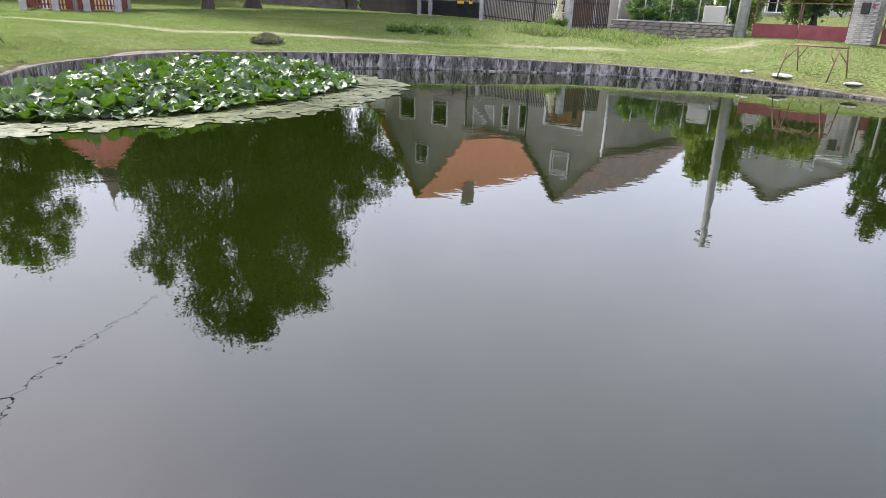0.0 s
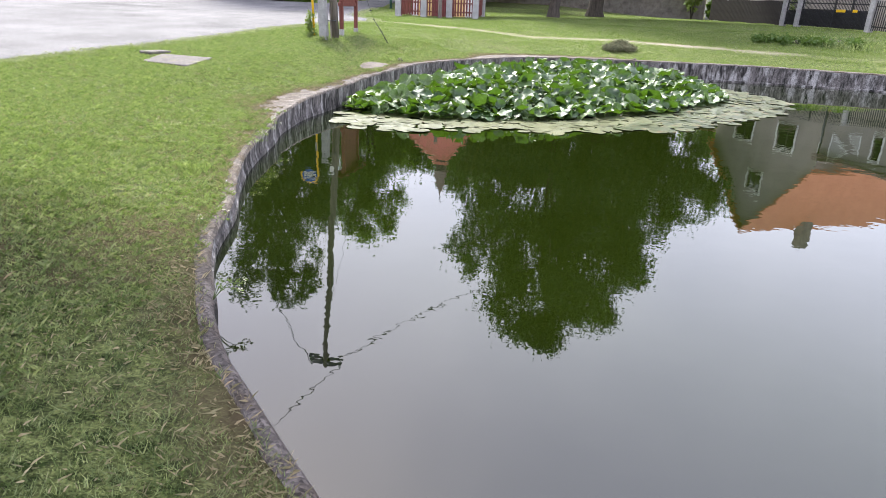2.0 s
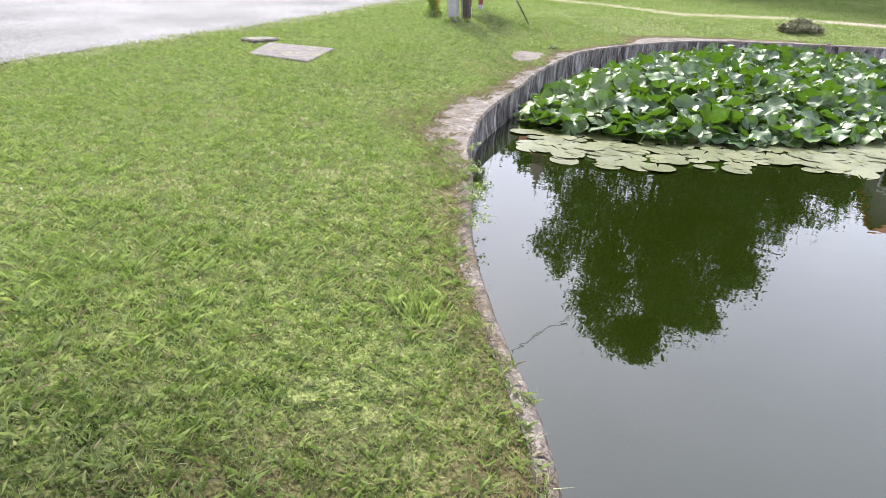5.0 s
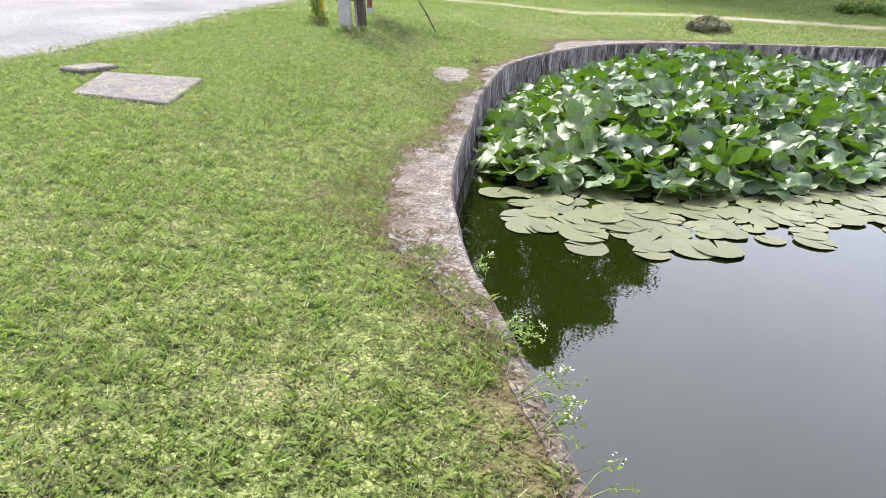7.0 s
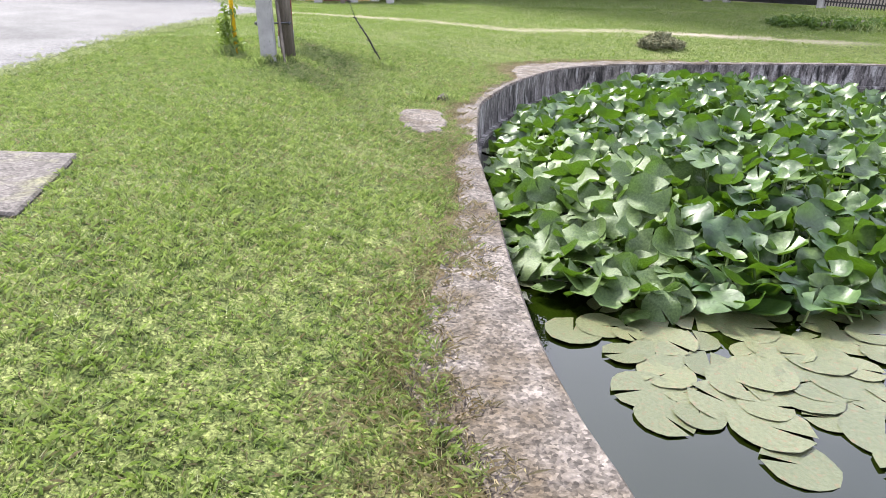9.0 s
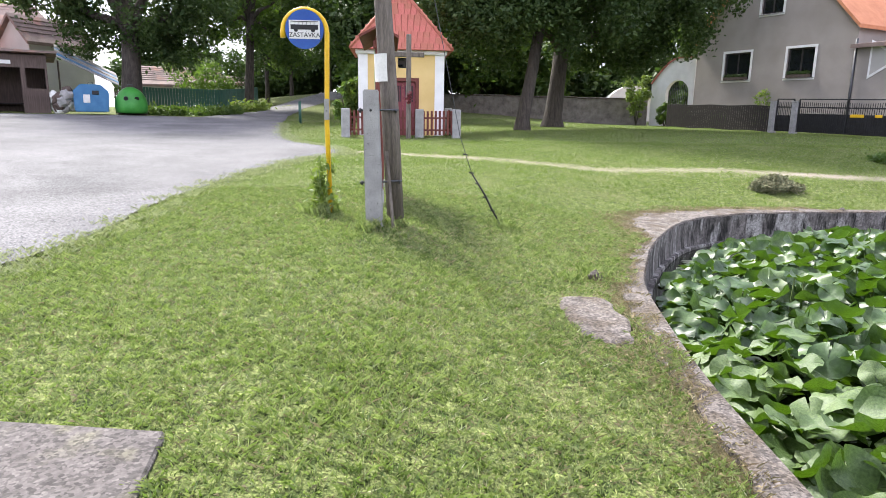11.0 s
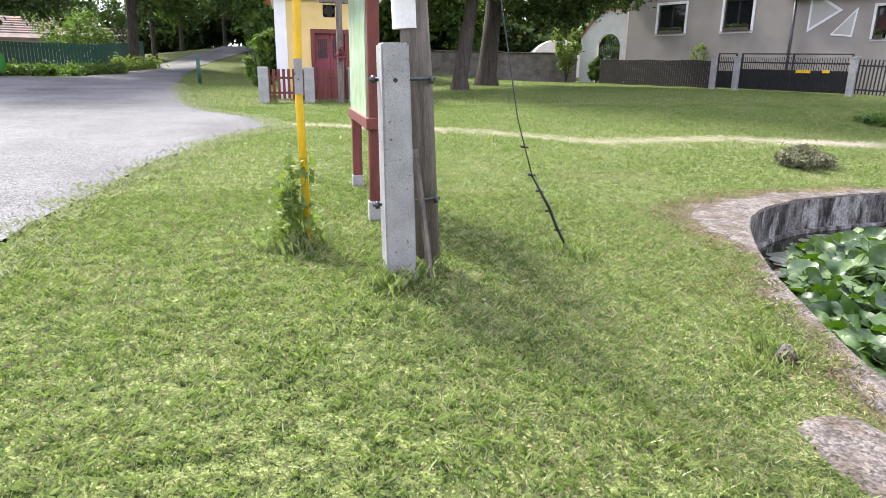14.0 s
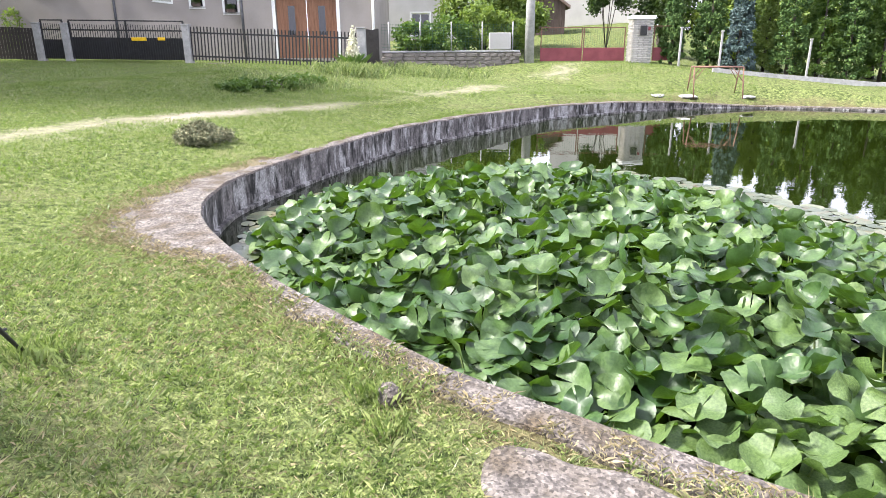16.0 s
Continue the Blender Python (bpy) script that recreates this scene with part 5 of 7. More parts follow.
def window(parent, x0, x1, z0, z1, y=0.0, surround=0.12, bars=1, boxes=False, frame_paint=None):
    """A window set 0.12 m into its opening, with a painted surround, a sill, a frame and panes."""
    bm = BM()
    if surround:
        for a, b, c, d in ((x0 - surround, x0, z0 - surround, z1 + surround), (x1, x1 + surround, z0 - surround, z1 + surround), (x0, x1, z1, z1 + surround), (x0, x1, z0 - surround, z0)):
            span(bm, a, b, y - 0.025, y + 0.004, c, d)
    else:
        span(bm, x0, x1, y + 0.04, y + 0.09, z0, z0 + 0.03)
    fr = part("window", bm, WHITE, parent, "window with a white painted surround")
    f = 0.07
    bm = BM()
    for a, b, c, d in ((x0, x0 + f, z0, z1), (x1 - f, x1, z0, z1), (x0 + f, x1 - f, z1 - f, z1), (x0 + f, x1 - f, z0, z0 + f)):
        span(bm, a, b, y + 0.1, y + 0.16, c, d)
    for k in range(1, bars + 1):
        xm = x0 + (x1 - x0) * k / (bars + 1)
        span(bm, xm - 0.04, xm + 0.04, y + 0.095, y + 0.155, z0 + f, z1 - f)
    part("frame", bm, frame_paint or WHITE, fr)
    for k in range(bars + 1):
        a = x0 + (x1 - x0) * k / (bars + 1)
        bm = BM()
        span(bm, a + 0.04, a + (x1 - x0) / (bars + 1) - 0.04, y + 0.12, y + 0.135, z0 + f, z1 - f)
        part("pane", bm, GLASS, fr)
    bm = BM()
    span(bm, x0 - 0.1, x1 + 0.1, y - 0.07, y + 0.1, z0 - 0.05, z0 - 0.01)
    part("sill", bm, POST_CONCRETE, fr)
    if boxes:
        bm = BM()
        span(bm, x0 + 0.1, x1 - 0.1, y - 0.14, y + 0.02, z0 - 0.005, z0 + 0.15, 0.012)
        part("flower_box", bm, BROWN_WOOD, fr, "brown flower box")
        cl = [(x, y - 0.07, z0 + 0.22, 0.11) for x in np.linspace(x0 + 0.18, x1 - 0.18, 7)]
        tagged(foliage("box_plants", cl, 420, 0.045, LEAF_DARK, fr), kind="stuff")
    return fr


def gable_roof(bm, x0, x1, xp, ze, zp, y0, y1, thick=0.18, over=0.35):
    """Two roof slabs over a gable whose ridge runs along y."""
    for xe, sgn in ((x0, -1), (x1, 1)):
        run, rise = abs(xp - xe), zp - ze
        k = over / math.hypot(run, rise)
        ex, ez = xe + sgn * k * run, ze - k * rise
        prism(bm, [(ex, ez), (xp, zp), (xp, zp + thick), (ex, ez + thick)], y1 - y0, Matrix.Translation((0, y0, 0)))
    return bm


def big_house():
    a = Vector((0.397, -0.918, 0)).normalized()
    n = Vector((0.918, 0.397, 0)).normalized()
    m = Matrix(((a.x, n.x, 0, 19.27), (a.y, n.y, 0, 27.94), (0, 0, 1, 1.05), (0, 0, 0, 1)))
    t = thing("family_house", "grey-beige roughcast house with white window bands and two gables", "house", m)
    # left gabled block
    w1, w2 = (-0.85, 0.8, 2.75, 4.2), (2.95, 4.4, 2.75, 4.2)
    up = (1.15, 2.4, 6.05, 7.35)
    bm = BM()
    wall_cells(bm, -2.8, 6.4, -0.8, 5.1, 0, 0.4, (w1, w2))
    part("front_wall", bm, BEIGE, t)
    bm = BM()
    gx, gp = (-2.8, 6.4), 1.8
    slope = lambda z: (z - 5.1) / 4.9
    for z0, z1, xa, xb in ((5.1, up[2], None, None), (up[2], up[3], None, up[0]), (up[2], up[3], up[1], None), (up[3], 10.0, None, None)):
        l0, l1 = gx[0] + (gp - gx[0]) * slope(z0), gx[0] + (gp - gx[0]) * slope(z1)
        r0, r1 = gx[1] + (gp - gx[1]) * slope(z0), gx[1] + (gp - gx[1]) * slope(z1)
        out = [(xb is None and xa is not None and xa or l0, z0), (r0 if xb is None else xb, z0), (r1 if xb is None else xb, z1), ((xa if xa is not None else l1), z1)]
        if z1 == 10.0:
            out = [(l0, z0), (r0, z0), (gp, 10.0)]
        prism(bm, out, 0.4)
    part("gable_wall", bm, BEIGE, t)
    for x in (-2.8, 6.0):
        bm = BM()
        span(bm, x, x + 0.4, 0.4, 13, -0.8, 5.1)
        part("side_wall", bm, BEIGE, t)
    bm = BM()
    span(bm, -2.4, 6.0, 12.6, 13, -0.8, 5.1)
    part("back_wall", bm, BEIGE, t)
    bm = BM()
    gable_roof(bm, -2.8, 6.4, 1.8, 5.1, 10.0, -0.4, 13.3)
    part("roof", bm, ORANGE_ROOF, t, "orange tiled gable roof")
    window(t, *w1, bars=1, boxes=True, frame_paint=DARK_WOOD)
    window(t, *w2, bars=1, boxes=True, frame_paint=DARK_WOOD)
    window(t, *up, bars=1, frame_paint=DARK_WOOD)
    # middle block
    w3, w4 = (9.75, 10.25, 2.2, 3.5), (11.2, 11.75, 1.95, 3.4)
    bm = BM()
    wall_cells(bm, 6.4, 12.0, -0.8, 4.1, 0.01, 0.4, (w3, w4))
    part("front_wall", bm, BEIGE, t)
    window(t, *w3, y=0.01, bars=0, surround=0.1, boxes=True, frame_paint=DARK_WOOD)
    window(t, *w4, y=0.01, bars=0, surround=0.1, boxes=True, frame_paint=DARK_WOOD)
    bm = BM()
    for y0, y1, z0, z1 in ((-0.35, 3.6, 3.95, 4.5), (7.2, 3.6, 4.1, 4.5)):
        v = [bm.verts.new(p) for p in ((6.3, y0, z0), (12.1, y0, z0), (12.1, y1, z1), (6.3, y1, z1), (6.3, y0, z0 + 0.18), (12.1, y0, z0 + 0.18), (12.1, y1, z1 + 0.18), (6.3, y1, z1 + 0.18))]
        for q in ((3, 2, 1, 0), (4, 5, 6, 7), (0, 1, 5, 4), (1, 2, 6, 5), (2, 3, 7, 6), (3, 0, 4, 7)):
            bm.faces.new([v[k] for k in q])
    part("low_roof", bm, TILE_OLD, t, "low dark roof between the gables")
    for tri in (((7.05, 2.55), (7.05, 4.3), (8.45, 3.42)), ((8.05, 2.4), (9.05, 3.5), (8.95, 2.3))):
        bm = BM()
        prism(bm, list(tri), 0.03, Matrix.Translation((0, -0.02, 0)))
        part("plaster_triangle", bm, WHITE, t, "white triangular plaster decoration")
        bm = BM()
        c = np.mean(tri, 0)
        prism(bm, [tuple(c + (np.array(p) - c) * 0.8) for p in tri], 0.02, Matrix.Translation((0, -0.026, 0)))
        part("plaster_inlay", bm, PALE_WALL, t)
    # right gabled block with the garage
    gd, uw = (13.45, 16.1, 0.0, 2.6), (14.3, 15.45, 4.25, 5.4)
    bm = BM()
    wall_cells(bm, 12.0, 17.8, -0.8, 4.0, -0.25, 0.2, (gd,))
    part("garage_wall", bm, BEIGE, t)
    bm = BM()
    prism(bm, [(12.0, 4.0), (17.8, 4.0), (14.9, 7.0)], 0.4, Matrix.Translation((0, -0.25, 0)))
    part("gable_wall", bm, BEIGE, t)
    window(t, *uw, y=-0.36, surround=0.12, bars=0)
    for x in (12.0, 17.4):
        bm = BM()
        span(bm, x, x + 0.4, 0.2, 9, -0.8, 4.0)
        part("side_wall", bm, BEIGE, t)
    bm = BM()
    gable_roof(bm, 12.0, 17.8, 14.9, 4.0, 7.0, -0.6, 9.3)
    part("roof", bm, TILE_OLD, t, "dark brown tiled gable roof")
    bm = BM()
    for p in ((gd[0] - 0.14, gd[0], 0.0, 2.74), (gd[1], gd[1] + 0.14, 0.0, 2.74), (gd[0], gd[1], 2.6, 2.74)):
        span(bm, p[0], p[1], -0.275, -0.246, p[2], p[3])
    part("door_surround", bm, WHITE, t)
    for k, (xa, xb) in enumerate(((13.47, 14.76), (14.79, 16.08))):
        bm = BM()
        span(bm, xa, xb, -0.08, -0.04, 0.02, 2.58)
        door = part("garage_door", bm, GARAGE_WOOD, t, "orange-brown planked garage door leaf")
        for j in range(9):
            w = (xb - xa) / 9
            bm = BM()
            span(bm, xa + j * w + 0.006, xa + (j + 1) * w - 0.006, -0.1, -0.078, 0.03, 2.57, 0.004)
            part("plank", bm, GARAGE_WOOD, door)
        bm = BM()
        xm = (xa + xb) / 2
        span(bm, xm - 0.15, xm + 0.15, -0.112, -0.098, 1.0, 2.2)
        part("pane", bm, GLASS, door)
    for x, ytop in ((6.42, 4.4), (12.02, 3.9), (17.7, 3.9)):
        bm = BM()
        tube(bm, [(x, -0.33 if x > 10 else -0.08, -0.6), (x, -0.33 if x > 10 else -0.08, ytop)], 0.06, 8)
        part("downpipe", bm, WHITE if x > 17 else STEEL, t)
    bm = BM()
    span(bm, 2.0, 2.7, 4, 4.7, 8.5, 11.2, 0.02)
    part("chimney", bm, STONE_WALL, t)


big_house()


# ---------- fences in front of the house ----------
def fence_run(label, p, q, z0, z1, pitch, wdt, material, group="house fence", rails=2, top=None, solid=0.0):
    """Upright slats between two points of the plan, on rails, set on the ground."""
    a, b = Vector((*p, gz(*p))), Vector((*q, gz(*q)))
    d = (b - a).length
    ang = math.atan2(b.y - a.y, b.x - a.x)
    tilt = math.asin((b.z - a.z) / d)
    t = thing("fence", label, "fence", Matrix.Translation(a) @ Matrix.Rotation(ang, 4, "Z") @ Matrix.Rotation(-tilt, 4, "Y"), group)
    for k in range(rails):
        z = z0 + 0.15 + (z1 - z0 - 0.4) * k / max(rails - 1, 1)
        bm = BM()
        span(bm, 0, d, 0.012, 0.05, z, z + 0.06)
        part("rail", bm, material, t)
    bm = BM()
    span(bm, -wdt / 2, wdt / 2, -0.012, 0.011, z0, z1, 0.004)
    first = part("slat", bm, material, t)
    n = int(d / pitch)
    for k in range(n + 1):
        s = first if k == 0 else new("slat", first.data)
        s.parent = t
        s.location = (k * d / max(n, 1), 0, 0.02 * math.sin(k * 12.9))
    if top:
        bm = BM()
        span(bm, 0.12, d - 0.12, -0.02, 0.03, top - 0.05, top, 0.006)
        for k in range(rails):
            x = 0.14 + (d - 0.28) * k / max(rails - 1, 1)
            span(bm, x - 0.03, x + 0.03, -0.022, 0.032, z0, top - 0.05)
        part("gate_frame", bm, material, t)
    if solid:
        bm = BM()
        span(bm, 0, d, 0.052, 0.06, z0, z0 + solid)
        part("sheet", bm, material, t)
    return t


def post(x, y, w, h, material, label, cap=0.0):
    t = thing("fence_post", label, "fence post", pose(x, y, gz(x, y), 0, 0, math.degrees(math.atan2(-0.94, 0.342))), "fence posts")
    bm = BM()
    span(bm, -w / 2, w / 2, -w / 2, w / 2, -0.2, h, 0.015)
    part("shaft", bm, material, t)
    bm = BM()
    span(bm, -w / 2 - 0.02, w / 2 + 0.02, -w / 2 - 0.02, w / 2 + 0.02, h, h + 0.05, 0.012)
    part("cap", bm, material, t)


FL, FA, FB, FC, FD, FE = (16.21, 29.54), (18.7, 23.0), (19.1, 21.9), (20.71, 17.16), (22.4, 10.15), (24.9, 10.75)
fence_run("dark-stained tight wooden board fence in front of the house", FL, FA, 0.05, 1.3, 0.13, 0.115, DARK_WOOD, rails=2)
fence_run("narrow black steel garden gate", FA, FB, 0.1, 1.45, 0.09, 0.02, BLACK, group="gates", solid=0.75, top=1.62)
fence_run("wide black steel double gate with solid lower sheets", FB, FC, 0.1, 1.45, 0.1, 0.022, BLACK, group="gates", solid=0.85, rails=3, top=1.62)
fence_run("black steel picket fence in front of the garage yard", FC, FD, 0.1, 1.4, 0.14, 0.05, BLACK)
fence_run("dark wooden picket fence beside the garage yard", FD, FE, 0.15, 1.5, 0.11, 0.08, DARK_WOOD)
for p in (FA, FB, FC):
    post(*p, 0.28, 1.45, POST_CONCRETE, "square grey concrete fence post")
post(*FD, 0.3, 1.55, POST_CONCRETE, "square grey concrete corner post")
for px, py, length, high in ((19.92, 19.3, 0.62, 0.13), (20.28, 18.28, 0.3, 0.12)):
    bm = BM()
    p0 = Vector((px, py, gz(20, 19.2) + 0.9))
    along(bm, p0, p0 + Vector((0.32, -0.94, 0)).normalized() * length, 0.02, high, 0.006)
    tagged(part("gate_sign", bm, YELLOW), "small yellow plate on the black gate", "sign", group="gate signs")
bm = BM()
for a, b in (((20.95, 16.4), (22.2, 11.0)),):
    along(bm, (a[0] + 0.4, a[1] + 0.2, gz(*a) - 0.06), (b[0] + 0.4, b[1] + 0.2, gz(*b) - 0.02), 1.6, 0.14)
tagged(part("driveway", bm, CONCRETE), "pale concrete apron in front of the garage fence", "driveway", kind="structure")


def stone_wall():
    a, b = Vector((25.1, 10.7, 0)), Vector((27.9, 5.45, 0))
    d = (b - a).length
    t = thing("garden_wall", "low rubble stone wall carrying a green wire mesh fence", "garden wall", Matrix.Translation((a.x, a.y, 0.8)) @ Matrix.Rotation(math.atan2(b.y - a.y, b.x - a.x), 4, "Z"))
    bm = BM()
    span(bm, 0, d, 0.03, 0.3, -0.3, 0.5)
    part("core", bm, STONE_WALL, t)
    bm = BM()
    span(bm, -0.02, d, -0.03, 0.34, 0.5, 0.57, 0.01)
    part("coping", bm, POST_CONCRETE, t)
    shapes = []
    for k in range(5):
        bm = BM()
        box(bm, (0, 0, 0), (0.3 + 0.05 * k, 0.1, 0.15), bevel=0.03)
        for v in bm.verts:
            v.co += Vector((noise.noise(v.co * 9 + Vector((k, 0, 0))), noise.noise(v.co * 7), noise.noise(v.co * 8 + Vector((0, k, 0))))) * 0.03
        me = bpy.data.meshes.new("stone")
        bm.to_mesh(me)
        bm.free()
        me.materials.append(STONE_WALL)
        shapes.append(me)
    for row in range(4):
        x = 0.1 * (row % 2)
        while x < d - 0.2:
            k = rng.integers(5)
            s = new("stone", shapes[k])
            s.parent, s.location = t, (x + 0.16, 0.02, -0.08 + row * 0.16)
            x += 0.34 + 0.05 * k
    for k in range(5):
        bm = BM()
        tube(bm, [(0.3 + k * (d - 0.6) / 4, 0.15, 0.5), (0.3 + k * (d - 0.6) / 4, 0.15, 1.75)], 0.03, 8)
        part("mesh_post", bm, POST_CONCRETE, t)
    bm = BM()
    for k in range(int(d / 0.12)):
        along(bm, (k * 0.12, 0.15, 0.57), (k * 0.12, 0.15, 1.65), 0.006, 0.006)
    for k in range(10):
        along(bm, (0, 0.15, 0.6 + k * 0.115), (d, 0.15, 0.6 + k * 0.115), 0.006, 0.006)
    part("wire_mesh", bm, GREEN_PAINT, t, "green wire mesh")
    bm = BM()
    span(bm, d - 1.35, d - 0.4, -0.02, 0.14, 0.6, 1.3, 0.02)
    part("meter_cabinet", bm, PALE_WALL, t, "pale grey meter cabinet")


def entrance_gate():
    g = 0.86
    t = thing("entrance_gate", "dull red sheet-metal double gate with wire mesh above", "gate", Matrix.Translation((28.3, 4.75, g)) @ Matrix.Rotation(math.atan2(1.2 - 4.75, 29.9 - 28.3), 4, "Z"), "gates")
    d = math.hypot(1.6, 3.55)
    for x0, x1 in ((0.1, d / 2 - 0.02), (d / 2 + 0.02, d - 0.1)):
        bm = BM()
        span(bm, x0, x1, -0.02, 0.02, 0.05, 0.6, 0.006)
        leaf = part("red_sheet", bm, RED_PAINT, t)
        bm = BM()
        for a, b, c, e in ((x0, x0 + 0.04, 0.6, 1.45), (x1 - 0.04, x1, 0.6, 1.45), (x0, x1, 1.41, 1.45)):
            span(bm, a, b, -0.02, 0.02, c, e)
        part("leaf_frame", bm, RUST, leaf)
        bm = BM()
        for k in range(int((x1 - x0) / 0.1)):
            along(bm, (x0 + k * 0.1, 0, 0.6), (x0 + k * 0.1, 0, 1.42), 0.005, 0.005)
        part("leaf_mesh", bm, GREEN_PAINT, leaf)
    p = thing("gate_pillar", "grey brick gate pillar with a white cap and a dark letter box", "pillar", pose(30.0, 0.7, g, 0, 0, -66))
    bm = BM()
    span(bm, -0.41, 0.41, -0.36, 0.36, -0.3, 1.75)
    part("core", bm, POST_CONCRETE, p)
    bm = BM()
    span(bm, -0.105, 0.105, -0.035, 0.035, 0, 0.06, 0.008)
    me = bpy.data.meshes.new("brick")
    bm.to_mesh(me)
    bm.free()
    me.materials.append(BRICK_GREY)
    for r in range(24):
        for side in range(4):
            for k in range(4):
                along_x = side % 2 == 0
                half = (0.41, 0.36)[side % 2]
                if k == 3 and side % 2:
                    continue
                o = -0.33 + k * 0.22 + (0.05 if r % 2 else 0)
                if abs(o) > half - 0.05:
                    continue
                s = new("brick", me)
                s.parent = p
                s.matrix_basis = pose(*((o, -0.375 if side == 0 else 0.375, r * 0.073) if along_x else (-0.425 if side == 1 else 0.425, o, r * 0.073)), 0, 0, 0 if along_x else 90)
    bm = BM()
    span(bm, -0.5, 0.5, -0.45, 0.45, 1.75, 1.9, 0.02)
    part("cap", bm, WHITE, p, "white painted concrete cap")
    bm = BM()
    span(bm, -0.14, 0.14, -0.5, -0.41, 1.1, 1.5, 0.015)
    part("letter_box", bm, BLACK, p)
    bm = BM()
    span(bm, 0.2, 0.3, -0.43, -0.41, 1.3, 1.45)
    part("house_number", bm, RED_PAINT, p)
    q = thing("side_gate", "small dull red sheet-metal gate beside the pillar", "gate", pose(30.25, 0.15, g, 0, 0, -64), "gates")
    bm = BM()
    span(bm, 0, 0.85, -0.02, 0.02, 0.05, 0.6, 0.006)
    part("red_sheet", bm, RED_PAINT, q)
    bm = BM()
    for a, b, c, e in ((0, 0.04, 0.6, 1.5), (0.81, 0.85, 0.6, 1.5), (0, 0.85, 1.46, 1.5)):
        span(bm, a, b, -0.02, 0.02, c, e)
    part("gate_frame", bm, RUST, q)
    u = thing("utility_pole", "square grey concrete utility pole beside the red gate", "utility pole", pose(28.08, 5.08, g, 0, 0, -66))
    bm = BM()
    tube(bm, [(0, 0, -0.3), (0.0, 0.0, 2.5), (0.05, 0.05, 7.2)], [0.27, 0.23, 0.13], 4)
    part("pole", bm, POST_CONCRETE, u)
    bm = BM()
    for z in (6.5, 6.9):
        along(bm, (-0.35, 0.05, z), (0.45, 0.05, z), 0.06, 0.08)
    part("crossarm", bm, STEEL, u)
    k = thing("hedge_kerb", "low pale concrete edging along the hedge", "edging")
    bm = BM()
    pts = [(28.6, -2.4), (29.3, -5.0), (30.2, -8.5), (31.2, -13)]
    for a, b in zip(pts, pts[1:]):
        along(bm, (*a, gz(*a) + 0.04), (*b, gz(*b) + 0.04), 0.15, 0.24)
    part("edging", bm, POST_CONCRETE, k)
    for x, y in ((29.9, -1.0), (30.3, -2.6), (31.0, -6.0), (31.6, -9.5)):
        post(x, y, 0.08, 1.55, POST_CONCRETE, "thin pale concrete mesh-fence post")


stone_wall()
entrance_gate()
for x, y, s in ((24.1, -1.75, 0.34), (23.55, -0.8, 0.24), (24.95, -3.7, 0.26), (20.9, 11.1, 0.35), (8.5, 3.62, 0.07), (2.2, -1.35, 0.08)):
    bm = BM()
    bmesh.ops.create_icosphere(bm, subdivisions=2, radius=s)
    for v in bm.verts:
        v.co *= 1 + 0.35 * noise.noise(v.co * 2.5 / s * 0.5 + Vector((x, y, 0)))
        v.co.z *= 0.24 if s > 0.2 else 0.9
    ob = part("stone", bm, POST_CONCRETE if s > 0.2 else CONCRETE)
    ob.location = (x, y, gz(x, y) + (0.02 if s < 0.2 else -0.11))
    tagged(ob, "flat grey stone lying in the grass", "stone", group="loose stones")


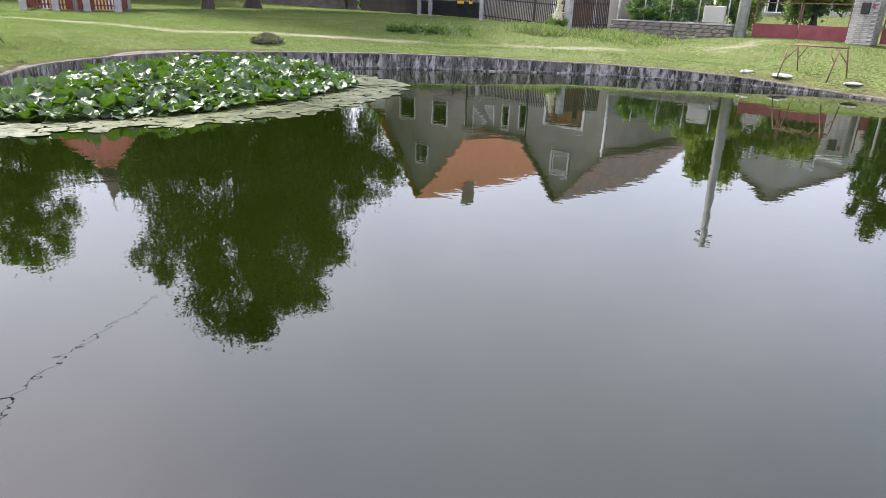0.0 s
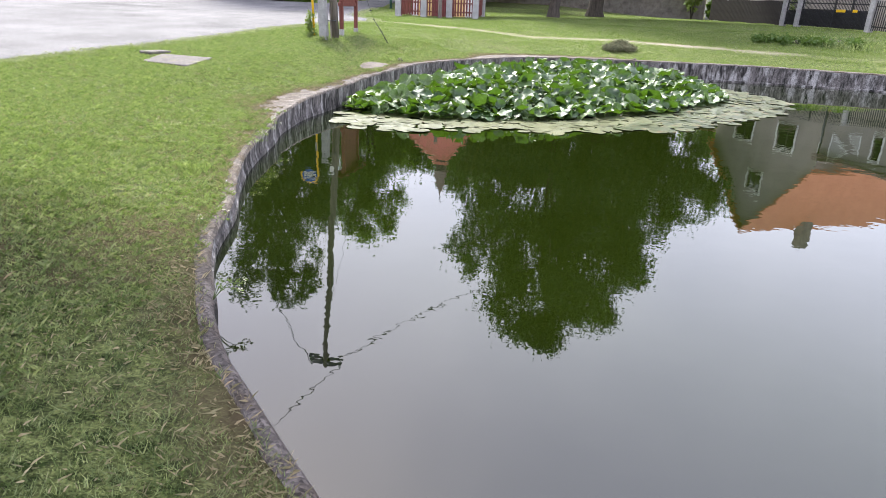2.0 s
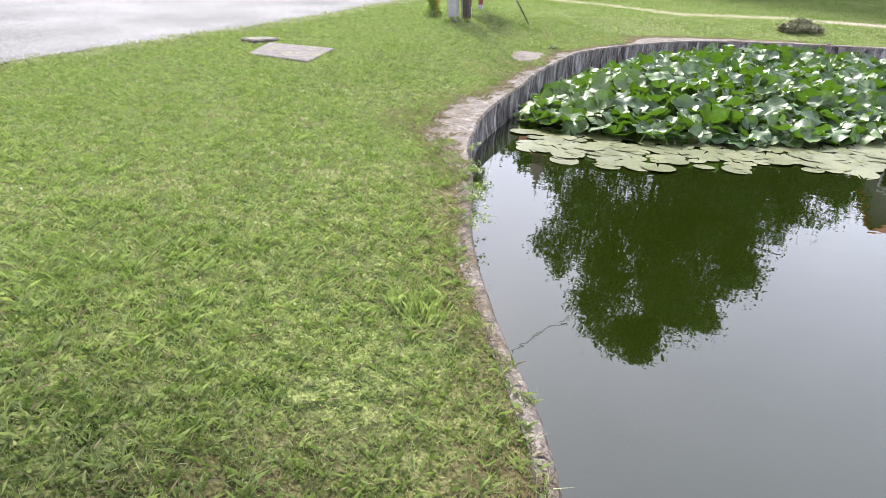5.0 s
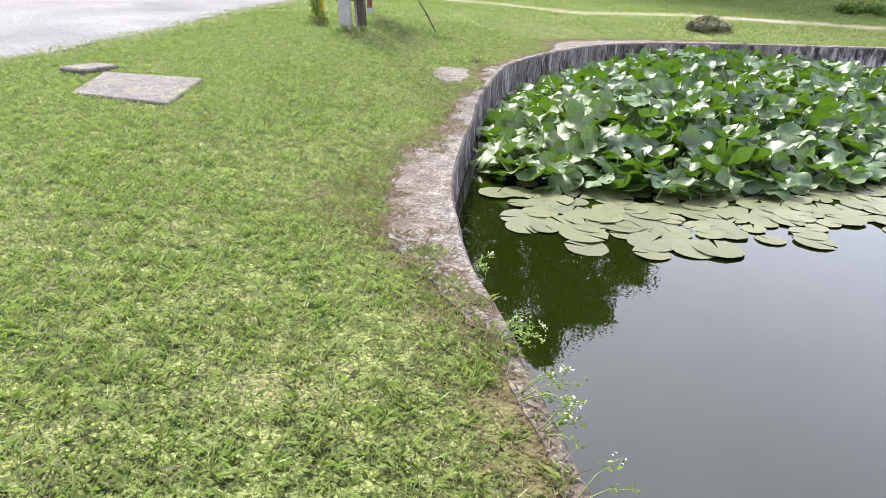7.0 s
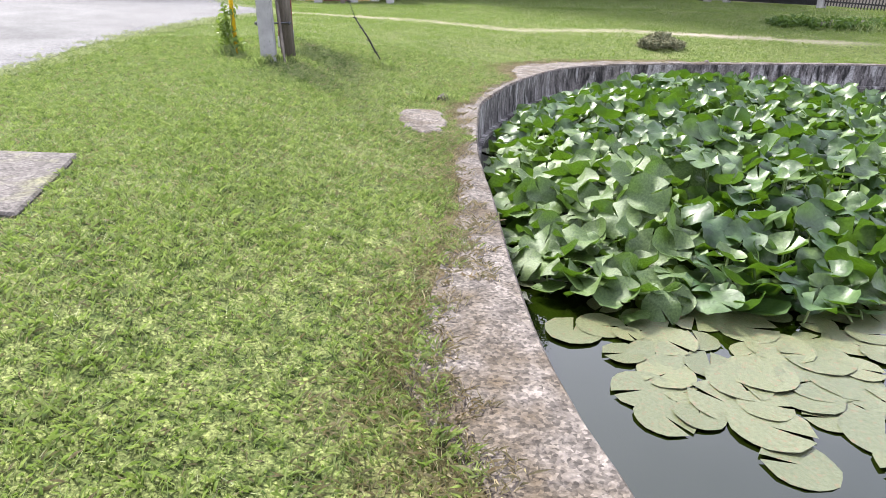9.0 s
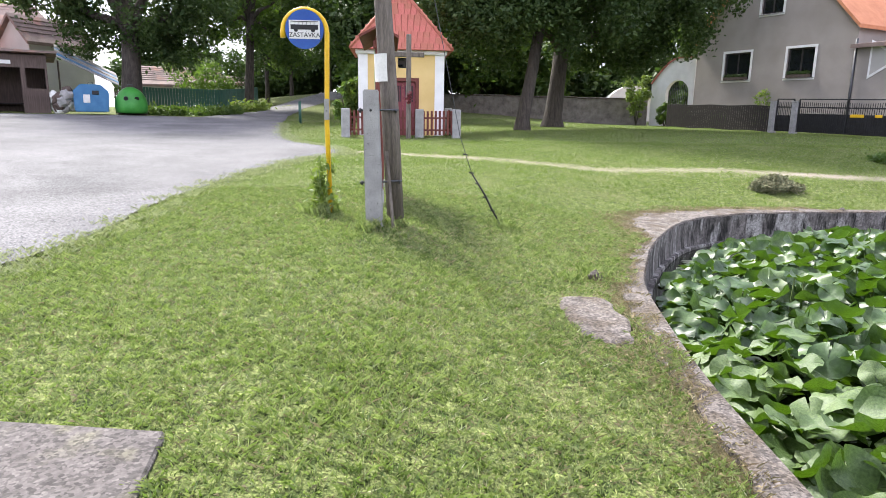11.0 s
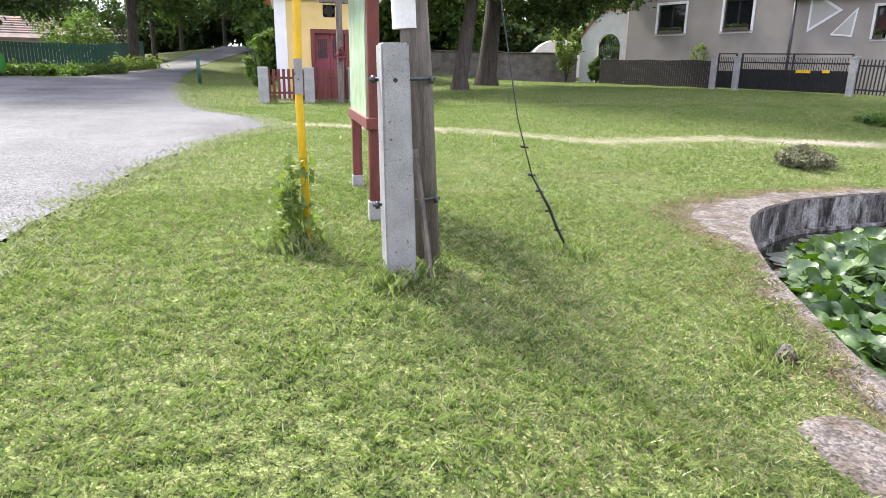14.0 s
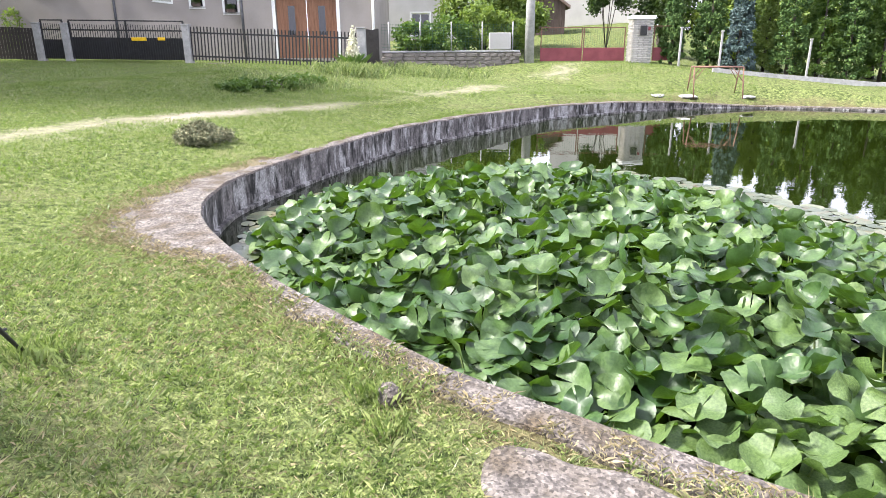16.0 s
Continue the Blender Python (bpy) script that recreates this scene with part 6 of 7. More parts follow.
# ---------- chapel ----------
def chapel():
    x0, x1, y0, y1 = -0.95, 2.0, 15.85, 19.2
    g = gz(0.5, 15)
    t = thing("chapel", "small yellow plastered chapel with white corners and a red tiled roof", "chapel", pose(0.52, y0, g))
    hw, dp, h = (x1 - x0) / 2, y1 - y0, 2.95
    door = (-0.5, 0.62, 0.0, 2.02)
    bm = BM()
    wall_cells(bm, -hw, hw, -0.2, h, 0, 0.35, (door, (-0.12, 0.24, 2.35, 2.7)))
    part("front_wall", bm, YELLOW_WALL, t)
    for a, b, c, e in ((-hw, -hw + 0.35, 0.35, dp), (hw - 0.35, hw, 0.35, dp), (-hw + 0.35, hw - 0.35, dp - 0.35, dp)):
        bm = BM()
        span(bm, a, b, c, e, -0.2, h)
        part("wall", bm, YELLOW_WALL, t)
    for sx in (-1, 1):
        for yy in (-0.03, dp - 0.35):
            bm = BM()
            span(bm, sx * (hw + 0.03), sx * (hw - 0.3), yy, yy + 0.38, -0.2, h - 0.15)
            part("pilaster", bm, WHITE, t)
    bm = BM()
    span(bm, -hw - 0.12, hw + 0.12, -0.12, dp + 0.12, h - 0.15, h, 0.03)
    part("cornice", bm, WHITE, t)
    bm = BM()
    for a, b, c, e in ((door[0], door[0] + 0.12, 0, 2.02), (door[1] - 0.12, door[1], 0, 2.02), (door[0] + 0.12, door[1] - 0.12, 1.9, 2.02)):
        span(bm, a, b, -0.02, 0.2, c, e)
    part("door_frame", bm, RED_WOOD, t)
    for k in (0, 1):
        bm = BM()
        xa = door[0] + 0.13 + k * 0.435
        span(bm, xa, xa + 0.425, 0.08, 0.12, 0.02, 1.89)
        d = part("door_leaf", bm, RED_PAINT, t, "dull red double door leaf")
        bm = BM()
        span(bm, xa + 0.08, xa + 0.35, 0.07, 0.079, 1.2, 1.75)
        w = part("door_window", bm, BLACK, d)
        for j in range(4):
            bm = BM()
            span(bm, xa + 0.12 + j * 0.06, xa + 0.135 + j * 0.06, 0.055, 0.069, 1.2, 1.75)
            part("bar", bm, RED_PAINT, d)
    bm = BM()
    tube(bm, [(0.06, 0.1, 2.52), (0.06, 0.14, 2.52)], 0.2, 20)
    part("round_window", bm, GLASS, t)
    # roof: four slopes to a small turret
    e, tz, tw = 0.28, 4.85, 0.28
    cy = dp / 2
    low = [(-hw - e, -e, h), (hw + e, -e, h), (hw + e, dp + e, h), (-hw - e, dp + e, h)]
    upp = [(-tw, cy - tw - 0.1, tz), (tw, cy - tw - 0.1, tz), (tw, cy + tw + 0.1, tz), (-tw, cy + tw + 0.1, tz)]
    bm = BM()
    a, b = [bm.verts.new(p) for p in low], [bm.verts.new(p) for p in upp]
    for k in range(4):
        bm.faces.new((a[k], a[(k + 1) % 4], b[(k + 1) % 4], b[k]))
    bm.faces.new(a[::-1])
    bm.faces.new(b)
    roof = part("roof", bm, TILE, t, "red clay tile roof")
    bm = BM()
    box(bm, (0, 0.13, 0), (0.205, 0.3, 0.025), pose(0, 0, 0, 3, 0, 0), bevel=0.008)
    tile = bpy.data.meshes.new("tile")
    bm.to_mesh(tile)
    bm.free()
    tile.materials.append(TILE)
    for side in (0, 1, 3):
        p, q, r, s = Vector(low[side]), Vector(low[(side + 1) % 4]), Vector(upp[(side + 1) % 4]), Vector(upp[side])
        ux = (q - p).normalized()
        up = ((r + s) / 2 - (p + q) / 2).normalized()
        nz = ux.cross(up)
        base = Matrix((ux, up, nz)).transposed().to_4x4()
        length = ((r + s) / 2 - (p + q) / 2).length
        rows = int(length / 0.25)
        for j in range(rows):
            f = j / rows
            l, rr = p.lerp(s, f), q.lerp(r, f)
            n = max(1, int((rr - l).length / 0.21))
            for k in range(n):
                c = l.lerp(rr, (k + 0.5) / n) + nz * 0.02
                ob = new("tile", tile)
                ob.parent, ob.matrix_basis = roof, Matrix.Translation(c) @ base
    bm = BM()
    for k in range(4):
        tube(bm, [Vector(low[k]) + Vector((0, 0, 0.03)), Vector(upp[k]) + Vector((0, 0, 0.05))], 0.07, 8)
    part("hip_tiles", bm, TILE, roof)
    bm = BM()
    span(bm, -0.3, 0.3, cy - 0.3, cy + 0.3, tz, tz + 0.75, 0.02)
    tur = part("turret", bm, BROWN_WOOD, t, "dark wooden bell turret")
    for sx in (-1, 1):
        for k in range(5):
            bm = BM()
            span(bm, -0.2, 0.2, cy + sx * 0.3 - 0.02, cy + sx * 0.3 + 0.02, tz + 0.1 + k * 0.12, tz + 0.16 + k * 0.12)
            part("louvre", bm, DARK_WOOD, tur)
    bm = BM()
    bmesh.ops.create_cone(bm, segments=4, radius1=0.55, radius2=0.02, depth=1.3, matrix=Matrix.Translation((0, cy, tz + 1.4)) @ Matrix.Rotation(math.pi / 4, 4, "Z"))
    sp = part("spire", bm, TILE_OLD, t)
    bm = BM()
    tube(bm, [(0, cy, tz + 2.0), (0, cy, tz + 2.5)], 0.02, 6)
    along(bm, (-0.12, cy, tz + 2.35), (0.12, cy, tz + 2.35), 0.03, 0.03)
    part("finial_cross", bm, STEEL, sp)


def chapel_fence():
    xs, y = (-1.35, -0.12, 1.1, 2.35), 14.45
    for k, x in enumerate(xs):
        t = thing("stone_post", "square grey stone fence post before the chapel", "fence post", pose(x, y, gz(x, y)), "chapel fence posts")
        bm = BM()
        span(bm, -0.14, 0.14, -0.14, 0.14, -0.2, 0.95, 0.02)
        part("shaft", bm, POST_CONCRETE, t)
    for x in (-1.35, 2.35):
        t = thing("stone_post", "square grey stone fence post beside the chapel", "fence post", pose(x, y + 3.2, gz(x, y + 3.2)), "chapel fence posts")
        bm = BM()
        span(bm, -0.14, 0.14, -0.14, 0.14, -0.2, 0.95, 0.02)
        part("shaft", bm, POST_CONCRETE, t)
    runs = [((a + 0.15, y), (b - 0.15, y)) for a, b in zip(xs, xs[1:])] + [((2.35, y + 0.15), (2.35, y + 3.05)), ((-1.35, y + 3.05), (-1.35, y + 0.15))]
    for a, b in runs:
        fence_run("red-brown wooden picket panel of the chapel fence", a, b, 0.08, 0.88, 0.13, 0.075, RED_WOOD, "chapel fence")


def wooden_cross():
    x, y = 0.72, 14.05
    t = thing("wooden_cross", "tall grey-brown wooden cross with flowers before the chapel", "cross", pose(x, y, gz(x, y)))
    bm = BM()
    span(bm, -0.08, 0.08, -0.08, 0.08, -0.2, 3.3, 0.015)
    part("shaft", bm, GREY_WOOD, t)
    bm = BM()
    span(bm, -0.5, 0.5, -0.07, 0.07, 2.6, 2.75, 0.015)
    part("arm", bm, GREY_WOOD, t)
    foliage("flowers", [(0, -0.12, 1.25, 0.12), (0.05, -0.12, 1.4, 0.1)], 160, 0.04, RED_PAINT, t)


chapel()
chapel_fence()
wooden_cross()


# ---------- back of the green: garden wall, archway, polytunnel ----------
def long_wall():
    t = thing("boundary_wall", "long grey-brown plastered stone boundary wall behind the trees", "wall")
    pts = [(-2.5, 38.0), (3, 37.2), (8.3, 36.3), (12.5, 35.3), (16.7, 33.9)]
    for k, (a, b) in enumerate(zip(pts, pts[1:])):
        za = 2.95 - 0.05 * k
        bm = BM()
        d = Vector((b[0] - a[0], b[1] - a[1], 0))
        m = Matrix.Translation((*a, 0)) @ Matrix.Rotation(math.atan2(d.y, d.x), 4, "Z")
        box(bm, (d.length / 2, 0, (za + 0.9) / 2), (d.length + 0.05 * (k % 2), 0.4, za - 0.9), m, 0.03)
        part("section", bm, STONE_WALL, t)
        bm = BM()
        box(bm, (d.length / 2, 0, za + 0.05), (d.length, 0.5, 0.1), m, 0.03)
        part("coping", bm, CONCRETE, t)
    a, b = Vector((16.75, 33.5, 0)), Vector((18.35, 31.0, 0))
    m = Matrix.Translation((a.x, a.y, 1.15)) @ Matrix.Rotation(math.atan2(b.y - a.y, b.x - a.x), 4, "Z")
    w = thing("archway", "white plastered garden archway with a curved red tile coping", "archway", m)
    n = (b - a).length
    top = [(n * k / 14, 2.6 + 1.5 * math.sin(min(k / 9, 1) * math.pi / 2)) for k in range(15)]
    cx, r, hz = n * 0.62, 0.8, 2.0
    arch = [(cx + r * math.cos(u), hz + r * math.sin(u)) for u in np.linspace(0, math.pi, 13)]
    bm = BM()
    prism(bm, [(0, -0.2)] + top + [(n, -0.2), (cx + r, -0.2)] + arch + [(cx - r, -0.2)], 0.35)
    bmesh.ops.triangulate(bm, faces=bm.faces[:])
    part("wall", bm, WHITE, w)
    bm = BM()
    for p, q in zip(top, top[1:]):
        along(bm, (p[0], 0.17, p[1] + 0.03), (q[0], 0.17, q[1] + 0.03), 0.5, 0.08)
    part("tile_coping", bm, TILE, w)
    bm = BM()
    for k in range(12):
        tube(bm, [(cx - 0.68 + k * 0.123, 0.17, -0.1), (cx - 0.68 + k * 0.123, 0.17, hz + math.sqrt(max(0.02, 0.6 - (k * 0.123 - 0.68) ** 2)))], 0.014, 5)
    part("lattice_gate", bm, STEEL, w)
    p = thing("polytunnel", "white plastic garden tunnel behind the boundary wall", "polytunnel", pose(17.4, 38.4, gz(17.4, 38.4) + 0.2, 0, 0, -10))
    bm = BM()
    prism(bm, [(2.2 * math.cos(u), 2.5 * math.sin(u)) for u in np.linspace(0, math.pi, 13)], 5)
    part("cover", bm, WHITE, p)


long_wall()


# ---------- houses and shelter beyond the road ----------
def simple_house(label, x, y, rot, w, d, h, rise, wall, roof, base=1.3, windows=(), ridge_along_x=True, hip=0.0):
    t = thing("house", label, "house", pose(x, y, base, 0, 0, rot))
    bm = BM()
    wall_cells(bm, -w / 2, w / 2, -0.3, h, -d / 2, -d / 2 + 0.3, windows)
    part("front_wall", bm, wall, t)
    for a, b, c, e in ((-w / 2, -w / 2 + 0.3, -d / 2 + 0.3, d / 2), (w / 2 - 0.3, w / 2, -d / 2 + 0.3, d / 2), (-w / 2 + 0.3, w / 2 - 0.3, d / 2 - 0.3, d / 2)):
        bm = BM()
        span(bm, a, b, c, e, -0.3, h)
        part("wall", bm, wall, t)
    for q in windows:
        window(t, *q, y=-d / 2, surround=0.08)
    if ridge_along_x:
        for sx in (-1, 1) if not hip else (-1,):
            bm = BM()
            prism(bm, [(-d / 2, h), (d / 2, h), (0, h + rise)], 0.3, Matrix.Translation((sx * (w / 2 - 0.15) - 0.15, 0, 0)) @ Matrix.Rotation(math.pi / 2, 4, "Z") @ Matrix.Translation((0, -0.3, 0)))
            part("gable", bm, wall, t)
        bm = BM()
        if hip:
            for dz in (0.0, 0.2):
                lo = [bm.verts.new((x, y, h - 0.1 + dz)) for x, y in ((-w / 2 - 0.3, -d / 2 - 0.35), (w / 2 + 0.35, -d / 2 - 0.35), (w / 2 + 0.35, d / 2 + 0.35), (-w / 2 - 0.3, d / 2 + 0.35))]
                hi = [bm.verts.new((x, 0, h + rise + dz)) for x in (-w / 2 - 0.3, w / 2 - hip)]
                for q in ((lo[0], lo[1], hi[1], hi[0]), (lo[1], lo[2], hi[1]), (lo[2], lo[3], hi[0], hi[1])):
                    bm.faces.new(q)
                if dz == 0.0:
                    low = lo
            for i in range(4):
                bm.faces.new((low[i], low[(i + 1) % 4], lo[(i + 1) % 4], lo[i]))
            bmesh.ops.recalc_face_normals(bm, faces=bm.faces[:])
        else:
            gable_roof(bm, -d / 2, d / 2, 0, h, h + rise, -w / 2 - 0.3, w / 2 + 0.3)
        bmesh.ops.rotate(bm, verts=bm.verts[:], cent=(0, 0, 0), matrix=Matrix.Rotation(0.0 if hip else math.pi / 2, 3, "Z"))
    else:
        bm = BM()
        prism(bm, [(-w / 2, h), (w / 2, h), (0, h + rise)], 0.3, Matrix.Translation((0, -d / 2, 0)))
        part("gable", bm, wall, t)
        bm = BM()
        gable_roof(bm, -w / 2, w / 2, 0, h, h + rise, -d / 2 - 0.3, d / 2 + 0.3)
    r = part("roof", bm, roof, t)
    bm = BM()
    L = w if ridge_along_x else d
    k = int(math.hypot((d if ridge_along_x else w) / 2, rise) / 0.32)
    half = (d if ridge_along_x else w) / 2
    for j in range(1, k):
        f = j / k
        for sgn in (-1, 1):
            p = (sgn * half * (1 - f), h + rise * f + 0.19)
            if ridge_along_x:
                span(bm, -L / 2 - 0.3, L / 2 + 0.3 - (hip + 0.3) * f, p[0] - 0.03, p[0] + 0.03, p[1] - 0.02, p[1] + 0.02)
            else:
                span(bm, p[0] - 0.03, p[0] + 0.03, -L / 2 - 0.3, L / 2 + 0.3, p[1] - 0.02, p[1] + 0.02)
    tagged(part("roof_tiling", bm, roof, r), kind="stuff")
    return t


simple_house("ochre house with a red tiled roof beyond the road", -28.9, 30.0, 31, 13, 8, 3.15, 3.75, YELLOW_WALL, TILE, 1.45, ((2.5, 3.7, 1.0, 2.3), (-1.5, -0.3, 1.0, 2.3)), hip=3.6)
simple_house("old barn with a dark weathered tile roof", -28.0, 40.0, 30, 12, 8, 3.4, 3.5, PALE_WALL, TILE_OLD, 1.4, hip=2.0)
simple_house("low barn with a small white gable behind the shelter", -19.9, 33.8, -24, 2.2, 4.2, 3.9, 1.25, PALE_WALL, TILE_OLD, 1.4, (), False)
simple_house("low cream house with a brown roof in the distance", -17.0, 48, 18, 6, 5, 2.2, 1.3, PALE_WALL, TILE_OLD, 1.3, ((1.5, 2.5, 0.8, 1.8),))
simple_house("white garden shed in the distance", -13.2, 46, 14, 4.5, 3.5, 2.3, 0.5, WHITE, TILE_OLD, 1.3)
simple_house("white rendered house behind the gardens", 44.5, 15.5, -66, 9, 9, 4.6, 3.0, PALE_WALL, TILE_OLD, 1.2, ((-3, -1.8, 3.4, 4.8), (0.8, 2.2, 3.4, 4.8), (-2.6, -1.4, 0.8, 2.2)), False)
simple_house("cream house with a red roof up the garden slope", 53.0, 6.2, -78, 7, 7, 6.0, 3.6, PALE_WALL, TILE, 2.6, (), False)
simple_house("small wooden garden hut with a brown roof on the slope", 43.2, 8.2, -72, 2.2, 2.4, 1.5, 0.8, BROWN_WOOD, TILE_OLD, 2.3, (), False)


def bus_shelter():
    a, b = Vector((-19.3, 24.4, 0)), Vector((-16.3, 26.0, 0))
    g = gz(-17.5, 25)
    t = thing("bus_shelter", "brown boarded bus shelter with open doorway and two windows", "bus shelter", Matrix.Translation((a.x, a.y, g)) @ Matrix.Rotation(math.atan2(b.y - a.y, b.x - a.x), 4, "Z"))
    w, d, h = (b - a).length, 2.6, 2.7
    holes = ((0.12, 0.92, 1.15, 2.1), (1.12, 2.3, 0.0, 2.1), (2.5, 3.3, 1.15, 2.1))
    bm = BM()
    wall_cells(bm, 0, w, 0, h, 0, 0.1, holes)
    part("front", bm, BROWN_WOOD, t)
    for a0, b0, c0, d0 in ((0, 0.1, 0.1, d), (w - 0.1, w, 0.1, d), (0.1, w - 0.1, d - 0.1, d)):
        bm = BM()
        span(bm, a0, b0, c0, d0, 0, h)
        part("side", bm, BROWN_WOOD, t)
    bm = BM()
    span(bm, -0.022, 0.022, -0.018, 0.0, 0, 1.1)
    first = part("board", bm, BROWN_WOOD, t)
    first.location = (0.03, 0, 0)
    for k in range(1, 40):
        x = 0.03 + k * (w - 0.06) / 39
        if 1.1 < x < 2.32:
            continue
        s = new("board", first.data)
        s.parent, s.location = t, (x, 0, 0)
    bm = BM()
    box(bm, (w / 2, d / 2 - 0.1, h + 0.12), (w + 0.9, d + 0.9, 0.1), Matrix.Rotation(radians(-4), 4, "X"))
    part("roof", bm, TILE_OLD, t, "dark flat sloping roof")
    bm = BM()
    span(bm, 1.55, 1.95, -0.03, 0.0, 2.25, 2.42)
    part("sign_plate", bm, WHITE, t, "small white plate over the doorway")
    bm = BM()
    span(bm, 0.2, w - 0.2, d - 0.6, d - 0.15, 0.4, 0.46)
    part("bench", bm, DARK_WOOD, t)
    return t


def recycling_bins():
    def place(x, y, label, material, kind):
        t = thing("recycling_bin", label, "recycling bin", pose(x, y, gz(x, y), 0, 0, 22), "recycling bins")
        bm = BM()
        if kind == "box":
            prism(bm, [(-0.75, 0.12), (0.75, 0.12), (0.8, 1.1), (0.45, 1.45), (-0.45, 1.45), (-0.8, 1.1)], 1.1, Matrix.Translation((0, -0.55, 0)))
            bmesh.ops.bevel(bm, geom=bm.edges[:], offset=0.04, segments=2, affect="EDGES")
        else:
            bmesh.ops.create_uvsphere(bm, u_segments=20, v_segments=12, radius=1)
            for v in bm.verts:
                v.co = Vector((v.co.x * 0.78, v.co.y * 0.7, 0.1 + max(0, v.co.z + 0.35) * 0.98))
        body = part("body", bm, material, t)
        for f in body.data.polygons:
            f.use_smooth = kind != "box"
        for k in (0, 1):
            bm = BM()
            if kind == "box":
                span(bm, -0.35 + 0.4 * k, -0.05 + 0.4 * k, -0.585, -0.54, 0.55 + 0.4 * k, 0.95 + 0.2 * k, 0.02)
            else:
                tube(bm, [(-0.25 + 0.5 * k, -0.66 + 0.03 * k, 0.82), (-0.25 + 0.5 * k, -0.6, 0.84)], 0.11, 14)
            part("hatch", bm, PAPER if (kind == "box" and k == 0) else BLACK, t)
        bm = BM()
        tube(bm, [(-0.12, 0, 1.42), (-0.1, 0, 1.54), (0.1, 0, 1.54), (0.12, 0, 1.42)], 0.02, 6)
        part("lifting_eye", bm, STEEL, t)
    place(-14.75, 26.9, "blue plastic paper recycling container by the road", BLUE_PLASTIC, "box")
    place(-13.1, 27.6, "rounded green plastic glass recycling container by the road", GREEN_PLASTIC, "igloo")
    h = thing("scrap_heap", "heap of pale bags and rubbish beside the shelter", "rubbish", pose(-15.95, 26.3, gz(-15.95, 26.3)))
    for k in range(9):
        bm = BM()
        bmesh.ops.create_icosphere(bm, subdivisions=2, radius=0.3, matrix=Matrix.Translation((rng.uniform(-0.4, 0.4), rng.uniform(-0.3, 0.3), 0.2 + 0.1 * k)))
        for v in bm.verts:
            v.co += Vector((1, 1, 1)) * 0.12 * noise.noise(v.co * 5 + Vector((k, 0, 0)))
        part("bag", bm, (PAPER, POST_CONCRETE, BROWN_WOOD)[k % 3], h)
    c = thing("tarpaulin", "blue and grey tarpaulin stretched over a lean-to", "tarpaulin", pose(-15.6, 28.2, gz(-15.6, 28), 0, 0, 25))
    fall = Matrix.Translation((0, 0, 0.3)) @ Matrix.Rotation(radians(20), 4, "X")
    for k in range(7):
        bm = BM()
        prism(bm, [(-1.2, 2.6), (1.6, 1.2), (1.6, 1.25), (-1.2, 2.65)], 0.27, fall @ Matrix.Translation((0, 0.286 * k, 0.02 * (k % 2))))
        part("sheet", bm, BLUE_PLASTIC if k % 3 == 1 else POST_CONCRETE, c)
    for x, y, z in ((-1.1, 0.1, 2.6), (-1.1, 1.9, 2.6), (1.5, 0.1, 1.2), (1.5, 1.9, 1.2)):
        bm = BM()
        tube(bm, [(x, y, -0.1), (x, y, z)], 0.04, 6)
        part("post", bm, BROWN_WOOD, c)


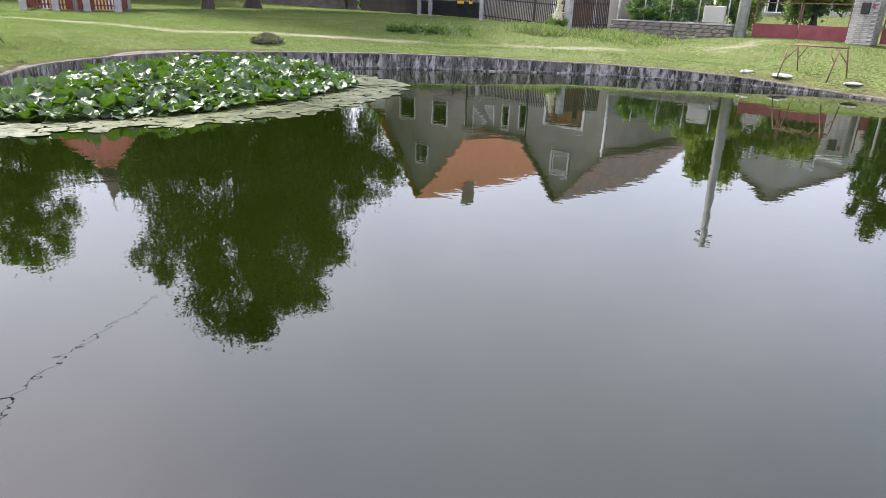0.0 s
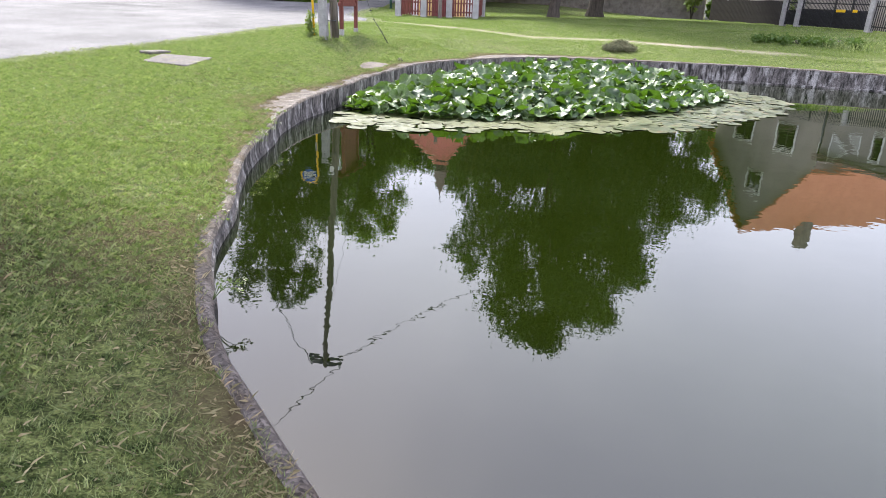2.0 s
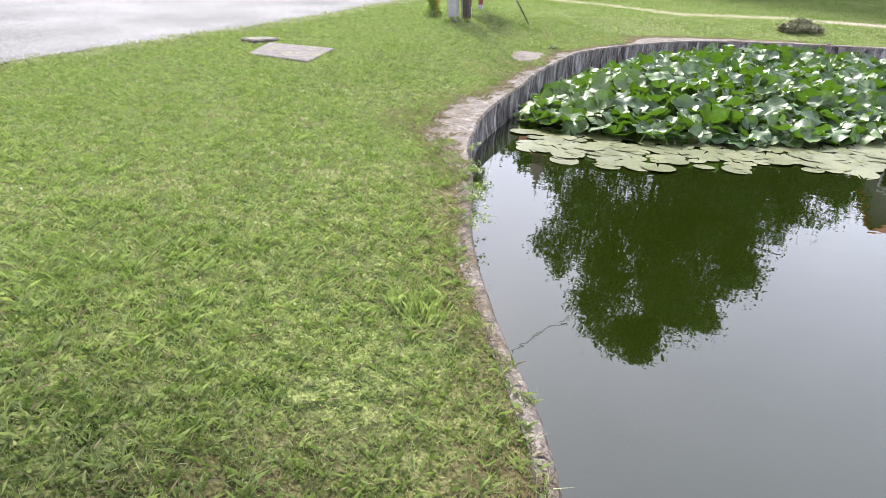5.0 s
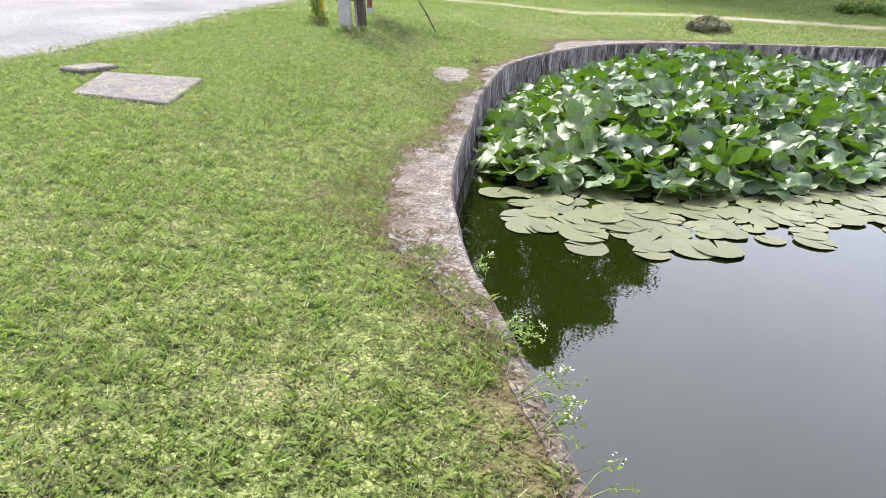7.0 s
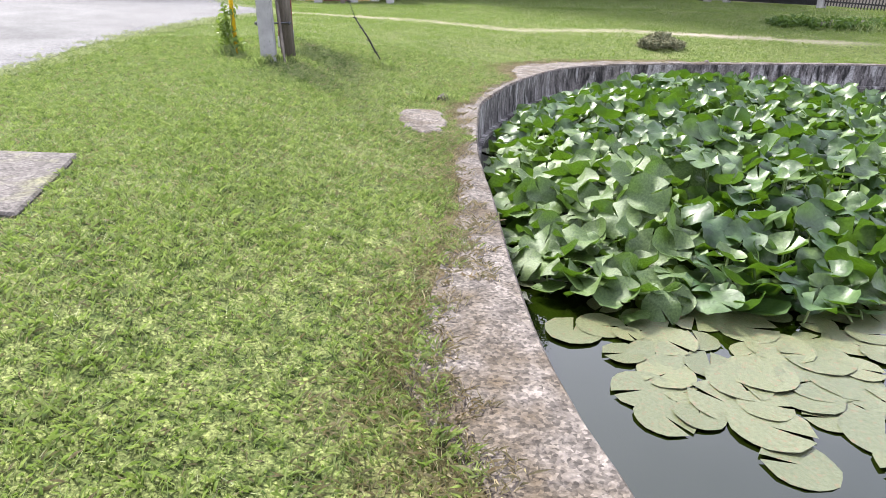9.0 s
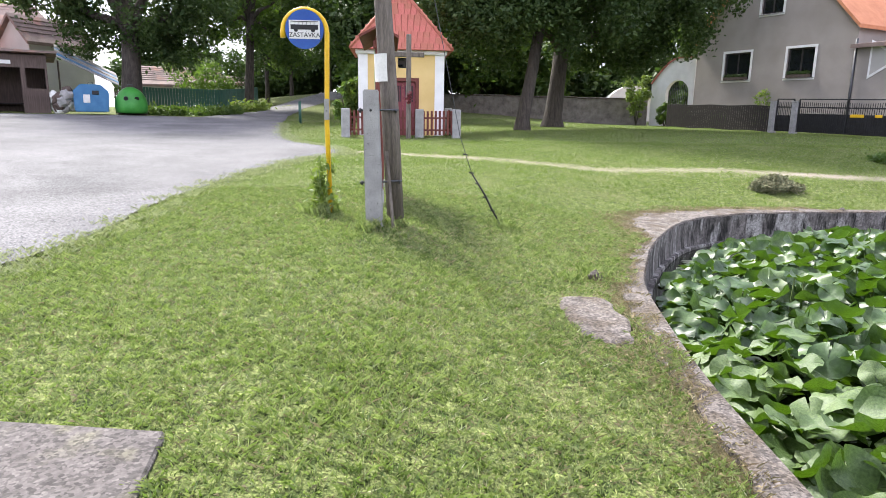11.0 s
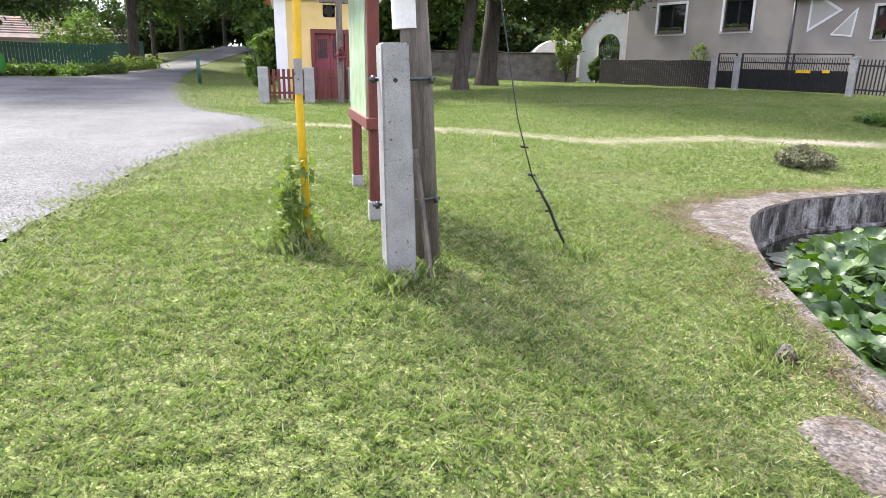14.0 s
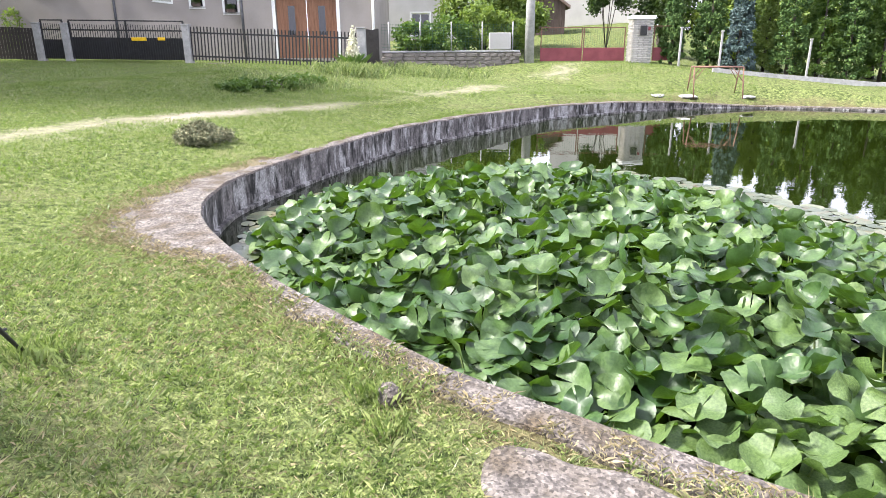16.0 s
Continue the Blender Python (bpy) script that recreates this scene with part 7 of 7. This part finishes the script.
def far_notice_board():
    t = thing("notice_board", "white framed outdoor notice board with two posters", "notice board", pose(-21.6, 23.6, gz(-21.6, 23.6), 0, 0, 30))
    for x in (-0.95, 0.95):
        bm = BM()
        span(bm, x - 0.04, x + 0.04, -0.04, 0.04, -0.2, 2.0)
        part("leg", bm, WHITE, t)
    bm = BM()
    span(bm, -1.0, 1.0, -0.03, 0.03, 0.95, 2.05)
    part("panel", bm, WHITE, t)
    for k in (0, 1):
        bm = BM()
        span(bm, -0.9 + k * 0.95, -0.05 + k * 0.95, -0.045, -0.032, 1.05, 1.95)
        part("poster", bm, BOARD_FACE if k else PAPER, t)


def lamp_post(x, y, h):
    t = thing("lamp_post", "plain grey concrete lamp post by the houses", "lamp post", pose(x, y, gz(x, y)))
    bm = BM()
    tube(bm, [(0, 0, -0.2), (0, 0, h)], [0.15, 0.09], 10)
    part("post", bm, POST_CONCRETE, t)
    bm = BM()
    tube(bm, [(0, 0, h), (0.3, -0.2, h + 0.25), (1.0, -0.6, h + 0.3)], 0.03, 6)
    part("arm", bm, STEEL, t)


def road_rail():
    t = thing("road_railing", "short green tubular railing beside the lane", "railing", pose(-4.3, 25.5, gz(-4.3, 25.5), 0, 0, 100))
    for x in (-0.8, 0.0, 0.8):
        bm = BM()
        tube(bm, [(x, 0, -0.1), (x, 0, 1.05)], 0.035, 8)
        part("upright", bm, GREEN_PAINT, t)
    for z in (0.55, 1.03):
        bm = BM()
        tube(bm, [(-0.8, 0, z), (0.8, 0, z)], 0.03, 8)
        part("rail", bm, GREEN_PAINT, t)


bus_shelter()
recycling_bins()
far_notice_board()
lamp_post(-22.6, 26.5, 8)
road_rail()
for a, b in (((-15.0, 31.5), (-10.4, 35.0)), ((-10.4, 35.0), (-8.9, 39.0)), ((-27, 23.5), (-20.8, 26.6))):
    fence_run("dark green garden fence beyond the road", a, b, 0.05, 1.5, 0.17, 0.15, GREEN_PAINT, "far fence")
for x, y, r, h, m in ((-9.6, 31.8, 1.2, 0.35, LEAF_MID), (-12.3, 29.8, 1.3, 0.3, LEAF_MID), (-10.9, 30.8, 1.4, 0.36, LEAF_MID), (-8.6, 34.7, 1.5, 0.5, LEAF_LIGHT), (-22.5, 24.6, 0.8, 0.9, LEAF_MID), (-11.5, 37.5, 1.6, 3.5, LEAF_MID), (-11.2, 41, 2, 5, LEAF_DARK), (-13.5, 40, 2, 4, LEAF_MID)):
    bush("rough green growth beside the far road", x, y, r, h, 1500, m, 0.1)
